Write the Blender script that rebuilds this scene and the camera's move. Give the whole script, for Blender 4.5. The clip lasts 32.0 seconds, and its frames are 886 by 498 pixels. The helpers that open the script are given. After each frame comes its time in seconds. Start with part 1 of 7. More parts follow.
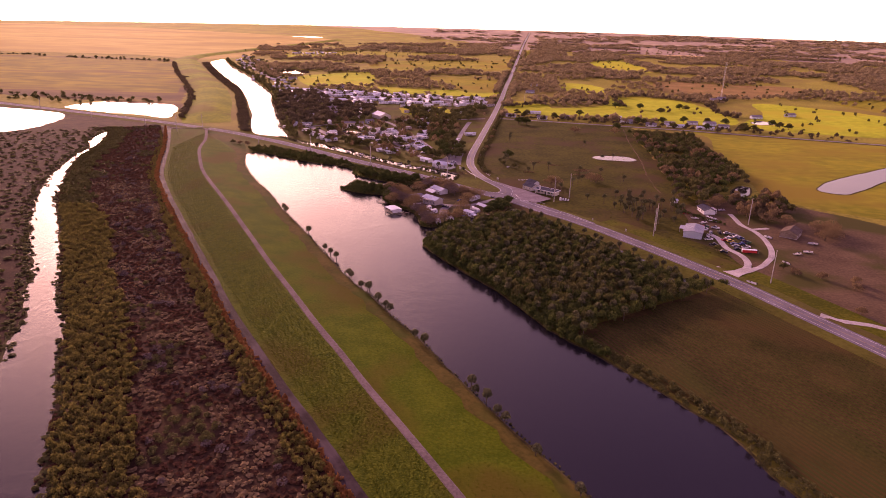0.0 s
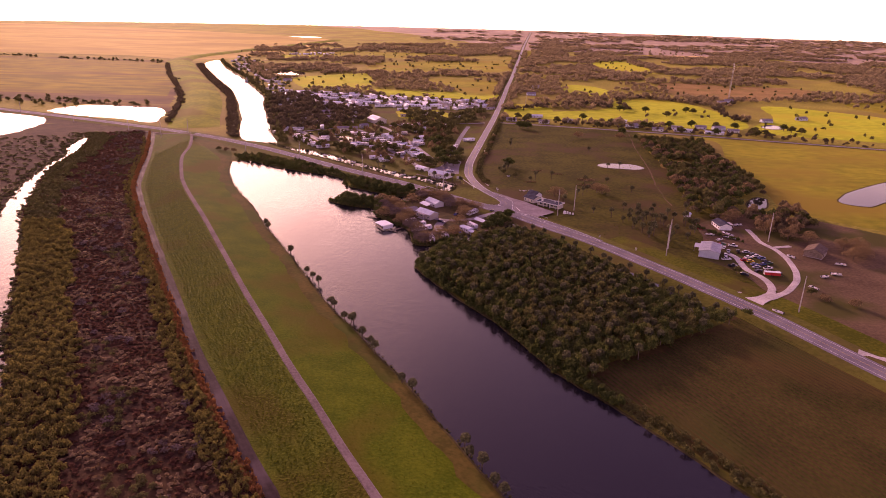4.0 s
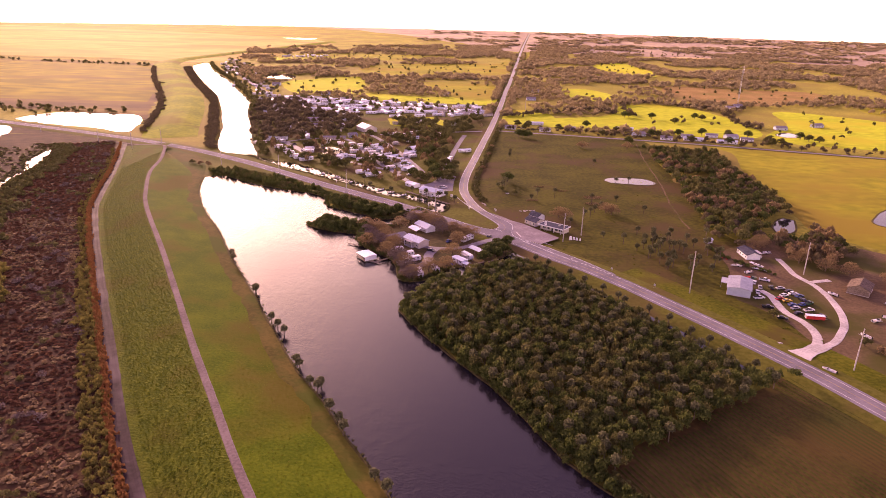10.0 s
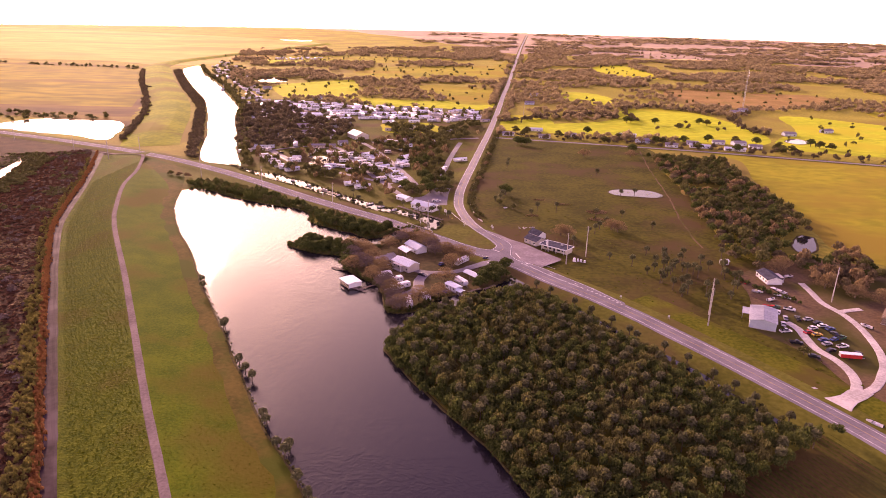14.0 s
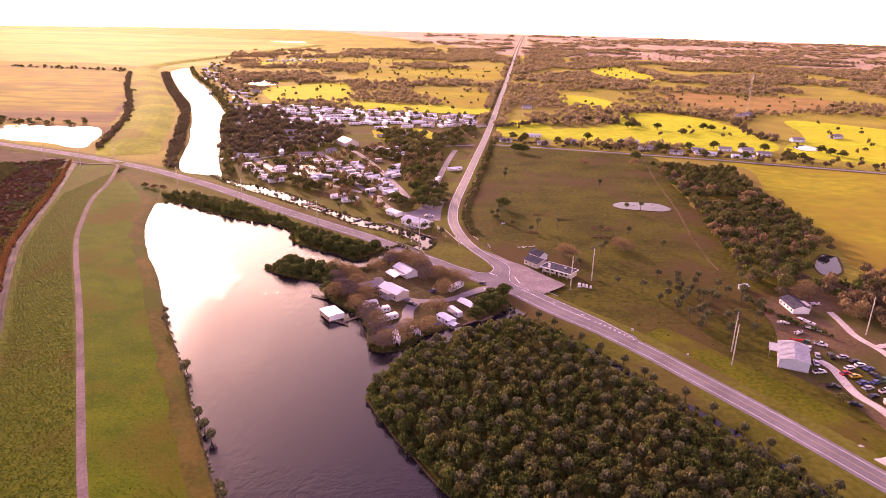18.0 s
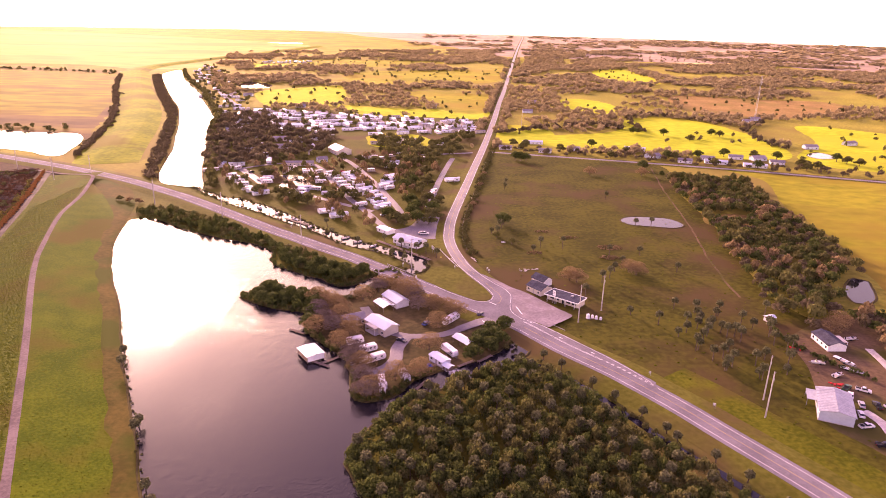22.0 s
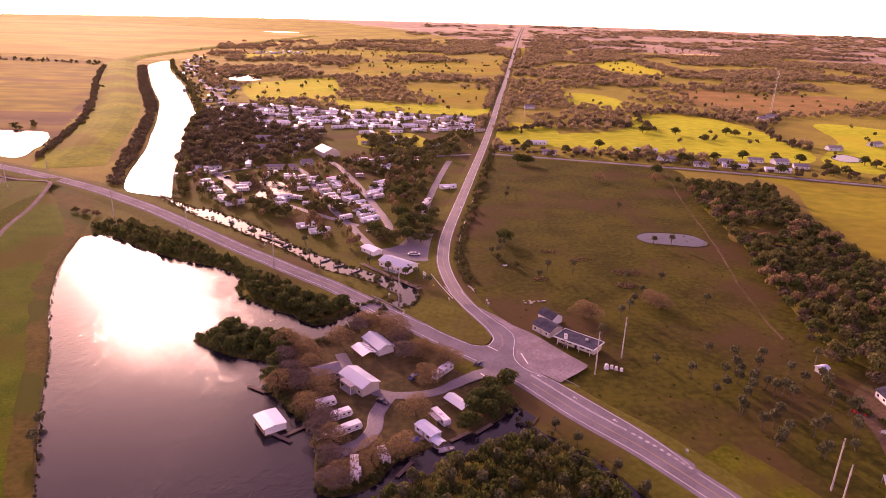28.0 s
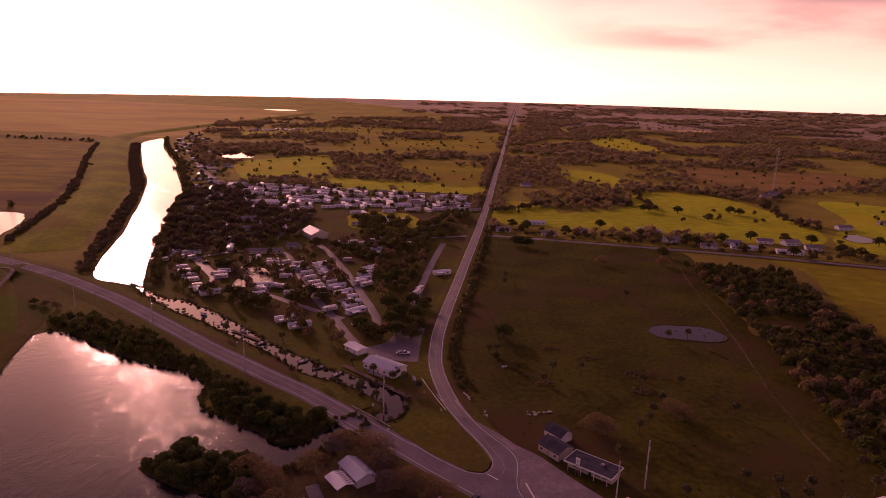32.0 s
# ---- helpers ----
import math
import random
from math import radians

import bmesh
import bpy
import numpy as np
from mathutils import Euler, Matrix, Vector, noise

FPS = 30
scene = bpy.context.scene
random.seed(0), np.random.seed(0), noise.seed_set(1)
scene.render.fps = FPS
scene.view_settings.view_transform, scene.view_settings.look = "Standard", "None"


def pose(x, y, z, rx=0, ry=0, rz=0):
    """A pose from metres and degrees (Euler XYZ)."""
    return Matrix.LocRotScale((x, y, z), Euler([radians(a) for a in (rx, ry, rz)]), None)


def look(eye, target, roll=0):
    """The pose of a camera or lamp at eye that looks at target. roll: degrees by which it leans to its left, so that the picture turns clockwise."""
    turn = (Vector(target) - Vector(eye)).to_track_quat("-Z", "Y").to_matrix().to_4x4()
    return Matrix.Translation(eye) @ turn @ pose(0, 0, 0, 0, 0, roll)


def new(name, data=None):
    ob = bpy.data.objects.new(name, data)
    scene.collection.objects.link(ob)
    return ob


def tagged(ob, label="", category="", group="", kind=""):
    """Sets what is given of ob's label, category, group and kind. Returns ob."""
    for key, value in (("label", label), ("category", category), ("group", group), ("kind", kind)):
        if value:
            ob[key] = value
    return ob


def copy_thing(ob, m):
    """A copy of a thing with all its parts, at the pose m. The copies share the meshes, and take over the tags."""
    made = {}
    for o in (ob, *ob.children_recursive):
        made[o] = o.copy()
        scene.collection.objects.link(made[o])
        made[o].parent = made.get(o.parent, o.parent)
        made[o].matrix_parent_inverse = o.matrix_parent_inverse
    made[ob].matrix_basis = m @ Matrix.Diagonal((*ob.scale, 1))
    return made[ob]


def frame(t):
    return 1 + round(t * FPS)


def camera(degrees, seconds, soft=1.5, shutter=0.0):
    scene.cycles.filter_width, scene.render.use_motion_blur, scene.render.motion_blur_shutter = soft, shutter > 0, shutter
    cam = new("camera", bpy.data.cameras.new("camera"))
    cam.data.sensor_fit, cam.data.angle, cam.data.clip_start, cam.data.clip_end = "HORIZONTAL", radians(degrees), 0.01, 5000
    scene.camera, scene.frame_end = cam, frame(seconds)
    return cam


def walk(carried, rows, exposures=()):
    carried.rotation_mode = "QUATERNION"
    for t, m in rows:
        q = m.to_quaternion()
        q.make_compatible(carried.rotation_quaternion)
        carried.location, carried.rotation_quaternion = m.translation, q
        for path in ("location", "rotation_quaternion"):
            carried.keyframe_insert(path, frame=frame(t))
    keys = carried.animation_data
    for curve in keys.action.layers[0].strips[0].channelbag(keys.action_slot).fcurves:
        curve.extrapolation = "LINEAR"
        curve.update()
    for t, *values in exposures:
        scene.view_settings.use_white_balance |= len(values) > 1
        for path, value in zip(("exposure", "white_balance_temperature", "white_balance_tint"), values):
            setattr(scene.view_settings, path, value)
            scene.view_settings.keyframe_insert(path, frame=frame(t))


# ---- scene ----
cam = camera(67.2, 32.0, soft=0.7)
# seconds, x, y, z, turn, tilt, roll
ROWS = [
    (0.0, -11.3, -171.9, 131.4, 0.60, -19.70, 1.49),
    (3.0, -9.0, -144.8, 131.4, 0.66, -19.71, 1.47),
    (6.0, -6.8, -117.7, 131.5, 0.70, -19.73, 1.46),
    (9.0, -5.3, -90.4, 131.5, 0.60, -19.67, 1.43),
    (13.0, -2.7, -54.3, 131.7, 0.44, -19.55, 1.36),
    (16.0, -1.3, -27.1, 131.9, 0.22, -19.49, 1.35),
    (19.0, 0.0, 0.0, 132.0, 0.0, -19.43, 1.35),
    (23.0, 2.3, 36.1, 132.5, -0.02, -19.38, 1.40),
    (25.5, 3.4, 58.6, 132.8, -0.08, -19.40, 1.50),
    (27.5, 4.2, 76.6, 133.0, -0.12, -19.95, 1.57),
    (28.1, 4.45, 82.0, 133.0, -0.13, -20.25, 1.58),
    (28.2, 4.5, 83.0, 133.0, -0.13, -19.60, 1.57),
    (28.3, 4.55, 84.0, 133.0, -0.13, -17.90, 1.55),
    (28.4, 4.6, 85.0, 133.0, -0.12, -16.10, 1.53),
    (28.5, 4.7, 86.0, 133.0, -0.12, -15.38, 1.52),
    (28.7, 4.8, 87.9, 133.1, -0.11, -15.18, 1.50),
    (29.0, 5.0, 90.8, 133.1, -0.10, -15.08, 1.48),
    (30.0, 5.5, 100.5, 133.1, -0.08, -15.00, 1.43),
    (31.0, 6.0, 109.2, 133.2, -0.16, -14.90, 1.44),
    (31.7, 6.3, 115.4, 133.2, -0.22, -14.82, 1.46),
    (31.8, 6.3, 116.3, 133.2, -0.23, -14.70, 1.46),
    (31.9, 6.35, 117.1, 133.2, -0.24, -14.42, 1.47),
    (32.0, 6.4, 118.0, 133.2, -0.25, -14.04, 1.47),
]
walk(cam, [(t, pose(x, y, z, 90 + tilt, 0, turn) @ pose(0, 0, 0, 0, 0, roll)) for t, x, y, z, turn, tilt, roll in ROWS],
     exposures=[(t, e, k, w) for t, e, k, w in (
         (0, 0.29, 7200, 77), (3, 0.29, 7200, 77), (6, 0.29, 7200, 77), (7, 0.64, 7200, 75), (8, 0.94, 7200, 65), (9, 0.99, 7200, 59), (13, 1.09, 7200, 59), (17, 0.94, 7200, 59), (18, 1.29, 7200, 59), (19, 1.79, 7200, 58), (20, 1.99, 7200, 57), (21, 1.74, 7200, 57), (22, 1.49, 7200, 57), (23, 1.19, 7200, 59), (25, 0.64, 7300, 73), (28, 0.74, 7400, 75), (28.6, 0.69, 7400, 75), (29, 0.52, 7500, 79), (30, -0.25, 7900, 91), (31, -0.90, 8200, 99), (32, -1.35, 8400, 103))])

# ---- sky and sun ----
SUN_AZ, SUN_EL = -27.0, 15.0
world = bpy.data.worlds.new("sky")
scene.world = world
world.use_nodes = True
wn, wl = world.node_tree.nodes, world.node_tree.links
sky = wn.new("ShaderNodeTexSky")
sky.sky_type = "NISHITA"
sky.sun_disc = False
sky.sun_elevation, sky.sun_rotation = radians(SUN_EL), radians(SUN_AZ)
sky.dust_density, sky.air_density = 3.0, 1.2
# bright haze low over the horizon under a dimmer cloud deck, added to the clear sky
wn["Background"].inputs[1].default_value = 1.0
direction, parted = wn.new("ShaderNodeTexCoord"), wn.new("ShaderNodeSeparateXYZ")
wl.new(direction.outputs["Generated"], parted.inputs[0])


def calc(kind, a, b=None):
    n = wn.new("ShaderNodeMath")
    n.operation = kind
    for k, v in enumerate((a, b)):
        if v is None:
            continue
        if isinstance(v, (int, float)):
            n.inputs[k].default_value = v
        else:
            wl.new(v, n.inputs[k])
    return n.outputs[0]


rise = calc("ABSOLUTE", parted.outputs[2])
glow = calc("POWER", calc("SUBTRACT", 1.0, rise), 6.0)
toward = calc("ADD", calc("MULTIPLY", parted.outputs[0], math.sin(radians(SUN_AZ))), calc("MULTIPLY", parted.outputs[1], math.cos(radians(SUN_AZ))))
high = calc("ADD", calc("MULTIPLY", toward, math.cos(radians(SUN_EL))), calc("MULTIPLY", parted.outputs[2], math.sin(radians(SUN_EL))))
halo = calc("POWER", calc("MAXIMUM", high, 0.0), 16.0)
veil = calc("POWER", calc("MAXIMUM", high, 0.0), 5.0)
toward = calc("POWER", calc("MAXIMUM", toward, 0.0), 5.0)
haze = calc("MULTIPLY", glow, calc("ADD", 1.0, calc("MULTIPLY", toward, 1.4)))


def tint(value, colour):
    n = wn.new("ShaderNodeVectorMath")
    n.operation = "SCALE"
    n.inputs[0].default_value = colour
    if isinstance(value, (int, float)):
        n.inputs["Scale"].default_value = value
    else:
        wl.new(value, n.inputs["Scale"])
    return n.outputs[0]


def plus(a, b):
    n = wn.new("ShaderNodeVectorMath")
    wl.new(a, n.inputs[0])
    wl.new(b, n.inputs[1])
    return n.outputs[0]


clear = wn.new("ShaderNodeVectorMath")
clear.operation = "SCALE"
wl.new(sky.outputs[0], clear.inputs[0])
clear.inputs["Scale"].default_value = 0.06
puff = wn.new("ShaderNodeTexNoise")
puff.inputs["Scale"].default_value, puff.inputs["Detail"].default_value = 2.2, 7
flat = wn.new("ShaderNodeMapping")
flat.inputs["Scale"].default_value, flat.inputs["Location"].default_value = (1.0, 1.0, 5.0), (0.3, 0.1, 0.0)
wl.new(direction.outputs["Generated"], flat.inputs[0])
wl.new(flat.outputs[0], puff.inputs["Vector"])


def limits(value, low, high, to_low=0.0, to_high=1.0):
    n = wn.new("ShaderNodeMapRange")
    n.interpolation_type = "SMOOTHSTEP"
    for k, v in (("From Min", low), ("From Max", high), ("To Min", to_low), ("To Max", to_high)):
        n.inputs[k].default_value = v
    wl.new(value, n.inputs["Value"])
    return n.outputs[0]


cloudy = calc("MULTIPLY", calc("MULTIPLY", limits(puff.outputs["Fac"], 0.36, 0.52), limits(rise, 0.042, 0.062)), calc("SUBTRACT", 1.0, limits(toward, 0.12, 0.45)))
haze = calc("MULTIPLY", haze, calc("SUBTRACT", 1.0, calc("MULTIPLY", cloudy, 0.55)))
wl.new(plus(clear.outputs[0], plus(plus(tint(halo, (1.15, 0.77, 0.45)), tint(haze, (3.2, 2.85, 1.65))), plus(tint(veil, (0.34, 0.2, 0.2)), tint(1.0, (0.18, 0.115, 0.25))))), wn["Background"].inputs[0])
sun = new("sun", bpy.data.lights.new("sun", "SUN"))
sun.data.energy, sun.data.angle, sun.data.color = 2.8, radians(5), (1.0, 0.78, 0.55)
a, e = radians(SUN_AZ), radians(SUN_EL)
sun.matrix_world = look((0, 0, 300), Vector((0, 0, 300)) - Vector((math.sin(a) * math.cos(e), math.cos(a) * math.cos(e), math.sin(e))))

# ---- materials ----


def surface(name, low, high, rough=0.9, fine=0.6, coarse=0.03, bump=0.3, reach=0.15, third=None, island=0.0, metal=0.0, spec=0.03, each=0.0, through_light=0.0, wide=None, sheen=0.0, stretch=None, soft=0.22):
    """Two colours mixed by a coarse and a fine grain, with relief; a third colour for patches of its own."""
    m = bpy.data.materials.new(name)
    m.use_nodes = True
    nodes, links = m.node_tree.nodes, m.node_tree.links
    bsdf = nodes["Principled BSDF"]
    co = nodes.new("ShaderNodeTexCoord")
    where = co.outputs["Object"]
    if stretch:
        mp = nodes.new("ShaderNodeMapping")
        mp.inputs["Scale"].default_value = stretch
        links.new(where, mp.inputs[0])
        where = mp.outputs[0]
    n1, n2 = nodes.new("ShaderNodeTexNoise"), nodes.new("ShaderNodeTexNoise")
    n1.inputs["Scale"].default_value, n1.inputs["Detail"].default_value = coarse, 5
    n2.inputs["Scale"].default_value, n2.inputs["Detail"].default_value = fine, 4
    for n in (n1, n2):
        links.new(where, n.inputs["Vector"])
    mix = nodes.new("ShaderNodeMath")
    mix.operation = "ADD"
    links.new(n1.outputs["Fac"], mix.inputs[0])
    links.new(n2.outputs["Fac"], mix.inputs[1])
    ramp = nodes.new("ShaderNodeMapRange")
    ramp.inputs["From Min"].default_value, ramp.inputs["From Max"].default_value = 1.0 - soft, 1.0 + soft
    links.new(mix.outputs[0], ramp.inputs["Value"])
    fac = ramp.outputs[0]
    if island or each:
        info = nodes.new("ShaderNodeNewGeometry") if island else nodes.new("ShaderNodeObjectInfo")
        rnd = info.outputs["Random Per Island" if island else "Random"]
        blend = nodes.new("ShaderNodeMix")
        blend.inputs[0].default_value = island or each
        links.new(fac, blend.inputs[2])
        links.new(rnd, blend.inputs[3])
        fac = blend.outputs[0]
    col = nodes.new("ShaderNodeMix")
    col.data_type = "RGBA"
    links.new(fac, col.inputs[0])
    col.inputs[6].default_value, col.inputs[7].default_value = (*low, 1), (*high, 1)
    out = col.outputs[2]
    if third:
        n3, r3, c3 = nodes.new("ShaderNodeTexNoise"), nodes.new("ShaderNodeMapRange"), nodes.new("ShaderNodeMix")
        n3.inputs["Scale"].default_value, n3.inputs["Detail"].default_value = wide or coarse * 0.45, 6
        links.new(where, n3.inputs["Vector"])
        r3.inputs["From Min"].default_value, r3.inputs["From Max"].default_value = 0.5, 0.62
        links.new(n3.outputs["Fac"], r3.inputs["Value"])
        c3.data_type = "RGBA"
        links.new(r3.outputs[0], c3.inputs[0])
        links.new(out, c3.inputs[6])
        c3.inputs[7].default_value = (*third, 1)
        out = c3.outputs[2]
    links.new(out, bsdf.inputs["Base Color"])
    bsdf.inputs["Roughness"].default_value, bsdf.inputs["Metallic"].default_value = rough, metal
    bsdf.inputs["Specular IOR Level"].default_value = spec
    # sheen brightens distant land at grazing angles, in place of haze
    if sheen:
        bsdf.inputs["Sheen Weight"].default_value, bsdf.inputs["Sheen Roughness"].default_value = sheen, 0.45
        bsdf.inputs["Sheen Tint"].default_value = (*(v / max(high) for v in high), 1)
    if bump:
        b = nodes.new("ShaderNodeBump")
        b.inputs["Strength"].default_value, b.inputs["Distance"].default_value = bump, reach
        links.new(n2.outputs["Fac"], b.inputs["Height"])
        links.new(b.outputs[0], bsdf.inputs["Normal"])
    if through_light:
        tr, ms = nodes.new("ShaderNodeBsdfTranslucent"), nodes.new("ShaderNodeMixShader")
        links.new(out, tr.inputs["Color"])
        ms.inputs[0].default_value = through_light
        links.new(bsdf.outputs[0], ms.inputs[1])
        links.new(tr.outputs[0], ms.inputs[2])
        links.new(ms.outputs[0], nodes["Material Output"].inputs["Surface"])
    return m


def water(name, base, rough, scale, strength):
    m = bpy.data.materials.new(name)
    m.use_nodes = True
    nodes, links = m.node_tree.nodes, m.node_tree.links
    bsdf = nodes["Principled BSDF"]
    bsdf.inputs["Base Color"].default_value = (*base, 1)
    bsdf.inputs["IOR"].default_value = 1.33
    co, n1, n2, n3 = nodes.new("ShaderNodeTexCoord"), nodes.new("ShaderNodeTexNoise"), nodes.new("ShaderNodeTexNoise"), nodes.new("ShaderNodeTexNoise")
    mp = nodes.new("ShaderNodeMapping")
    mp.inputs["Rotation"].default_value, mp.inputs["Scale"].default_value = (0, 0, radians(25)), (1, 0.45, 1)
    links.new(co.outputs["Object"], mp.inputs[0])
    for n, s, d in ((n1, scale, 3), (n2, scale * 0.22, 2), (n3, 0.018, 4)):
        n.inputs["Scale"].default_value, n.inputs["Detail"].default_value = s, d
        links.new(mp.outputs[0], n.inputs["Vector"])
    add = nodes.new("ShaderNodeMath")
    add.operation = "MULTIPLY_ADD"
    links.new(n2.outputs["Fac"], add.inputs[0])
    add.inputs[1].default_value = 1.2
    links.new(n1.outputs["Fac"], add.inputs[2])
    patch = nodes.new("ShaderNodeMapRange")
    patch.inputs["From Min"].default_value, patch.inputs["From Max"].default_value = 0.35, 0.65
    patch.inputs["To Min"].default_value, patch.inputs["To Max"].default_value = strength * 0.25, strength
    links.new(n3.outputs["Fac"], patch.inputs["Value"])
    b = nodes.new("ShaderNodeBump")
    b.inputs["Distance"].default_value = 0.16
    links.new(patch.outputs[0], b.inputs["Strength"])
    links.new(add.outputs[0], b.inputs["Height"])
    links.new(b.outputs[0], bsdf.inputs["Normal"])
    bsdf.inputs["Roughness"].default_value = rough
    return m


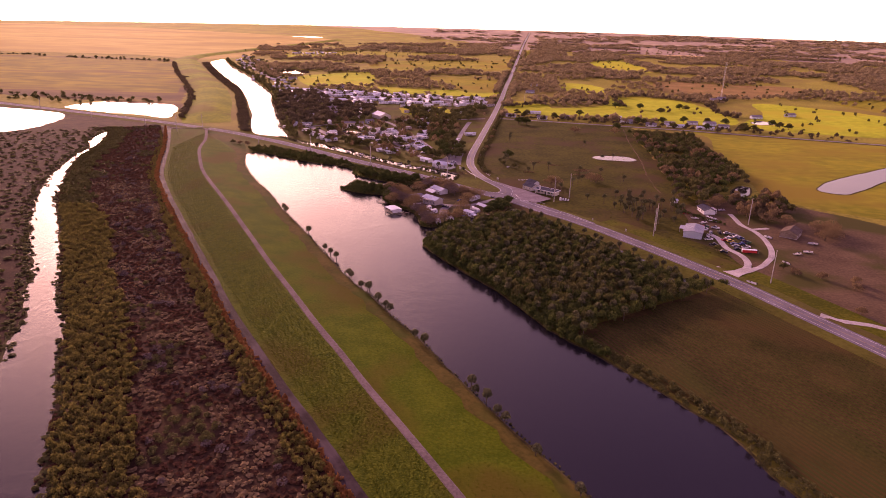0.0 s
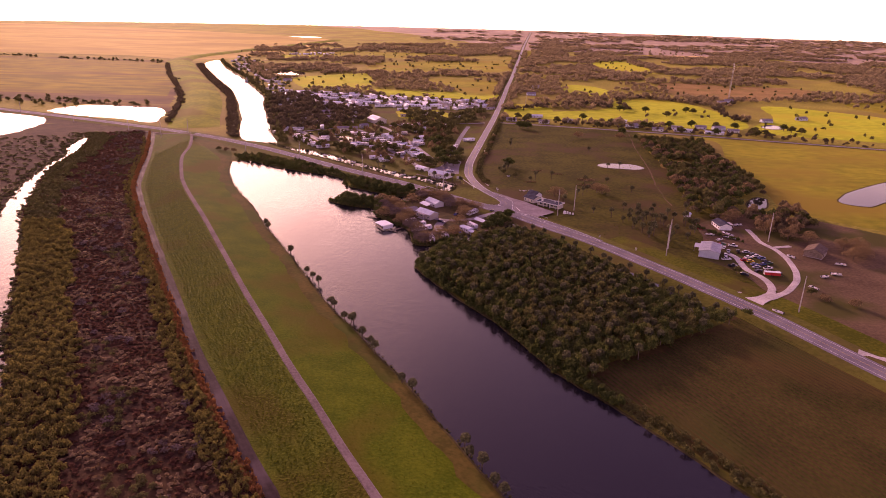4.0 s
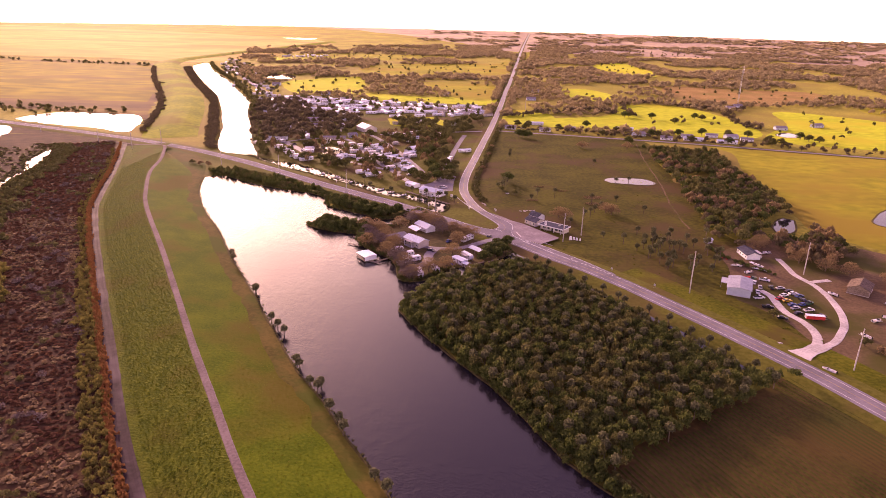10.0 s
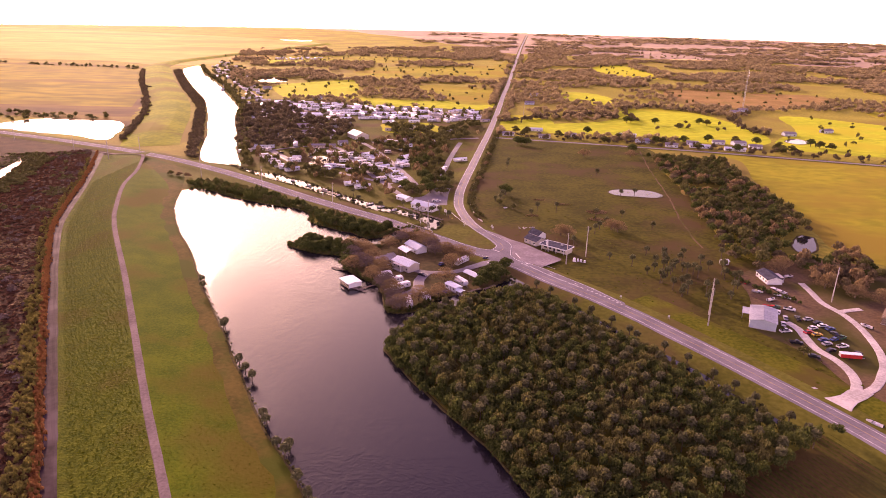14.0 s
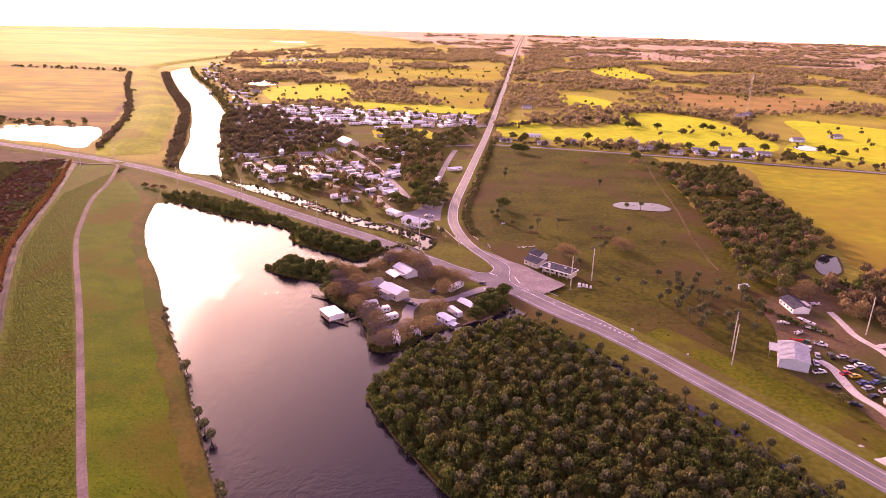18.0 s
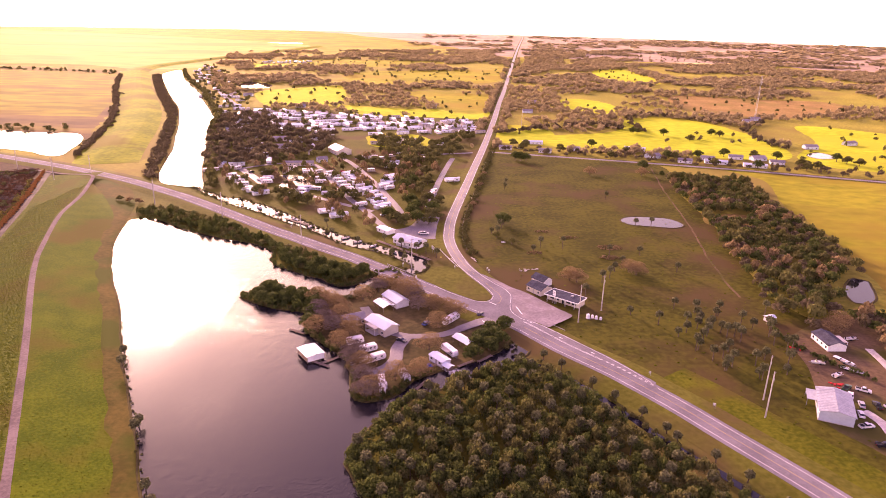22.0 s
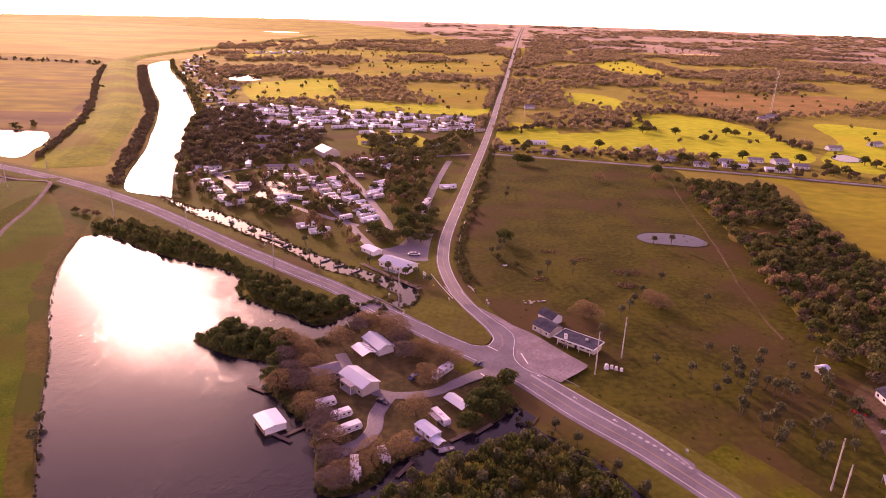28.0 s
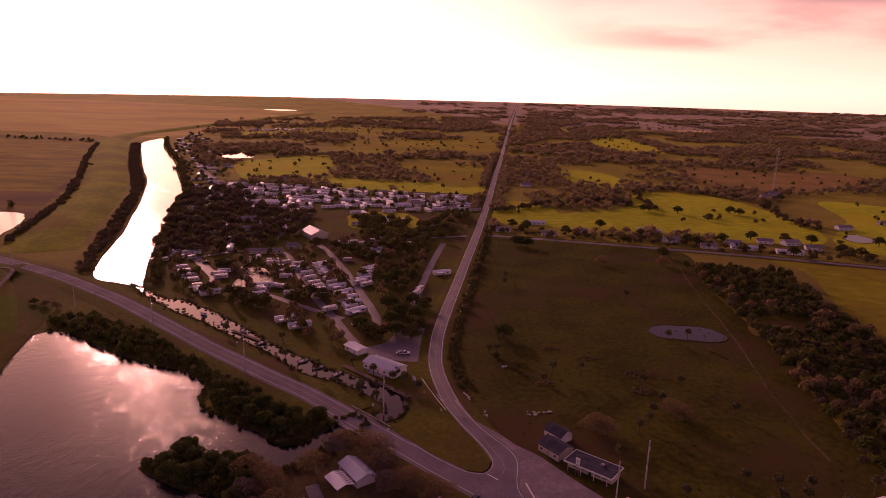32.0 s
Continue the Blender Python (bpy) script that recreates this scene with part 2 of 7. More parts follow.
M = dict(
    ground=surface("rough_pasture_ground", (0.10, 0.096, 0.016), (0.20, 0.176, 0.03), fine=0.25, coarse=0.012, third=(0.11, 0.078, 0.026), soft=0.17, sheen=0.12),
    # pasture darkened, far meadows brightened in colour, in place of a cloud's shade
    pasture=surface("dry_pasture", (0.046, 0.044, 0.007), (0.088, 0.083, 0.011), fine=0.35, coarse=0.035, third=(0.08, 0.053, 0.02), wide=0.016, soft=0.17),
    green=surface("bright_meadow", (0.115, 0.145, 0.008), (0.235, 0.262, 0.016), fine=0.12, coarse=0.012, third=(0.21, 0.17, 0.014), wide=0.008, stretch=(0.7, 1.1, 1), soft=0.17, sheen=0.25),
    gold=surface("golden_meadow", (0.088, 0.094, 0.009), (0.21, 0.192, 0.016), fine=0.10, coarse=0.012, third=(0.16, 0.108, 0.018), wide=0.008, stretch=(0.7, 1.1, 1), soft=0.2, sheen=0.12),
    levee_far=surface("rough_levee_grass", (0.095, 0.122, 0.006), (0.20, 0.225, 0.012), fine=0.2, coarse=0.02, third=(0.12, 0.10, 0.014), wide=0.012, soft=0.18, sheen=0.05),
    tan=surface("tan_field", (0.36, 0.24, 0.09), (0.5, 0.36, 0.15), fine=0.1, coarse=0.01, sheen=0.3, rough=0.8, spec=0.08),
    rust=surface("rust_dry_grass", (0.13, 0.082, 0.028), (0.24, 0.155, 0.055), fine=0.3, coarse=0.03, third=(0.12, 0.10, 0.025), sheen=0.1),
    dark_plain=surface("brown_wet_prairie", (0.06, 0.036, 0.018), (0.14, 0.085, 0.03), fine=0.035, coarse=0.008, third=(0.17, 0.125, 0.026), wide=0.009, stretch=(0.55, 1.25, 1), soft=0.2, sheen=0.03),
    plain=surface("wet_prairie", (0.085, 0.068, 0.009), (0.245, 0.20, 0.014), fine=0.035, coarse=0.006, third=(0.085, 0.05, 0.016), wide=0.006, stretch=(0.55, 1.25, 1), soft=0.15, sheen=0.06),
    # sheen on the two farthest land colours imitates haze
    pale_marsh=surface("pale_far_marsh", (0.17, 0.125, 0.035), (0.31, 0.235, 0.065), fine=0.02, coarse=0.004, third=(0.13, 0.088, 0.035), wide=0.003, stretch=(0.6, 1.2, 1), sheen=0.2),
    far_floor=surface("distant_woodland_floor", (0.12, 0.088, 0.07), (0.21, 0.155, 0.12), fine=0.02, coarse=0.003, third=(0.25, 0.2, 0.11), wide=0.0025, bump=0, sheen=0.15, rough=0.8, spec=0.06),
    marsh=surface("marsh_ground", (0.035, 0.02, 0.012), (0.085, 0.048, 0.026), fine=0.9, coarse=0.08, third=(0.075, 0.045, 0.02), wide=0.02, bump=0.6, reach=0.4),
    wood_floor=surface("woodland_floor", (0.06, 0.05, 0.02), (0.12, 0.09, 0.035), fine=0.4, coarse=0.03),
    weedy=surface("weedy_levee_grass", (0.046, 0.068, 0.004), (0.10, 0.122, 0.009), fine=1.3, coarse=0.3, bump=1.0, reach=0.5, third=(0.078, 0.076, 0.008), wide=0.03),
    lawn=surface("mown_levee_grass", (0.05, 0.082, 0.002), (0.096, 0.128, 0.005), fine=1.0, coarse=0.08, bump=0.5, third=(0.09, 0.078, 0.008), wide=0.02),
    dry_grass=surface("dry_bank_grass", (0.066, 0.056, 0.010), (0.118, 0.088, 0.018), fine=0.6, coarse=0.05, bump=0.5, third=(0.06, 0.072, 0.008), wide=0.03),
    verge=surface("roadside_grass", (0.075, 0.075, 0.010), (0.125, 0.12, 0.020), fine=0.5, coarse=0.03, third=(0.10, 0.07, 0.025), wide=0.02),
    roadside=surface("mown_roadside_grass", (0.06, 0.068, 0.005), (0.115, 0.118, 0.010), fine=0.6, coarse=0.05, third=(0.09, 0.07, 0.015), wide=0.03, soft=0.18),
    crop=surface("crop_stubble", (0.056, 0.036, 0.013), (0.094, 0.062, 0.02), fine=0.5, coarse=0.03, third=(0.06, 0.062, 0.014), wide=0.014),
    soil=surface("bare_soil", (0.095, 0.062, 0.034), (0.165, 0.11, 0.058), fine=0.6, coarse=0.05, third=(0.075, 0.07, 0.018), wide=0.02),
    asphalt=surface("worn_asphalt", (0.15, 0.134, 0.145), (0.23, 0.207, 0.222), fine=1.5, coarse=0.08, bump=0.1, reach=0.02),
    tar=surface("old_tar_road", (0.145, 0.125, 0.13), (0.22, 0.19, 0.196), rough=0.55, spec=0.16, fine=1.2, coarse=0.06, bump=0.15, reach=0.03),
    path=surface("shell_path", (0.13, 0.098, 0.09), (0.22, 0.168, 0.155), fine=1.0, coarse=0.07, bump=0.2, reach=0.04),
    gravel=surface("white_shell_gravel", (0.36, 0.325, 0.29), (0.58, 0.53, 0.48), fine=1.0, coarse=0.1, bump=0.3, reach=0.05),
    paving=surface("worn_paving", (0.19, 0.158, 0.165), (0.30, 0.255, 0.26), fine=0.9, coarse=0.12, bump=0.1, reach=0.02, third=(0.21, 0.175, 0.17), wide=0.1),
    crop_row=surface("crop_rows", (0.036, 0.042, 0.009), (0.082, 0.08, 0.017), fine=0.8, coarse=0.03, bump=0.4, third=(0.088, 0.06, 0.018), wide=0.015),
    concrete=surface("pale_concrete", (0.36, 0.32, 0.30), (0.5, 0.45, 0.43), fine=0.8, coarse=0.06, bump=0.1, reach=0.02),
    bank=surface("overgrown_bank", (0.05, 0.042, 0.018), (0.10, 0.08, 0.03), fine=0.6, coarse=0.05, bump=0.6, reach=0.3),
    mud=surface("muddy_track", (0.026, 0.015, 0.017), (0.052, 0.032, 0.035), fine=0.5, coarse=0.07, bump=0.3, third=(0.085, 0.06, 0.064), wide=0.05, rough=0.8, spec=0.05),
    lake=water("dark_lake_water", (0.012, 0.010, 0.014), 0.13, 1.9, 0.68),
    pond=water("still_pond_water", (0.02, 0.018, 0.02), 0.04, 0.4, 0.06),
    paint_white=surface("white_road_paint", (0.62, 0.6, 0.58), (0.8, 0.78, 0.76), fine=2, coarse=0.2, bump=0),
    paint_yellow=surface("yellow_road_paint", (0.40, 0.29, 0.11), (0.52, 0.39, 0.16), fine=2, coarse=0.2, bump=0),
    bark=surface("grey_bark", (0.10, 0.075, 0.055), (0.2, 0.15, 0.11), fine=3, coarse=0.8, bump=0.6, reach=0.05),
    leaf=surface("dark_green_leaves", (0.040, 0.058, 0.015), (0.13, 0.145, 0.04), fine=0.8, coarse=0.05, bump=0, island=0.6, rough=0.75, through_light=0.35, spec=0.06),
    leaf_olive=surface("olive_leaves", (0.072, 0.074, 0.026), (0.18, 0.166, 0.056), fine=0.8, coarse=0.04, bump=0, island=0.55, rough=0.7, through_light=0.3),
    leaf_dusk=surface("dusky_oak_leaves", (0.072, 0.058, 0.034), (0.195, 0.152, 0.085), fine=0.8, coarse=0.04, bump=0, island=0.55, rough=0.7, through_light=0.35, spec=0.06),
    leaf_brown=surface("brown_winter_leaves", (0.14, 0.097, 0.05), (0.36, 0.25, 0.12), fine=0.8, coarse=0.05, bump=0, island=0.55, rough=0.8, through_light=0.25),
    leaf_weed=surface("green_weeds", (0.07, 0.096, 0.005), (0.16, 0.18, 0.015), fine=0.6, coarse=0.06, bump=0, island=0.6, rough=0.9, through_light=0.2),
    leaf_lawn=surface("short_grass_tufts", (0.055, 0.075, 0.004), (0.125, 0.135, 0.012), fine=0.6, coarse=0.06, bump=0, island=0.6, rough=0.9, through_light=0.2),
    # far leaves paled by base colour and sheen, standing in for haze
    leaf_far=surface("haze_pale_woods", (0.2, 0.157, 0.085), (0.42, 0.33, 0.18), fine=0.3, coarse=0.02, bump=0, island=0.5, rough=0.9, through_light=0.5, sheen=0.4),
    leaf_lime=surface("yellow_green_willow_leaves", (0.10, 0.094, 0.028), (0.26, 0.222, 0.06), fine=0.7, coarse=0.05, bump=0, island=0.6, rough=0.7, through_light=0.4),
    leaf_red=surface("rust_red_leaves", (0.22, 0.095, 0.035), (0.42, 0.21, 0.075), fine=0.7, coarse=0.06, bump=0, island=0.6, rough=0.8, through_light=0.25),
    leaf_marsh=surface("maroon_marsh_brush", (0.066, 0.031, 0.02), (0.18, 0.088, 0.048), fine=0.7, coarse=0.05, bump=0, island=0.6, rough=0.9, through_light=0.4),
    twig=surface("bare_grey_twigs", (0.11, 0.08, 0.065), (0.24, 0.18, 0.145), fine=0.7, coarse=0.06, bump=0, island=0.5, rough=0.9),
    frond=surface("palm_fronds", (0.068, 0.072, 0.032), (0.195, 0.185, 0.09), fine=1, coarse=0.1, bump=0, island=0.6, rough=0.6, through_light=0.25),
    white_wall=surface("white_siding", (0.64, 0.63, 0.64), (0.84, 0.83, 0.84), fine=1.5, coarse=0.3, bump=0.05, reach=0.02, each=0.35, rough=0.5, spec=0.3),
    cream_wall=surface("cream_siding", (0.45, 0.38, 0.31), (0.66, 0.6, 0.52), fine=1.5, coarse=0.3, bump=0.05, reach=0.02, each=0.7),
    metal_roof=surface("pale_metal_roof", (0.38, 0.42, 0.49), (0.62, 0.68, 0.76), fine=1.2, coarse=0.2, bump=0.05, reach=0.02, rough=0.45, each=0.7, spec=0.45),
    steel_roof=surface("grey_steel_roof", (0.27, 0.28, 0.31), (0.40, 0.41, 0.45), fine=1.2, coarse=0.2, bump=0.05, reach=0.02, rough=0.5, spec=0.3),
    grey_roof=surface("grey_shingle_roof", (0.16, 0.14, 0.15), (0.34, 0.3, 0.31), fine=2, coarse=0.3, bump=0.2, reach=0.03, each=0.6),
    dark_roof=surface("dark_blue_grey_roof", (0.04, 0.04, 0.055), (0.085, 0.085, 0.11), fine=2, coarse=0.3, bump=0.2, reach=0.03),
    glass=surface("dark_window_glass", (0.02, 0.022, 0.03), (0.05, 0.05, 0.06), rough=0.08, bump=0, spec=0.6),
    trim=surface("grey_trim", (0.3, 0.28, 0.28), (0.45, 0.42, 0.42), bump=0, each=0.5),
    pale_wood=surface("bleached_wood", (0.36, 0.30, 0.26), (0.55, 0.48, 0.42), fine=2, coarse=0.5, bump=0.3, reach=0.03),
    rubber=surface("black_rubber", (0.02, 0.02, 0.02), (0.04, 0.04, 0.04), bump=0),
    timber=surface("weathered_timber", (0.16, 0.12, 0.09), (0.3, 0.23, 0.18), fine=2, coarse=0.5, bump=0.3, reach=0.02),
    steel=surface("galvanised_steel", (0.35, 0.34, 0.34), (0.5, 0.48, 0.48), rough=0.4, metal=0.6, bump=0),
)
CAR_PAINT = dict(white=(0.75, 0.74, 0.73), black=(0.02, 0.02, 0.025), blue=(0.05, 0.08, 0.22), red=(0.45, 0.03, 0.03), silver=(0.4, 0.4, 0.42), yellow=(0.65, 0.38, 0.03), green=(0.04, 0.12, 0.06))
for key, c in CAR_PAINT.items():
    M["car_" + key] = surface(key + "_car_paint", tuple(v * 0.85 for v in c), c, rough=0.25, bump=0, spec=0.6)
M["blue_tarp"] = surface("blue_tarpaulin", (0.03, 0.06, 0.4), (0.05, 0.1, 0.55), rough=0.5)
M["red_paint"] = surface("red_trailer_paint", (0.42, 0.03, 0.03), (0.55, 0.06, 0.05), rough=0.5)

# ---- tools for shapes ----
RNG = np.random.default_rng(7)
FAR0, FAR1, FARH = 2200.0, 4700.0, 10.0


def lie(x, y):
    """Height of the land: flat, rising a little toward the horizon."""
    r = np.hypot(x, np.asarray(y) - 100.0)
    return FARH * np.clip((r - FAR0) / (FAR1 - FAR0), 0, 1.2) ** 1.5


def mesh_of(name, verts, faces, mat, smooth=False):
    me = bpy.data.meshes.new(name)
    me.from_pydata([tuple(map(float, v)) for v in verts], [], [tuple(map(int, f)) for f in faces])
    me.materials.append(mat)
    if smooth:
        me.shade_smooth()
    return me


def quads_mesh(name, verts, mat):
    """A mesh of loose quads from an array n x 4 x 3."""
    n = len(verts)
    me = bpy.data.meshes.new(name)
    me.vertices.add(4 * n)
    me.vertices.foreach_set("co", np.ascontiguousarray(verts, dtype=np.float32).ravel())
    me.loops.add(4 * n)
    me.loops.foreach_set("vertex_index", np.arange(4 * n, dtype=np.int32))
    me.polygons.add(n)
    me.polygons.foreach_set("loop_start", np.arange(0, 4 * n, 4, dtype=np.int32))
    me.update(calc_edges=True)
    me.materials.append(mat)
    return me


def structure(name, me, label, category):
    return tagged(new(name, me), label, category, kind="structure")


def thing(name, label, category, group, x=0, y=0, z=0, turn=0):
    ob = tagged(new(name), label, category, group)
    ob.matrix_world = pose(x, y, z, 0, 0, turn)
    return ob


def part(name, me, parent, label=""):
    ob = new(name, me)
    ob.parent = parent
    if label:
        tagged(ob, label)
    return ob


def curve(pts, step=4.0, closed=False, wobble=0.0):
    """A smooth line through the corners given, at even steps."""
    p = np.array(pts, float)
    n = len(p)
    get = (lambda i: p[i % n]) if closed else (lambda i: p[min(max(i, 0), n - 1)])
    out = []
    for i in range(n if closed else n - 1):
        a, b, c, d = get(i - 1), get(i), get(i + 1), get(i + 2)
        m = max(1, int(np.linalg.norm(c - b) / step))
        for k in range(m):
            t = k / m
            out.append(0.5 * (2 * b + (c - a) * t + (2 * a - 5 * b + 4 * c - d) * t**2 + (3 * b - a - 3 * c + d) * t**3))
    if not closed:
        out.append(p[-1])
    out = np.array(out)
    if wobble:
        for k in range(len(out)):
            v = Vector((out[k][0] * 0.06, out[k][1] * 0.06, 3.0))
            w = Vector((out[k][0] * 0.3, out[k][1] * 0.3, 9.0))
            out[k] += wobble * np.array([noise.noise(v) + 0.6 * noise.noise(w), noise.noise(v + Vector((9, 5, 1))) + 0.6 * noise.noise(w + Vector((5, 7, 2)))])
    return out


def sheet(name, pts, z, mat, label, category, wobble=0.6, step=5.0, kind="structure"):
    """A flat piece of land or water with a smooth, uneven outline."""
    from mathutils.geometry import tessellate_polygon
    line = curve(pts, step, True, wobble)
    tri = tessellate_polygon([[Vector((x, y, 0)) for x, y in line]])
    verts = [(x, y, z + float(lie(x, y))) for x, y in line]
    me = bpy.data.meshes.new(name)
    faces = []
    for t in tri:
        a, b, c = (Vector(verts[i]) for i in t)
        faces.append(t if (b - a).cross(c - a).z > 0 else (t[0], t[2], t[1]))
    return tagged(new(name, mesh_of(name, verts, faces, mat)), label, category, kind=kind)


def sides(line):
    d = np.gradient(line, axis=0)
    d /= np.maximum(np.linalg.norm(d, axis=1, keepdims=True), 1e-6)
    return np.stack([d[:, 1], -d[:, 0]], 1)


def strip(name, line, profile, mat, z=0.0, ramp=0):
    """A strip along a line; profile: (offset to the right, height) across it; ramp: how many steps it takes to rise."""
    s, k = sides(line), len(profile)
    verts = []
    for i, ((x, y), (u, v)) in enumerate(zip(line, s)):
        g = float(lie(x, y)) + z
        up = min(1.0, (i + 0.3) / ramp) if ramp else 1.0
        verts += [(x + u * o, y + v * o, g + h * up) for o, h in profile]
    faces = [(i * k + j, i * k + j + 1, i * k + k + j + 1, i * k + k + j) for i in range(len(line) - 1) for j in range(k - 1)]
    faces = [f[::-1] for f in faces] if profile[0][0] > profile[-1][0] else faces
    return mesh_of(name, verts, faces, mat)


def cut(line, start, end):
    """The stretch of a line between two distances along it."""
    d = np.r_[0, np.cumsum(np.linalg.norm(np.diff(line, axis=0), axis=1))]
    s = np.linspace(start, min(end, d[-1]), max(2, int((min(end, d[-1]) - start) / 3) + 1))
    return np.stack([np.interp(s, d, line[:, 0]), np.interp(s, d, line[:, 1])], 1)


def length(line):
    return float(np.linalg.norm(np.diff(line, axis=0), axis=1).sum())


def inside(pts, poly):
    poly = np.asarray(poly, float)
    x, y = pts[:, 0], pts[:, 1]
    hit = np.zeros(len(pts), bool)
    j = len(poly) - 1
    for i in range(len(poly)):
        a, b = poly[i], poly[j]
        cross = ((a[1] > y) != (b[1] > y)) & (x < (b[0] - a[0]) * (y - a[1]) / (b[1] - a[1] + 1e-12) + a[0])
        hit ^= cross
        j = i
    return hit


def spread(poly, gap, skip=(), seed=1):
    """Points at about the gap given inside an outline, off the outlines to skip."""
    poly = np.asarray(poly, float)
    rng = np.random.default_rng(seed)
    lo, hi = poly.min(0), poly.max(0)
    gx, gy = np.meshgrid(np.arange(lo[0], hi[0], gap), np.arange(lo[1], hi[1], gap))
    p = np.stack([gx.ravel(), gy.ravel()], 1)
    p += rng.uniform(-0.48, 0.48, p.shape) * gap
    p = p[inside(p, poly)]
    for s in skip:
        p = p[~inside(p, s)]
    return p


def near_line(p, line, far):
    d = np.full(len(p), 1e9)
    for a in np.asarray(line):
        d = np.minimum(d, np.hypot(p[:, 0] - a[0], p[:, 1] - a[1]))
    return d < far


def boxes(rows):
    """Boxes as (centre x, y, z, size x, y, z)."""
    v, f = [], []
    for cx, cy, cz, sx, sy, sz in rows:
        o = len(v)
        v += [(cx + a * sx / 2, cy + b * sy / 2, cz + c * sz / 2) for c in (-1, 1) for b in (-1, 1) for a in (-1, 1)]
        f += [tuple(o + i for i in q) for q in ((0, 2, 3, 1), (4, 5, 7, 6), (0, 1, 5, 4), (2, 6, 7, 3), (0, 4, 6, 2), (1, 3, 7, 5))]
    return v, f


def prism(side, width, y0=None):
    """A side outline in x and z, drawn out along y."""
    n = len(side)
    y0 = -width / 2 if y0 is None else y0
    v = [(x, y0, z) for x, z in side] + [(x, y0 + width, z) for x, z in side]
    f = [tuple(range(n)), tuple(range(2 * n - 1, n - 1, -1))] + [(i, i + n, (i + 1) % n + n, (i + 1) % n) for i in range(n)]
    return v, f


def rod(p, q, r0, r1=None, n=6):
    """A tapered rod from p to q."""
    p, q = Vector(p), Vector(q)
    r1 = r0 if r1 is None else r1
    d = (q - p).normalized()
    u = d.orthogonal().normalized()
    w = d.cross(u)
    v = [p + r0 * (math.cos(2 * math.pi * i / n) * u + math.sin(2 * math.pi * i / n) * w) for i in range(n)]
    v += [q + r1 * (math.cos(2 * math.pi * i / n) * u + math.sin(2 * math.pi * i / n) * w) for i in range(n)]
    f = [(i, (i + 1) % n, (i + 1) % n + n, i + n) for i in range(n)] + [tuple(range(n - 1, -1, -1)), tuple(range(n, 2 * n))]
    return v, f


def joined(*pieces):
    v, f = [], []
    for a, b in pieces:
        o = len(v)
        v += list(a)
        f += [tuple(i + o for i in q) for q in b]
    return v, f


def crown_quads(lobes, count, size, seed, flat=0.0):
    """Small leaf tufts all over a group of lobes (x, y, z, radius, height): an array n x 4 x 3."""
    rng = np.random.default_rng(seed)
    lobes = np.array(lobes, float)
    w = lobes[:, 3] ** 2
    pick = rng.choice(len(lobes), count, p=w / w.sum())
    d = rng.normal(size=(count, 3))
    d[:, 2] = np.abs(d[:, 2]) * 1.15 - 0.35
    d /= np.linalg.norm(d, axis=1, keepdims=True)
    r = rng.uniform(0.78, 1.08, (count, 1))
    c = lobes[pick, :3] + d * r * lobes[pick][:, [3, 3, 4]]
    nrm = d + rng.normal(size=(count, 3)) * 0.55
    nrm[:, 2] += flat
    nrm /= np.linalg.norm(nrm, axis=1, keepdims=True)
    u = np.cross(nrm, rng.normal(size=(count, 3)))
    u /= np.linalg.norm(u, axis=1, keepdims=True)
    v = np.cross(nrm, u)
    s = size * rng.uniform(0.6, 1.35, (count, 1))
    t = s * rng.uniform(0.55, 1.0, (count, 1))
    k = nrm * s * 0.25
    return np.stack([c - u * s - k, c - v * t, c + u * s - k, c + v * t], 1)


def bushy(seed, lobes=7, wide=1.0, tall=1.0, base=0.0, count=150, size=0.16):
    """A crown of unit radius: lobes about a middle, on the ground or raised by base."""
    rng = np.random.default_rng(seed)
    ls = [(0, 0, base + 0.55 * tall, 0.6 * wide, 0.5 * tall)]
    for i in range(lobes - 1):
        a = 2 * math.pi * (i + rng.uniform(-0.3, 0.3)) / (lobes - 1)
        r = rng.uniform(0.35, 0.62) * wide
        ls.append((r * math.cos(a), r * math.sin(a), base + tall * rng.uniform(0.3, 0.62), rng.uniform(0.3, 0.46) * wide, rng.uniform(0.28, 0.42) * tall))
    return crown_quads(ls, count, size, seed + 50)


FINE = [bushy(10 + s, lobes=9, count=240, size=0.117) for s in range(6)]
FEATHER = [bushy(60 + s, lobes=9, tall=1.1, count=130, size=0.132) for s in range(6)]
FULL = [bushy(s, lobes=8, count=205, size=0.14) for s in range(6)]
MID = [bushy(20 + s, lobes=6, count=80, size=0.21) for s in range(6)]
SPARSE = [bushy(30 + s, lobes=5, count=40, size=0.29) for s in range(6)]
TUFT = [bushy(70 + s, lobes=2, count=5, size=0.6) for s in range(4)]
LOW = [bushy(40 + s, lobes=4, count=26, size=0.38) for s in range(6)]


def growth(name, pts, rad, tall, kinds, mat, label, category, seed=3, base=0.0, lift=None):
    """Undergrowth or woods that nobody could count, as one mesh of leaf tufts."""
    rng = np.random.default_rng(seed)
    out = []
    lift = np.zeros(len(pts)) if lift is None else lift
    for (x, y), up in zip(pts, lift):
        q = kinds[rng.integers(len(kinds))]
        a, r, h = rng.uniform(0, 6.3), rng.uniform(*rad), rng.uniform(*tall)
        c, s = math.cos(a) * r, math.sin(a) * r
        v = np.empty_like(q)
        v[..., 0] = q[..., 0] * c - q[..., 1] * s + x
        v[..., 1] = q[..., 0] * s + q[..., 1] * c + y
        v[..., 2] = q[..., 2] * h + base + up + float(lie(x, y))
        out.append(v)
    ob = new(name, quads_mesh(name, np.concatenate(out), mat))
    return tagged(ob, label, category, kind="stuff")


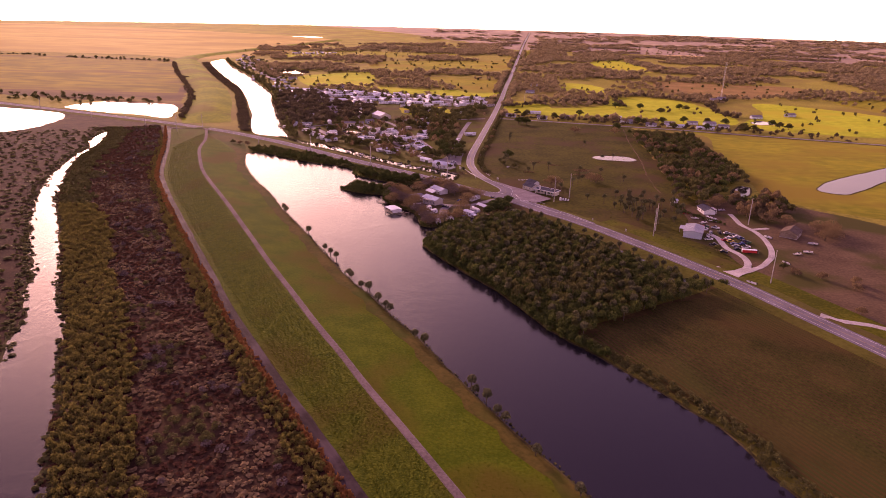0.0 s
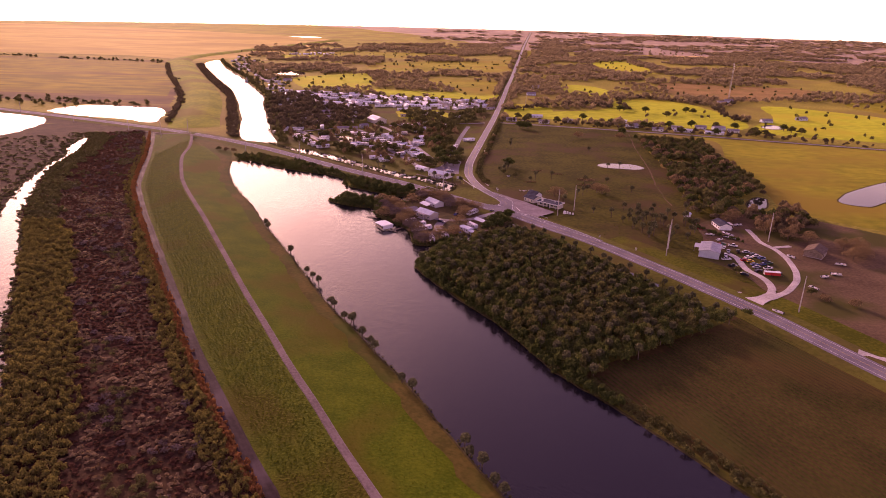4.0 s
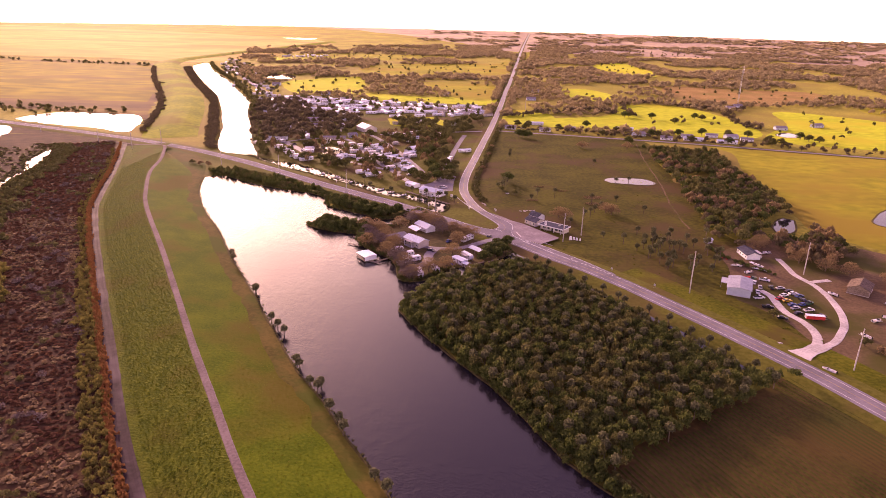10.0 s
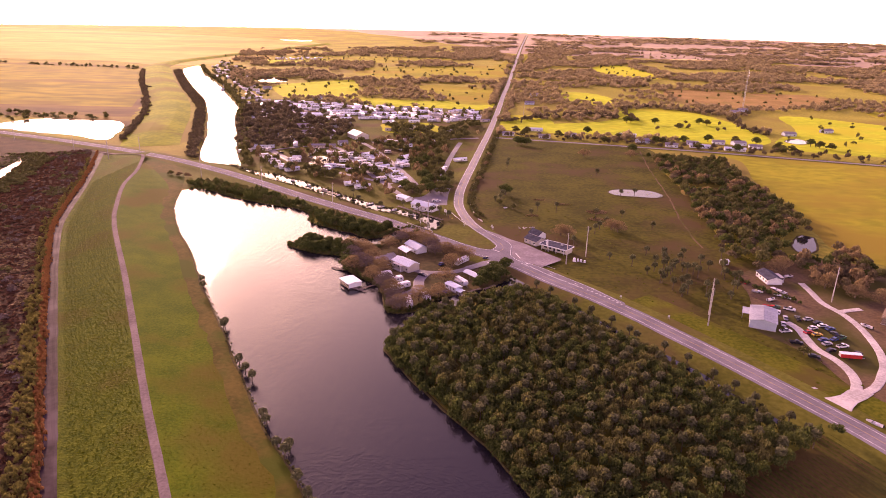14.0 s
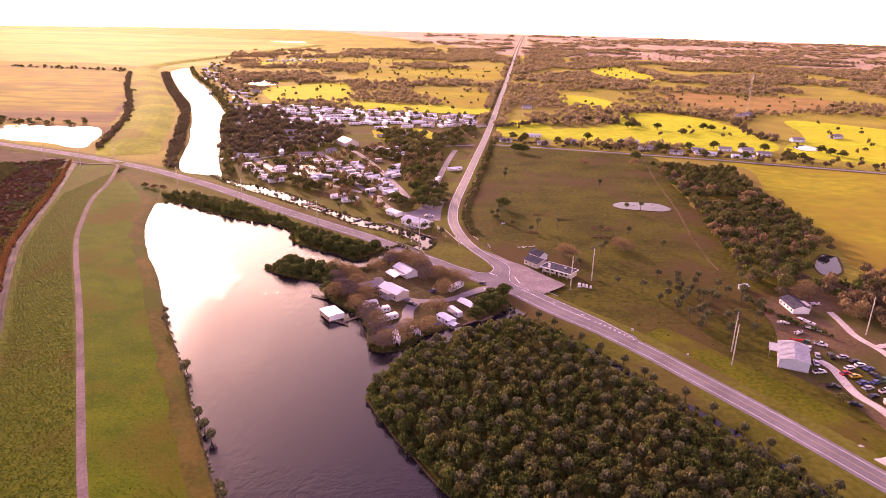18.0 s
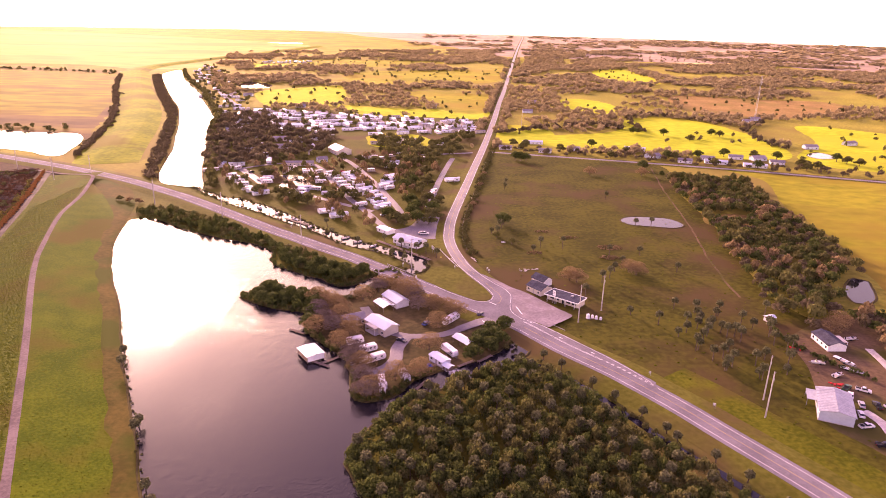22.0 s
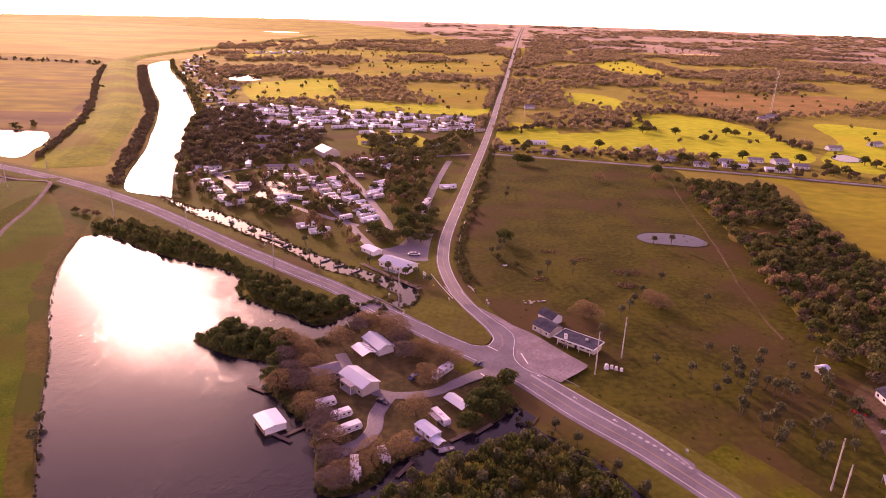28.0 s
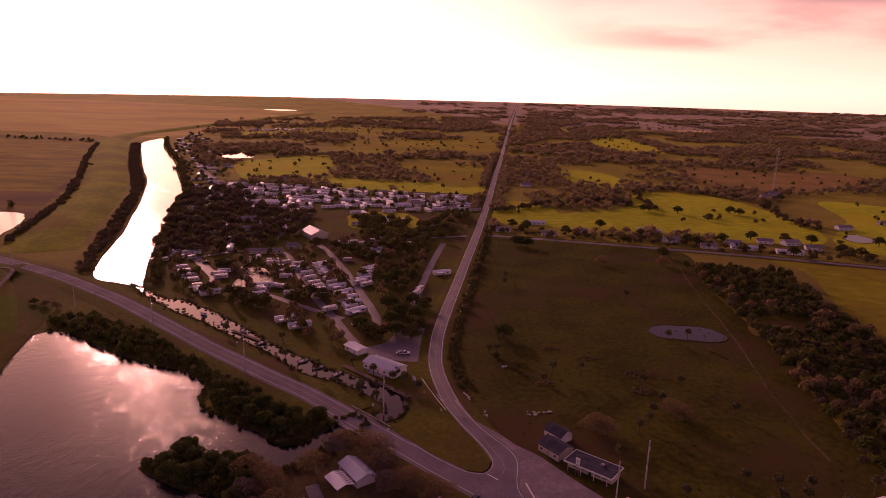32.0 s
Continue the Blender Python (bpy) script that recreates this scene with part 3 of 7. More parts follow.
# ---- the plan: lines and outlines in metres ----
HIGHWAY = [(236, -52), (178, 70), (157, 114.5), (142.7, 145.7), (136.8, 156.9), (130.2, 168.5), (122.8, 181), (114.5, 195), (105.5, 209.3), (97, 222.5), (88.5, 236), (76.5, 252.5), (69, 262), (53.5, 279), (33.3, 304.5), (6, 330), (-20.5, 355.5),
           (-35, 369.6), (-51.6, 385), (-67.5, 397.5), (-89, 415.4), (-110, 432.8), (-134, 454.5), (-159, 477), (-188, 502), (-218, 525), (-249, 547.4), (-280.5, 566.7), (-312.7, 584.5), (-344.7, 600.5), (-378, 616), (-425, 637), (-521, 678), (-623, 722), (-900, 845)]
NORTH_ROAD = [(30.5, 334), (24.5, 349), (17.8, 364), (12.3, 380), (7.8, 400), (5.4, 420), (5.6, 440), (6.6, 458), (10, 488), (18.5, 551), (29, 630), (44, 743), (64.5, 914), (89, 1134), (110, 1309), (174, 1882), (293, 2930), (470, 4400)]
CROSS_ROAD = [(45, 706), (116, 689), (165, 677), (213, 665), (259, 653), (301, 640), (369, 618), (520, 570)]
LEVEE_PATH = [(-278, 545), (-269, 520), (-258, 486), (-247, 440), (-224, 380), (-213, 355), (-197, 324), (-165, 266), (-132, 204), (-105, 153), (-84, 115), (-67, 84), (-53, 60), (-39, 35), (-27, 15), (-6, -21), (14, -56), (70, -160)]
TRACK = [(-331, 576), (-288, 466), (-262, 393), (-245, 349), (-213, 287), (-172, 213), (-141, 158), (-112, 106), (-88, 67), (-68, 35), (-51, 9), (-36, -15), (-14, -50), (44, -160)]
LAKE_WEST = [(-205, 443), (-192, 398), (-171, 351), (-148, 310), (-127, 267), (-97, 211), (-79, 176), (-62, 144), (-47, 121), (-35, 100), (-23, 81), (-9, 54), (10, 20), (31, -14), (55, -60), (110, -160)]
LAKE_EAST = [(180, -160), (122, -60), (92, -11), (85, 16), (73, 37), (51, 69), (39, 85), (29, 101), (18, 125), (5, 146), (-10, 169), (-25, 195), (-27, 204), (-21, 221), (-9, 237), (3, 246), (14, 254), (26, 262), (37, 274), (41, 282)]
LAKE_VILLAGE = [(34, 285), (26, 275), (18, 268), (8, 261), (0, 256), (-8, 250), (-16, 238), (-29, 236), (-34, 258), (-38, 267), (-54, 285), (-58, 291), (-61, 308), (-68, 311), (-80, 314), (-96, 325), (-93, 332), (-71, 333.5), (-61, 335), (-56, 330), (-52, 325), (-44, 328), (-38, 334), (-32, 344), (-26, 352),
                (-22, 359), (-29, 363), (-37, 352), (-44, 343), (-51, 341), (-57, 346), (-62, 351), (-69, 354), (-79, 361), (-89, 368), (-95, 378), (-97, 390), (-108, 402), (-119, 406.5), (-137.5, 414.5), (-158, 426), (-173, 437), (-188, 448), (-200, 449)]
LAKE = LAKE_WEST + LAKE_EAST + LAKE_VILLAGE
RIVER_WEST = [(-404, 560), (-385, 537), (-376, 491), (-356, 450), (-351, 416), (-331, 345), (-303, 278), (-270, 215), (-241, 167), (-220, 136), (-213, 115), (-196, 88), (-190, 72), (-181, 48), (-172, 20), (-166, -40), (-160, -160)]
RIVER_EAST = [(-100, -160), (-118, -40), (-132, -7), (-149, 30), (-161, 53), (-175, 82), (-197, 116), (-216, 152), (-253, 217), (-290, 279), (-327, 362), (-346, 414), (-353, 451), (-360, 480), (-378, 530), (-400, 555)]
CANAL = [(-604, 1555), (-592, 1455), (-510, 1267), (-438, 1108), (-378, 983), (-347, 905), (-333, 868), (-310, 806), (-294, 757), (-270, 688), (-254, 630), (-242, 587), (-226, 549), (-205, 538), (-187, 531), (-196, 558), (-209, 594), (-223, 640), (-232, 670), (-245, 712), (-262, 760), (-276, 805), (-288, 850), (-294, 882), (-317, 940), (-368, 1057), (-410, 1158), (-476, 1294), (-530, 1407), (-592, 1562)]
MARINA_CANAL = [(-196, 536), (-186, 528), (-174, 518), (-162, 507), (-150, 505), (-134, 492.5), (-124, 485), (-112, 473.5), (-100, 462), (-79, 439), (-57, 420.5), (-42, 407.5), (-36, 406), (-22, 395.5), (-11, 389), (-6, 376), (-9, 366), (-15, 361),
                (-19, 366), (-15, 373), (-25, 386), (-41, 398), (-58, 406.5), (-77, 428), (-108, 454), (-128, 472), (-152, 490), (-167, 504), (-187, 526)]
POND_WEST = [(-520, 703), (-500, 760), (-448, 756), (-392, 745), (-358, 642), (-400, 656), (-455, 672)]
POND_FAR_WEST = [(-700, 720), (-606, 690), (-506, 658), (-470, 600), (-478, 520), (-560, 470), (-700, 500)]
TANK = [(125, 472), (134, 481), (151, 481), (162, 477), (166, 464), (158, 457), (143, 459), (128, 463)]
POND_HOUSE = [(214, 353), (229, 371), (234, 366), (222, 340), (210, 337)]
POND_RIGHT = [(289, 365), (316, 397), (360, 430), (420, 470), (428, 452), (373, 408), (321, 363), (302, 352)]
POND_FIELD = [(385, 729), (406, 748), (414, 722), (390, 711)]
CRESCENT = [(-392, 1310), (-375, 1350), (-333, 1318), (-321, 1258), (-361, 1250)]
FOREST = [(-25, 203), (-14, 230), (3, 243), (15, 251), (26, 258), (33, 263), (42, 257), (52, 245), (60, 232), (70, 214), (84, 196), (93, 181), (100, 167), (108, 155), (115, 147), (128, 146), (134, 149), (118, 138), (103, 128), (90, 120), (75, 108), (59, 98), (50, 87), (44, 84), (30, 103), (18, 128), (5, 149), (-10, 172), (-23, 194)]
RIGHT_WOOD = [(192, 604), (262, 592), (252, 540), (247, 463), (242, 428), (236, 375), (242, 339), (233, 289), (202, 267), (190, 290), (200, 329), (172, 300), (162, 322), (163, 345), (170, 389), (180, 447), (186, 500), (189, 555)]
WOOD_GAP = [(184, 468), (190, 488), (218, 494), (224, 478), (204, 466)]
TOWN_TREES = [(-208, 600), (-262, 770), (-288, 900), (-240, 930), (-190, 830), (-120, 780), (-108, 710), (-128, 650), (-170, 625)]
ROAD_TREES = [(-38, 640), (-20, 620), (16, 700), (40, 790), (20, 800), (-10, 720), (-60, 780), (-80, 740)]

# ---- land ----
rings = np.r_[np.linspace(0, 1200, 13), np.linspace(1350, 4750, 35)]
SEG = 120
gv, gf = [(0, 100, 0)], []
for r in rings[1:]:
    for k in range(SEG):
        x, y = r * math.cos(2 * math.pi * k / SEG), 100 + r * math.sin(2 * math.pi * k / SEG)
        gv.append((x, y, float(lie(x, y))))
gf += [(0, 1 + k, 1 + (k + 1) % SEG) for k in range(SEG)]
for i in range(len(rings) - 2):
    o = 1 + i * SEG
    gf += [(o + k, o + SEG + k, o + SEG + (k + 1) % SEG, o + (k + 1) % SEG) for k in range(SEG)]
structure("ground", mesh_of("ground", gv, gf, M["ground"], True), "flat rough olive and brown land to the horizon", "ground")

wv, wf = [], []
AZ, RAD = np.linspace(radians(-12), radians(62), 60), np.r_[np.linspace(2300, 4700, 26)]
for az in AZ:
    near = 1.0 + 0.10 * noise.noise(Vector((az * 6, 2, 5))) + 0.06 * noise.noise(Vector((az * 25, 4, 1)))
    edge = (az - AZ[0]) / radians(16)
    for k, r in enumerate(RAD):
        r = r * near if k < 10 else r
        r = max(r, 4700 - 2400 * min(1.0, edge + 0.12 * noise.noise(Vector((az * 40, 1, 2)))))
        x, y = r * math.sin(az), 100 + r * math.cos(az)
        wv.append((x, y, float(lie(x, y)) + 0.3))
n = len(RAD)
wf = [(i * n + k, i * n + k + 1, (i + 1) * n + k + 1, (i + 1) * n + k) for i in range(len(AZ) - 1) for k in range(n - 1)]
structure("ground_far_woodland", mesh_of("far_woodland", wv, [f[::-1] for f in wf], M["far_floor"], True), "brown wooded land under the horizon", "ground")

highway = curve(HIGHWAY, 4)
north_road = curve(NORTH_ROAD, 6)
cross_road = curve(CROSS_ROAD, 6)
levee_path = curve(LEVEE_PATH, 4)

PASTURE = [(24, 366), (12, 400), (8, 435), (10, 470), (17, 535), (32, 645), (46, 702), (116, 686), (206, 662), (192, 552), (186, 452), (170, 345), (180, 300), (156, 262), (150, 225), (158, 185), (166, 160), (178, 128), (198, 88), (190, 72), (160, 118), (142, 152), (130, 182), (119, 193), (101, 222), (82, 250), (60, 285), (42, 302), (32, 340)]
sheet("field_pasture", PASTURE, 0.03, M["pasture"], "dull olive-brown grazed pasture with worn patches", "field")
CROP = [(44, 88), (56, 101), (72, 111), (88, 123), (101, 131), (116, 141), (134, 153), (147, 116), (168, 72), (224, -50), (180, -160), (130, -60), (98, -8), (90, 20), (68, 50)]
sheet("field_crop", CROP, 0.03, M["crop"], "brown stubble field in rows beside the road", "field")
rows_v, rows_f = [], []
along, across = np.array([0.43, -0.903]), np.array([0.903, 0.43])
for k in range(-60, 60):
    base = np.array([110.0, 70.0]) + across * 2.1 * k
    run = [base + along * s + across * 0.25 * noise.noise(Vector((s * 0.05, k * 0.7, 3))) for s in np.arange(-170, 240, 6.0)]
    ok = inside(np.array(run), CROP)
    for i in range(len(run) - 1):
        if ok[i] and ok[i + 1]:
            o = len(rows_v)
            for q in (run[i], run[i + 1]):
                h = 0.36 + 0.2 * noise.noise(Vector((q[0] * 0.1, q[1] * 0.1, 5)))
                rows_v += [(*(q - across * 0.55), 0.0), (*q, h), (*(q + across * 0.55), 0.0)]
            rows_f += [(o, o + 3, o + 4, o + 1), (o + 1, o + 4, o + 5, o + 2)]
tagged(new("crop_rows", mesh_of("crop_rows", rows_v, rows_f, M["crop_row"])), "low ridged rows of dull green stubble", "crop rows", kind="stuff")
sheet("field_gold", [(262, 650), (300, 634), (370, 612), (520, 566), (560, 300), (420, 250), (300, 280), (240, 330), (240, 375), (256, 440), (262, 520), (284, 606)], 0.03, M["gold"], "golden-green open meadow beyond the wood", "field")
sheet("field_sand", [(34, 315), (41, 318), (43, 310), (37, 306)], 0.16, M["gravel"], "pale bare sand beside the ditch", "sand", wobble=0.4, step=2)
sheet("field_wood_clearing", WOOD_GAP, 0.036, M["rust"], "orange dry grass in a gap of the wood", "field")
sheet("field_homestead", [(152, 200), (146, 214), (138, 230), (150, 262), (162, 300), (215, 325), (262, 295), (300, 240), (310, 150), (230, 60), (196, 88), (176, 126), (162, 158), (154, 180)], 0.035, M["soil"], "bare brown yard and thin grass round the homestead", "yard")
sheet("field_marsh", [(-345, 585), (-292, 466), (-266, 393), (-249, 349), (-217, 287), (-176, 213), (-145, 158), (-116, 106), (-92, 67), (-72, 35), (-40, -15), (40, -170), (-700, -170), (-700, 560), (-470, 610)], 0.03, M["marsh"], "rust-brown marsh with low growth beside the levee", "marsh")
sheet("field_prairie", [(-345, 660), (-352, 700), (-400, 800), (-470, 980), (-540, 1150), (-680, 1460), (-760, 1620), (-1500, 1900), (-2600, 1900), (-2600, 900), (-900, 870), (-520, 770), (-380, 745)], 0.03, M["plain"], "golden wet prairie with dark streaks", "field")
sheet("field_dark_prairie", [(-362, 690), (-400, 790), (-436, 900), (-455, 950), (-520, 975), (-590, 935), (-680, 960), (-800, 905), (-900, 935), (-1100, 1010), (-1150, 960), (-900, 868), (-520, 770), (-400, 745)], 0.034, M["dark_plain"], "dull brown wet prairie behind the ponds", "field", wobble=8, step=12)
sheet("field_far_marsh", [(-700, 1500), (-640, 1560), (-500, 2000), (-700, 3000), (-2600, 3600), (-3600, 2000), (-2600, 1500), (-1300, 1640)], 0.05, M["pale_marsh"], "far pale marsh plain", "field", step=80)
BRIGHT = [
    ("green", [(60, 770), (66, 800), (114, 812), (215, 862), (246, 954), (313, 994), (367, 930), (376, 835), (378, 766), (352, 706), (279, 704), (224, 732), (160, 742), (100, 750)]),
    ("green", [(60, 880), (120, 880), (130, 800), (100, 770), (62, 790)]),
    ("green", [(196, 1181), (241, 1192), (270, 1121), (245, 1020), (216, 1028), (190, 1074)]),
    ("green", [(384, 1840), (479, 1926), (490, 1631), (454, 1506), (377, 1511), (346, 1594)]),
    ("green", [(-321, 1180), (-286, 1250), (-195, 1320), (-165, 1150), (-160, 1039), (-208, 1050), (-262, 1021)]),
    ("green", [(-160, 1041), (-121, 1038), (-37, 1018), (53, 1032), (71, 993), (56, 938), (-19, 940), (-130, 958)]),
    ("gold", [(-207, 1640), (140, 1790), (115, 1494), (-28, 1400), (-182, 1412)]),
    ("gold", [(-63, 1250), (84, 1203), (66, 1005), (-2, 1014)]),
    ("green", [(-502, 1798), (-479, 1936), (-393, 1975), (-344, 1874), (-375, 1744), (-452, 1666)]),
    ("green", [(475, 939), (550, 910), (640, 780), (560, 640), (411, 655), (364, 702), (440, 820)]),
    ("tan", [(525, 2666), (863, 2493), (945, 2311), (778, 2249), (490, 2485)]),
    ("tan", [(1000, 2500), (1500, 2300), (1700, 2000), (1300, 2150)]),
    ("rust", [(420, 1285), (543, 1255), (680, 1235), (650, 1118), (497, 1010), (444, 1018), (370, 1080)]),
    ("green", [(-83, 790), (-30, 800), (-12, 735), (-71, 722)]),
    ("gold", [(110, 1760), (264, 2387), (240, 2119), (140, 1600)]),
    ("gold", [(-700, 1900), (-300, 2050), (0, 2050), (-100, 1850), (-350, 1800)]),
    ("gold", [(640, 1000), (900, 1050), (1000, 850), (800, 640), (660, 640), (650, 800)]),
    ("tan", [(300, 2900), (800, 3050), (1100, 2800), (700, 2750)]),
]
for order, (key, pts) in enumerate(BRIGHT):
    sheet("field_" + {"green": "meadow", "gold": "dry_meadow", "tan": "tan_stubble", "rust": "rust_scrubland"}[key], pts, 0.035 + 0.003 * order, M[key],
          {"green": "sunlit yellow-green meadow", "gold": "golden dry meadow with scattered shrubs", "tan": "pale tan open field far off", "rust": "rust-orange dry scrubland round the mast"}[key], "field", wobble=4, step=14)
sheet("field_town", [(-196, 545), (-212, 600), (-230, 650), (-280, 800), (-300, 900), (-260, 1000), (40, 930), (52, 830), (30, 690), (14, 560), (4, 470), (2, 396), (-8, 380), (-26, 385), (-62, 405), (-110, 455), (-150, 488)], 0.02, M["verge"], "thin lawns and worn ground of the trailer town", "yard")
sheet("field_village", [(-61, 310), (-54, 287), (-36, 266), (-30, 240), (-16, 243), (0, 258), (20, 271), (34, 290), (20, 318), (-8, 344), (-30, 356), (-44, 350), (-56, 340)], 0.04, M["wood_floor"], "shaded leaf-strewn ground of the lakeside village", "yard")

sheet("field_wood_floor", [(18, 290), (34, 302), (60, 268), (95, 215), (128, 165), (137, 152), (118, 136), (60, 92), (44, 84), (30, 103), (5, 149), (-25, 203), (-14, 230), (15, 251)], 0.02, M["verge"], "rough ground under the wood and along the ditch", "yard")
sheet("field_shore", [(-205, 450), (-160, 430), (-120, 408), (-97, 392), (-80, 362), (-50, 345), (-24, 350), (-4, 350), (4, 385), (-26, 392), (-60, 412), (-110, 462), (-150, 496), (-190, 532), (-230, 545), (-290, 570), (-270, 520), (-230, 470)], 0.015, M["verge"], "grassy strip between lake, highway and canal", "yard")
sheet("field_river_margin", [(-345, 590), (-292, 470), (-250, 500), (-262, 560), (-330, 600), (-470, 660), (-700, 760), (-700, 600), (-470, 612)], 0.025, M["marsh"], "brown marsh margin below the highway", "marsh")

WATERS = [("lake", LAKE, "lake", "broad dark lake with wind ripples and sky glare", 0.8), ("river", RIVER_WEST + RIVER_EAST, "lake", "bright marsh river with ragged banks", 3.0),
          ("canal", CANAL, "lake", "wide canal shining with the low sun", 1.0), ("marina_canal", MARINA_CANAL, "pond", "narrow marina canal beside the highway", 0.7),
          ("west_pond", POND_WEST, "lake", "bright marsh pond beside the highway", 3.0), ("marsh_pond", POND_FAR_WEST, "lake", "wide marsh pond", 4.0),
          ("cattle_pond", TANK, "pond", "long cattle pond in the pasture", 0.5), ("house_pond", POND_HOUSE, "pond", "small pond behind the white house", 0.8),
          ("field_pond", POND_RIGHT, "pond", "long pond in the golden meadow", 0.6), ("far_pond", POND_FIELD, "pond", "small pond in the far meadow", 0.6),
          ("crescent_pond", CRESCENT, "pond", "far pond behind the town", 1.0),
          ("far_slough", [(-1030, 1500), (-1012, 1590), (-1008, 1719), (-1030, 1845), (-1055, 1958), (-1000, 2014), (-990, 2133), (-965, 2180), (-930, 2100), (-945, 2003), (-1005, 1897), (-986, 1744), (-975, 1559), (-990, 1490)], "lake", "bright slough in the far marsh", 6.0),
          ("far_slough", [(-1500, 2650), (-1340, 2820), (-1220, 2760), (-1290, 2600)], "lake", "bright slough in the far marsh", 6.0),
          ("far_slough", [(-1500, 2300), (-1200, 2380), (-1180, 2300), (-1460, 2240)], "lake", "bright slough in the far marsh", 6.0),
          ("far_slough", [(-1150, 2900), (-700, 3050), (-650, 2950), (-1100, 2800)], "lake", "bright slough in the far marsh", 6.0)]
WET = []
for name, pts, key, label, wob in WATERS:
    sheet("water_" + name, pts, 0.10, M[key], label, "water", wobble=wob, step=4.0)
    line = curve(pts, 4.0, True, wob)
    WET.append(line)
    ccw = np.sum(line[:, 0] * np.roll(line[:, 1], -1) - np.roll(line[:, 0], -1) * line[:, 1]) > 0
    k = 1 if ccw else -1
    loop = np.vstack([line, line[:1]])
    structure("bank_" + name, strip("bank", loop, [(-0.2 * k, 0.06), (0.2 * k, 0.26), (0.6 * k, 0.3), (1.2 * k, 0.04)], M["bank"]), "low brown grass bank at the water's edge", "bank")


def levee_side(name, a, b, height_a, height_b, mat, label, lift=0.0):
    """A slope between two lines, followed by their y."""
    ys = np.arange(-158, 566, 6.0)
    fa, fb = (lambda p: (lambda q: np.interp(ys, q[:, 1], q[:, 0]))(p[np.argsort(p[:, 1])]))(curve(a, 4)), (lambda p: (lambda q: np.interp(ys, q[:, 1], q[:, 0]))(p[np.argsort(p[:, 1])]))(curve(b, 4))
    n, v, f = 12, [], []
    for y, xa, xb in zip(ys, fa, fb):
        for k in range(n + 1):
            t = k / n
            s = t * t * (3 - 2 * t)
            x = xa + (xb - xa) * t
            h = height_a + (height_b - height_a) * s + 0.12 * noise.noise(Vector((x * 0.15, y * 0.15, 2)))
            v.append((x, y, max(h, 0.12) + lift))
    f = [(i * (n + 1) + k, i * (n + 1) + k + 1, (i + 1) * (n + 1) + k + 1, (i + 1) * (n + 1) + k) for i in range(len(ys) - 1) for k in range(n)]
    return structure(name, mesh_of(name, v, f, mat, True), label, "levee")


CREST = 4.0
levee_side("levee_west_slope", [(x + 2.2, y) for x, y in TRACK], LEVEE_PATH, 0.16, CREST, M["weedy"], "coarse weedy green slope of the levee")
LOWER = [(x - 8.5 + 3.5 * noise.noise(Vector((y * 0.09, 4, 1))) + 2.0 * noise.noise(Vector((y * 0.3, 2, 6))), y) for x, y in curve(LAKE_WEST, 3)]
LOWER[0] = (-226, 466)
LOWER = [(-300, 566), (-262, 520)] + LOWER
levee_side("levee_east_slope", LEVEE_PATH, LOWER, CREST, 1.0, M["lawn"], "smooth mown green slope of the levee")
levee_side("levee_foot", LOWER, [(-270, 570), (-225, 500)] + LAKE_WEST, 1.0, 0.2, M["dry_grass"], "brown grassy foot of the levee at the lake")
track = curve(TRACK, 4, wobble=0.5)
structure("track", strip("track", track, [(-2.2, 0.10), (-1.1, 0.30), (0, 0.20), (1.1, 0.30), (2.4, 0.14)], M["mud"]), "wet muddy track along the levee's foot", "track")
structure("path", strip("path", levee_path, [(-1.5, CREST - 0.1), (-1.15, CREST + 0.14), (0, CREST + 0.18), (1.15, CREST + 0.14), (1.5, CREST - 0.1)], M["path"]), "pale shell path on the levee's crest", "path")
far_levee = curve([(-299, 610), (-325, 690), (-354, 785), (-383, 866), (-416, 948), (-480, 1085), (-548, 1231), (-634, 1430), (-672, 1515), (-694, 1650), (-672, 1820), (-628, 2110), (-576, 2390), (-510, 2757)], 10)
structure("levee_north", strip("levee_north", far_levee, [(-30, 0.08), (-9, 3.6), (0, 4.0), (9, 3.6), (26, 0.08)], M["levee_far"], ramp=9), "bright grassy levee running along the canal", "levee")

# ---- roads ----
ROAD_Z = 0.8


def road(name, line, wide, z, mat, label, foot, stretches=None):
    for piece in stretches or [line]:
        structure("verge_" + name, strip("verge", piece, [(-wide / 2 - foot, 0.10), (-wide / 2 - foot * 0.35, z * 0.85), (-wide / 2 - 0.3, z - 0.05), (wide / 2 + 0.3, z - 0.05), (wide / 2 + foot * 0.35, z * 0.85), (wide / 2 + foot, 0.10)], M["verge"]), "grass verge of the road", "verge")
    return structure("road_" + name, strip("road", line, [(-wide / 2, z - 0.06), (-wide / 2 + 0.05, z), (0, z + 0.06), (wide / 2 - 0.05, z), (wide / 2, z - 0.06)], mat), label, "road")


def along_line(line, x, y):
    d = np.r_[0, np.cumsum(np.linalg.norm(np.diff(line, axis=0), axis=1))]
    return float(d[np.argmin(np.hypot(line[:, 0] - x, line[:, 1] - y))])


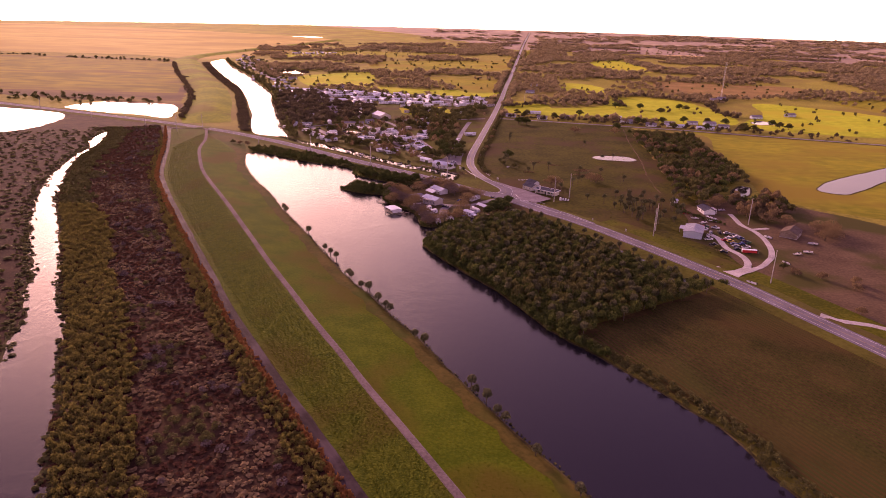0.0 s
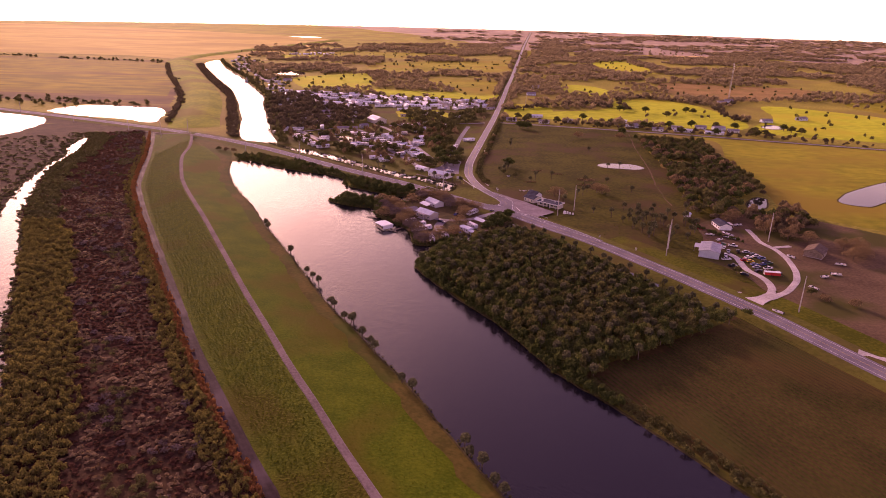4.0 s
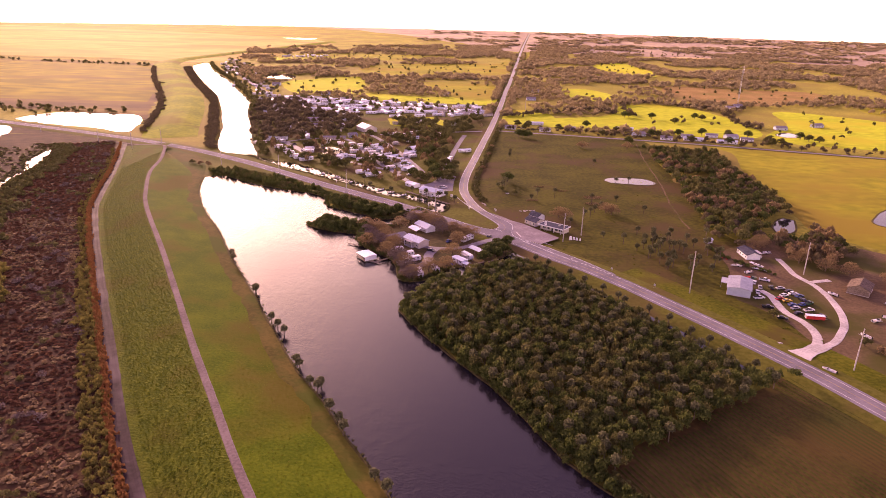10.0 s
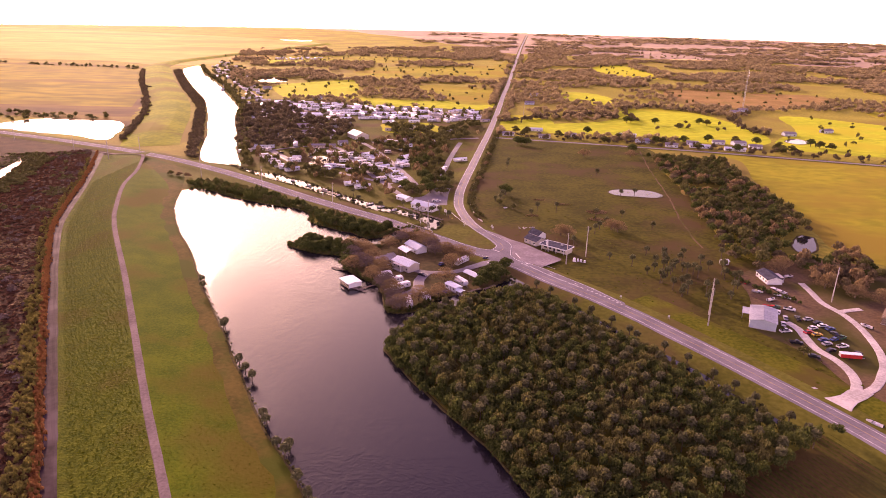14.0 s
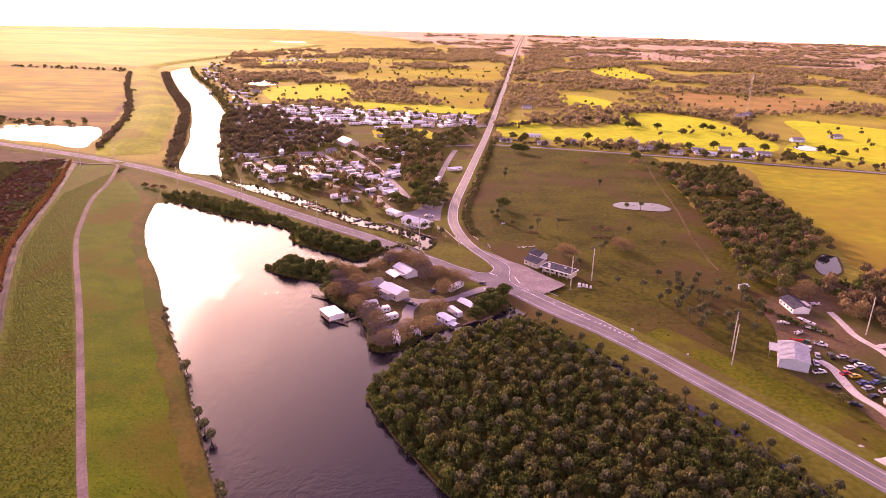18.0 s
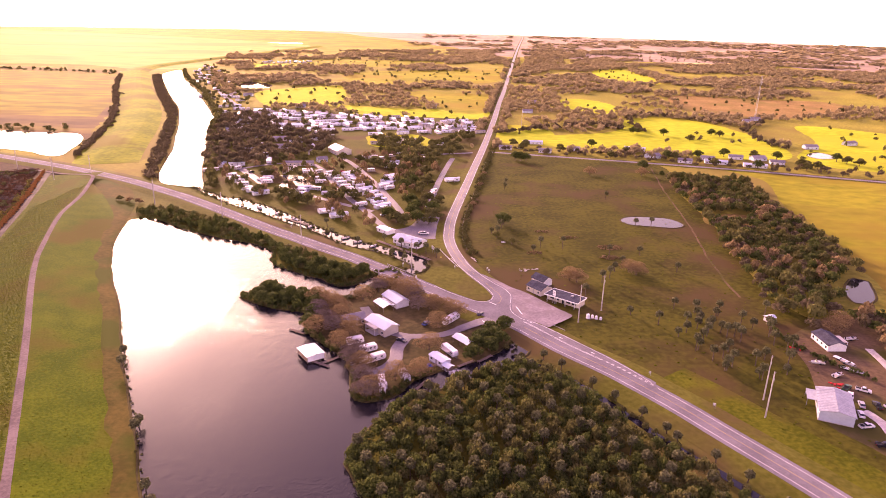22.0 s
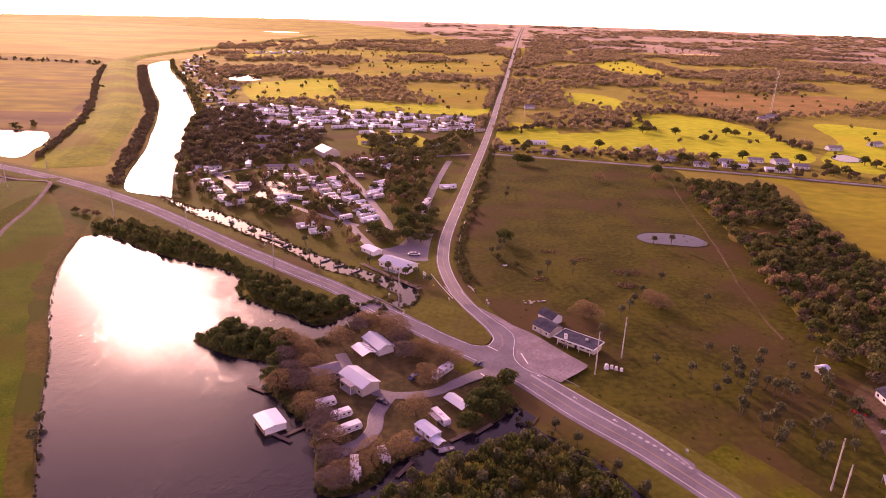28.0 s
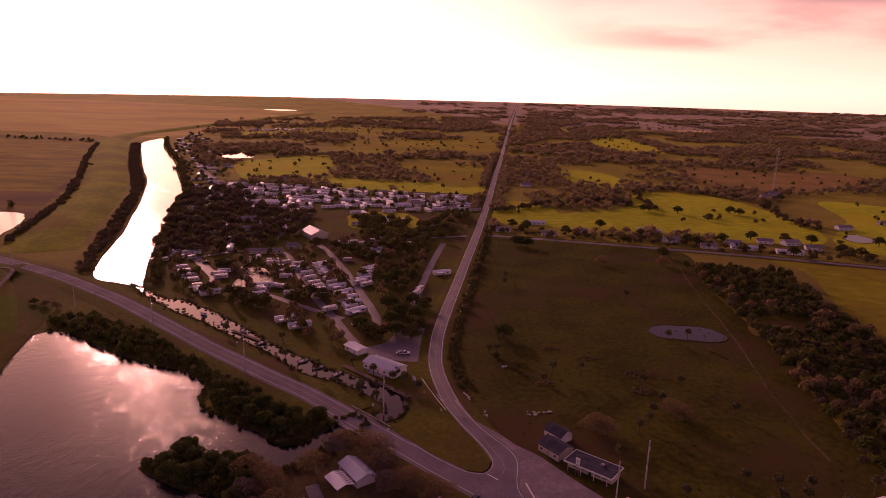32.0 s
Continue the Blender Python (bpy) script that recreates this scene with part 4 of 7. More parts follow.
side_strip = cut(highway, along_line(highway, 205, 12), along_line(highway, 79, 250))
structure("verge_wide", strip("verge_wide", side_strip, [(11, 0.16), (18, 0.14), (24, 0.10), (27, 0.04)], M["roadside"]), "bright mown grass between highway and pasture", "verge")
L_HW = length(highway)
at_bridge, at_tip, at_corner, at_turn = (along_line(highway, *q) for q in ((-24.5, 359), (-3, 338), (40, 297), (81, 246)))
road("highway", highway, 10.8, ROAD_Z, M["asphalt"], "two-lane asphalt highway with paved shoulders", 8, [cut(highway, 0, at_bridge - 8), cut(highway, at_bridge + 8, L_HW)])
road("north", north_road, 7.2, 0.75, M["tar"], "straight tarred road running to the horizon", 5)
road("crossing", cross_road, 6.0, 0.35, M["tar"], "narrow tarred side road", 4)
for side, start, end in ((-3.6, 0, at_corner + 6), (-3.6, at_corner + 24, L_HW), (3.6, 0, at_turn), (3.6, at_tip, L_HW)):
    structure("marking_edge", strip("edge", cut(highway, start, end), [(side - 0.09, ROAD_Z + 0.075), (side + 0.09, ROAD_Z + 0.075)], M["paint_white"]), "white edge line", "road marking")
for start, end in ((0, at_corner), (at_tip + 4, L_HW)):
    structure("marking_centre", strip("centre", cut(highway, start, end), [(-0.1, ROAD_Z + 0.09), (0.1, ROAD_Z + 0.09)], M["paint_yellow"]), "worn yellow centre line", "road marking")
for side in (-3.1, 3.1):
    structure("marking_edge", strip("edge", cut(north_road, 48, 700), [(side - 0.07, 0.80), (side + 0.07, 0.80)], M["paint_white"]), "white edge line", "road marking")
structure("marking_centre", strip("centre", cut(north_road, 10, 700), [(-0.08, 0.87), (0.08, 0.87)], M["paint_yellow"]), "worn yellow centre line", "road marking")

# ---- woods and undergrowth ----
POND_GAP = np.array([(196, 316), (216, 318), (240, 345), (240, 374), (226, 376), (206, 352)], float)
p = spread(FOREST, 3.7, seed=4)
mixed = np.random.default_rng(40).uniform(size=len(p)) + 0.5 * np.array([noise.noise(Vector((x * 0.04, y * 0.04, 4))) for x, y in p])
growth("forest", p[mixed < 0.7], (1.9, 3.3), (3.2, 5.4), FINE, M["leaf"], "dense dark green wood between lake and highway", "wood", 5, base=2.0)
growth("forest_olive", p[mixed >= 0.7], (1.7, 3.1), (3.2, 6.0), FINE, M["leaf_olive"], "lighter olive crowns in the lakeside wood", "wood", 6, base=2.2)
p = spread(RIGHT_WOOD, 6.6, WET + [POND_GAP, np.array(WOOD_GAP, float)], seed=6)
mixed = np.random.default_rng(61).uniform(size=len(p)) + np.clip((335 - p[:, 1]) * 0.008, -0.1, 0.4)
growth("right_wood", p[mixed < 0.5], (2.8, 5.2), (3.4, 6.6), FULL, M["leaf"], "dark green wood beside the pasture", "wood", 7, base=2.0)
growth("right_wood_dusk", p[mixed >= 0.5], (2.6, 5.0), (3.2, 6.2), FULL, M["leaf_dusk"], "dusky brown trees in the wood", "wood", 70, base=1.5)
p = spread(RIGHT_WOOD, 11, WET + [POND_GAP, np.array(WOOD_GAP, float)], seed=9)
patchy = np.array([noise.noise(Vector((x * 0.02, y * 0.02, 4))) + 0.2 * (y < 330) for x, y in p])
growth("right_wood_bare", p[patchy > 0.08], (2.8, 5.0), (4, 7), FULL, M["leaf_brown"], "bare brown trees in the wood", "wood", 8, base=3.0)
growth("right_wood_olive", p[patchy <= 0.08], (3.0, 5.0), (4, 7.4), FULL, M["leaf_olive"], "olive trees mixed into the wood", "wood", 10, base=3.0)
marsh = [(-345, 585), (-292, 466), (-249, 349), (-176, 213), (-116, 106), (-72, 35), (-40, -15), (-22, -45)] + RIVER_EAST[1:]
def band_west(p):
    """Which points lie to the west of the muddy track."""
    q = track[np.argsort(track[:, 1])]
    return p[:, 0] < np.interp(p[:, 1], q[:, 1], q[:, 0])


def off(p, line, far):
    """Distance of each point from a line, up to a limit."""
    d = np.full(len(p), far)
    for a in line:
        d = np.minimum(d, np.hypot(p[:, 0] - a[0], p[:, 1] - a[1]))
    return d


def waves(p, size, seed):
    return np.array([noise.noise(Vector((x / size, y / size, seed))) for x, y in p])


bank_east = curve(RIVER_EAST, 5)
low = spread(marsh, 2.3, seed=11)
sort = waves(low, 22, 2) + 0.6 * waves(low, 6, 5)
far_off = low[:, 1] > 330
bare = waves(low, 9, 21) + 0.5 * waves(low, 30, 22) > 0.12
growth("marsh_brush", low[(sort < 0.36) & ~far_off & bare], (0.8, 1.7), (0.35, 0.95), LOW, M["leaf_brown"], "bare brown marsh brush", "scrub", 26)
growth("marsh_scrub", low[(sort < 0.36) & ~far_off & ~bare], (0.8, 1.7), (0.3, 0.85), LOW, M["leaf_marsh"], "maroon-brown marsh scrub", "scrub", 12)
growth("marsh_scrub_far", low[(sort < 0.3) & far_off][::2], (1.4, 2.6), (0.5, 1.2), LOW, M["leaf_marsh"], "maroon-brown marsh scrub", "scrub", 13)
growth("marsh_green", low[(sort >= 0.36) & ~far_off][::2], (1.2, 2.2), (0.8, 1.9), FEATHER, M["leaf_olive"], "olive clumps in the marsh", "scrub", 27)
growth("marsh_green_far", low[(sort >= 0.3) & far_off][::2], (1.4, 2.6), (0.8, 2.0), MID, M["leaf_olive"], "olive clumps in the marsh", "scrub", 28)
band = spread(marsh, 2.2, seed=13)
band = band[band[:, 1] > -45]
gap = off(band, bank_east, 60.0) + 7.0 * waves(band, 16, 7) + 3.0 * waves(band, 5, 3)
willow = band[(gap < 25) & (off(band, bank_east, 60.0) > 2.6) & (band[:, 1] < 260)]
growth("willow_scrub", willow, (1.0, 2.1), (1.5, 3.2), FEATHER, M["leaf_lime"], "yellow-green willow scrub along the river", "scrub", 14)
willow = band[(gap < 20) & (off(band, bank_east, 60.0) > 3.0) & (band[:, 1] >= 260)]
growth("willow_far", willow[::2], (1.5, 2.8), (1.4, 2.8), MID, M["leaf_olive"], "olive willow scrub along the river", "scrub", 15)
band = spread(marsh, 2.0, seed=15)
gap = off(band, track, 40.0)
edge = gap + 4.0 * waves(band, 14, 9)
growth("track_scrub", band[(gap > 4.6) & (edge < 12) & (band[:, 1] < 240)], (0.8, 1.7), (1.3, 2.8), FEATHER, M["leaf_lime"], "yellow-green bushes along the muddy track", "scrub", 16)
growth("track_scrub_far", band[(gap > 4.6) & (edge < 9) & (band[:, 1] >= 240)][::2], (1.0, 2.0), (1.3, 2.6), MID, M["leaf_lime"], "yellow-green bushes along the muddy track", "scrub", 17)
band = np.vstack([spread(marsh, 1.1, seed=17), spread([(x + 6, y) for x, y in marsh], 1.2, seed=117)])
growth("red_scrub", band[band_west(band) & near_line(band, track, 5.0) & ~near_line(band, track, 2.4)], (0.5, 1.0), (1.0, 2.2), SPARSE, M["leaf_red"], "rust-red brush along the muddy track", "scrub", 18)
p = spread(marsh, 5.0, seed=19)
p = p[(waves(p, 15, 11) + 0.4 * waves(p, 6, 12) > 0.3) & (off(p, track, 60.0) > 9) & (off(p, bank_east, 60.0) > 28)]
growth("grey_scrub", p, (1.4, 3.0), (1.0, 2.4), FEATHER, M["twig"], "bare grey brush in the marsh", "scrub", 20)
# far woods, in leaf colour paled to stand for haze
fan = [(-440, 1300), (-262, 950), (60, 940), (48, 730), (210, 690), (380, 720), (700, 560), (1100, 700), (1900, 2000), (1500, 2500), (300, 2900), (-700, 2300), (-560, 1700)]
open_land = [np.array(q, float) for _, q in BRIGHT] + WET
p = spread(fan, 14, open_land, seed=21)
p = p[(p[:, 1] < 1300) | (np.arange(len(p)) % 5 < 4)]
keep = np.array([noise.noise(Vector((x * 0.006, y * 0.006, 1))) + 0.5 * noise.noise(Vector((x * 0.02, y * 0.02, 6))) > (-0.13 if x > 0.12 * y - 50 else -0.04) for x, y in p])
p = p[keep & ~near_line(p, north_road, 11) & ~near_line(p, cross_road, 18)]
wr = np.vstack([curve(RIVER_WEST, 2.6) + RNG.normal(0, 1.8, curve(RIVER_WEST, 2.6).shape) + (o, 0) for o in (-1.5, -4, -7)] + [curve(RIVER_EAST, 2.2) + RNG.normal(0, 1.5, curve(RIVER_EAST, 2.2).shape) + (o, 0) for o in (1.0, 3.5)])
growth("river_reeds", wr[wr[:, 1] > -45], (0.8, 2.2), (0.3, 1.1), LOW, M["leaf_olive"], "ragged olive reeds along the marsh river", "reeds", 124)
growth("marsh_weeds", spread([(-385, 560), (-378, 500), (-340, 345), (-312, 275), (-280, 210), (-250, 163), (-222, 110), (-200, 70), (-190, 10), (-176, -100), (-330, -100), (-460, 200), (-560, 480)], 8.2, [np.array(POND_FAR_WEST, float)], seed=24), (1.8, 3.6), (0.5, 1.4), LOW, M["leaf_olive"], "low olive marsh weeds beyond the river", "scrub", 25)
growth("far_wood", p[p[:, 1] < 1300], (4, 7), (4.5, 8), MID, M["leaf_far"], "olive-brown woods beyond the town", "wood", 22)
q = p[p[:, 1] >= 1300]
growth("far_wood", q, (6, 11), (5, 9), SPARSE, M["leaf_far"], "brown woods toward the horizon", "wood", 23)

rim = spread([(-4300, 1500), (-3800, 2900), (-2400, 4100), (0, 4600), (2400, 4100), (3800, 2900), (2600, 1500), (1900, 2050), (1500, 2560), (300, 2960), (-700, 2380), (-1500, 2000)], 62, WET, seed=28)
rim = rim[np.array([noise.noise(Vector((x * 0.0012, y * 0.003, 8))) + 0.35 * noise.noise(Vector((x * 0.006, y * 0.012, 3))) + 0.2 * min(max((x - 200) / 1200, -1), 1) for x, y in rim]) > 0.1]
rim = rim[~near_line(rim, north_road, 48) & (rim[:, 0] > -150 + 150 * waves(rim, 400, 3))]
growth("horizon_wood", rim, (20, 40), (5, 9), LOW, M["leaf_far"], "brown woods, paled for haze, along the horizon", "wood", 29)


def levee_height(p):
    """Height of the levee's two slopes at the points given."""
    def across(line, y):
        q = curve(line, 4)
        q = q[np.argsort(q[:, 1])]
        return np.interp(y, q[:, 1], q[:, 0])
    x, y = p[:, 0], p[:, 1]
    a, c, b = across([(u + 2.2, v) for u, v in TRACK], y), across(LEVEE_PATH, y), across(LOWER, y)
    w = np.clip((x - a) / np.maximum(c - a, 1), 0, 1)
    e = np.clip((x - c) / np.maximum(b - c, 1), 0, 1)
    w, e = w * w * (3 - 2 * w), e * e * (3 - 2 * e)
    return np.where(x < c, 0.25 + (CREST - 0.25) * w, CREST + (1.0 - CREST) * e)


slope = [(x + 5, y) for x, y in TRACK[1:]] + [(x - 2.4, y) for x, y in LEVEE_PATH[::-1][:-1]]
p = spread(slope, 1.4, seed=81)
growth("levee_weeds", p, (0.25, 0.6), (0.12, 0.3), TUFT, M["leaf_weed"], "coarse weeds all over the levee's slope", "weeds", 82, lift=levee_height(p))
slope = [(x + 2.4, y) for x, y in LEVEE_PATH[1:]] + [(x, y) for x, y in LOWER[::-1][:-3]]
p = spread(slope, 1.9, seed=83)
growth("levee_tufts", p, (0.18, 0.42), (0.06, 0.18), TUFT, M["leaf_lawn"], "grass tufts on the mown slope", "weeds", 84, lift=levee_height(p))

# ---- paved areas, yards and drives ----


def lane(name, pts, wide, mat, label, z=0.16, wobble=0.25):
    return structure("road_" + name, strip(name, curve(pts, 3, wobble=wobble), [(-wide / 2, z - 0.08), (-wide / 2 + 0.2, z), (0, z + 0.05), (wide / 2 - 0.2, z), (wide / 2, z - 0.08)], mat), label, "road")


def apron(name, rows, mat, label):
    """A paved mouth; rows: x, y, half width, height along its middle."""
    line = np.array([r[:2] for r in rows], float)
    v, f = [], []
    for (x, y, w, z), (u, n) in zip(rows, sides(line)):
        v += [(x - u * w, y - n * w, z - 0.05), (x - u * w * 0.9, y - n * w * 0.9, z), (x + u * w * 0.9, y + n * w * 0.9, z), (x + u * w, y + n * w, z - 0.05)]
    for i in range(len(rows) - 1):
        f += [(i * 4 + k, i * 4 + k + 1, i * 4 + k + 5, i * 4 + k + 4) for k in range(3)]
    return structure("road_" + name, mesh_of(name, v, f, mat), label, "road")


sheet("road_junction", [(46, 289), (50, 292), (46, 301), (42, 308), (38.5, 315), (38.5, 322), (39.5, 333), (37, 342), (31, 351), (23, 362), (15, 366), (19.3, 353.5), (25, 341), (27.2, 333), (26, 328), (23.4, 325.1), (17.8, 325.8), (5, 336), (-3, 343.4), (-5, 340.5), (12, 324.8), (32, 306)],
      ROAD_Z + 0.07, M["asphalt"], "broad asphalt road junction", "road", wobble=0.0, step=3)
sheet("road_forecourt", [(25, 359), (31, 353), (37.1, 344.5), (44.4, 337.5), (52.5, 326), (57.5, 319), (63, 312), (62.5, 310), (58, 305.5), (52.5, 300.5), (50.3, 298.3), (46, 302.5), (39.3, 308), (35.8, 315), (35.7, 322), (37, 333.3), (34.4, 342.3), (29.4, 350)],
      ROAD_Z + 0.085, M["paving"], "worn grey-pink paved forecourt with cracks", "paving", wobble=0.12, step=3)
sheet("traffic_island", [(26.6, 333), (25.5, 328.6), (23.2, 326.1), (18.2, 326.7), (5.5, 337), (-1.7, 344.6), (-9, 352.5), (-7, 362), (-3.5, 374), (0, 384), (5.5, 385.5), (13.3, 364.7), (18.6, 353.3), (24.2, 341)], ROAD_Z + 0.055, M["verge"], "grassy triangle between the roads", "verge", wobble=0.05, step=3)
sheet("road_turn_lane", [(83.8, 249), (84.8, 252.5), (80.5, 258.5), (72, 271), (63.4, 281.5), (53.5, 293.5), (47, 300.5), (42, 299), (52, 287), (61, 276), (71, 264.5), (78.5, 253)], ROAD_Z + 0.04, M["asphalt"], "added turning lane", "road", wobble=0.05, step=3)
apron("village_mouth", [(27, 305.5, 4.5, ROAD_Z), (23, 304, 3.6, ROAD_Z), (19, 302.5, 3.0, 0.75), (14, 299, 2.7, 0.45), (9.5, 295.5, 2.6, 0.26)], M["tar"], "tarred mouth of the village lane")
for label, pts, half, mat in (("white edge line round the grass triangle", [(-2.3, 344), (5.1, 336), (11.9, 330.1), (17.8, 325.9), (23.5, 325.2), (26.1, 328), (27.3, 333), (25.1, 341.1), (19.4, 353.7), (14.1, 365.2), (9, 378), (6.4, 385.5)], 0.1, "paint_white"),
                              ("white edge line along the forecourt", [(14.5, 380), (22, 361.2), (28.9, 349), (33.7, 341.5), (36.1, 333.3), (34.8, 321.6), (34.9, 314.3), (38.7, 307), (46, 301.3), (52.5, 294), (62.6, 281.7), (71, 271), (78.5, 260), (83, 252)], 0.1, "paint_white"),
                              ("yellow centre line of the turn", [(24.5, 349), (27.6, 341.1), (30.4, 335), (31, 328.1), (29, 323)], 0.07, "paint_yellow")):
    structure("marking_curve", strip("curve", curve(pts, 1.5), [(-half, ROAD_Z + 0.11), (half, ROAD_Z + 0.11)], M[mat]), label, "road marking")
hw = highway
near_turn, near_jct = at_turn, at_corner


def dash(line, start, end, off, half, z, mat, name="marking_dash"):
    return structure(name, strip("dash", cut(line, start, end), [(off - half, z), (off + half, z)], mat), "white painted road marking", "road marking")


for off in (3.7, 4.3):
    for k in range(9):
        s = near_turn + 2 + k * 2.6
        dash(hw, s, s + 1.3, off, 0.13, ROAD_Z + 0.09, M["paint_white"])
    dash(hw, near_turn + 26, near_jct + 4, off, 0.08, ROAD_Z + 0.09, M["paint_white"])
for s in (near_turn + 33, near_turn + 51, near_turn + 69):
    v = [(0, 0, 0), (0.9, 0.55, 0), (0.9, 0.12, 0), (2.0, 0.12, 0), (2.0, -0.12, 0), (0.9, -0.12, 0), (0.9, -0.55, 0)]
    q = cut(hw, s, s + 3)
    u = sides(q)[0]
    ob = structure("marking_arrow", mesh_of("arrow", v, [(0, 6, 5, 2, 1), (2, 5, 4, 3)], M["paint_white"]), "white painted turn arrow", "road marking")
    ob.matrix_world = pose(q[0][0] + u[0] * 6.0, q[0][1] + u[1] * 6.0, ROAD_Z + 0.10, 0, 0, -50)
for a, b in (((24.6, 325), (28.3, 321.4)), ((37.6, 320), (39.5, 311.6)), ((20.5, 303.5), (22.4, 300.8))):
    structure("marking_stop", strip("stop", np.array([a, b], float), [(-0.25, ROAD_Z + 0.13), (0.25, ROAD_Z + 0.13)], M["paint_white"]), "white stop bar", "road marking")
hook = curve([(-276, 540), (-280, 548), (-286, 552.5), (-298, 558), (-328, 572), (-357, 583)], 3)
hook_z = levee_height(hook)
structure("path_turn", mesh_of("path_turn", [(x + u * o, y + n * o, z + 0.3) for (x, y), (u, n), z in zip(hook, sides(hook), hook_z) for o in (-1.3, 1.3)], [(2 * i, 2 * i + 1, 2 * i + 3, 2 * i + 2) for i in range(len(hook) - 1)], M["path"]), "shell path turning beside the highway", "path")

apron("drive_mouth", [(136, 163.5, 7.5, ROAD_Z), (139.5, 165.5, 6.0, ROAD_Z - 0.1), (143.5, 168, 4.2, 0.6), (148, 171, 3.2, 0.36), (153, 174.5, 3.6, 0.24), (158, 177.5, 3.0, 0.2)], M["gravel"], "white shell mouth of the driveway")
lane("drive_entry", [(152, 173.5), (163, 180), (171, 189), (178, 199), (184, 215), (187.6, 233), (187.8, 247), (185.5, 256), (184.6, 263), (186, 275), (187, 286)], 3.5, M["gravel"], "white shell driveway curving past the yard")
lane("drive_yard", [(152, 174.5), (158, 184), (160, 194), (159, 203), (156.6, 210), (156.8, 220), (158, 230), (156, 237)], 4.0, M["gravel"], "pale gravel drive into the work yard", z=0.18)
lane("drive_spur", [(187, 250), (193, 252), (200, 254)], 3.2, M["gravel"], "short gravel spur", z=0.2)
apron("drive_south", [(163, 115, 4.5, ROAD_Z), (166, 113, 3.5, 0.7), (170, 111, 2.4, 0.5), (176, 110, 2.0, 0.25), (183, 108, 2.0, 0.2), (190, 103, 2.0, 0.2), (205, 88, 2.0, 0.2)], M["gravel"], "white shell drive loop off the highway")
lane("village", [(11, 296.8), (2.2, 290), (-8.9, 288), (-15, 288.6), (-20.5, 291.5), (-25.7, 297), (-35, 317)], 4.6, M["tar"], "old tarred village lane")
lane("village_loop", [(-12.8, 288), (-16.2, 277), (-16.3, 267.5), (-19.5, 260), (-26, 255)], 5.5, M["tar"], "old tarred village lane", z=0.18)
lane("park_east", [(-28.6, 470), (-30, 485), (-44.5, 530), (-63, 583), (-85, 637), (-102, 668)], 5.0, M["tar"], "tarred lane between rows of trailers")
lane("park_mid", [(-36, 442), (-43.7, 458), (-53, 479), (-70, 514), (-90, 563), (-105, 605), (-118, 627)], 5.0, M["tar"], "tarred lane between rows of trailers", z=0.18)
lane("park_loop", [(-48, 479), (-70, 495), (-92, 512), (-105, 525), (-104, 546)], 4.5, M["tar"], "tarred lane of the trailer park", z=0.2)
lane("park_west", [(-178, 604), (-158, 573), (-145, 550), (-149, 534)], 7.0, M["tar"], "tarred lane of the trailer park")
lane("park_back", [(-118, 627), (-150, 628), (-178, 604)], 4.5, M["tar"], "tarred lane of the trailer park", z=0.2)
lane("town", [(-9.5, 494), (-5.4, 548), (2, 617), (9, 670)], 5.0, M["tar"], "tarred town lane beside the trees")
lane("far_town", [(-493, 1438), (-380, 1174), (-285, 970)], 8, M["gravel"], "pale unpaved street of the far town")
lane("barn", [(-85, 660), (-55, 672), (0, 690), (30, 700)], 5, M["tar"], "tarred lane to the barn", z=0.22)
sheet("lot_marina", [(-34, 436), (-20, 424), (2, 424), (4, 455), (2, 474), (-12, 470), (-22, 444)], 0.14, M["tar"], "worn tarred yard of the marina", "paving", wobble=0.4, step=3)
ditch = [(30, 279), (37, 268.5), (48, 259), (57, 248), (65, 236), (75, 219), (88, 202), (99, 185), (105, 171), (112, 160), (118, 150)]
structure("water_ditch", strip("ditch", curve(ditch, 3, wobble=0.8), [(-1.5, 0.12), (1.5, 0.12)], M["lake"]), "dark roadside ditch", "water")
fence_track = curve([(153, 340), (155, 365), (158, 395), (167, 446), (174, 496), (183, 567), (196, 647)], 5, wobble=0.8)
structure("track_fence", strip("fence_track", fence_track, [(-0.6, 0.07), (0.6, 0.07)], M["soil"]), "bare trodden strip along the wood", "track")

# ---- kinds of things ----


def win(parent, rows, label="dark window"):
    for r in rows:
        w = part("window", mesh_of("window", *boxes([r]), M["glass"]), parent, label)


def wheel_mesh(r=0.38, w=0.25):
    v, f = rod((0, -w / 2, 0), (0, w / 2, 0), r, r, 10)
    return mesh_of("wheel", v, f, M["rubber"])


WHEEL = wheel_mesh()


def wheels(parent, xs, y, z=0.38):
    for x in xs:
        for s in (-1, 1):
            w = part("wheel", WHEEL, parent)
            w.location = (x, s * y, z)


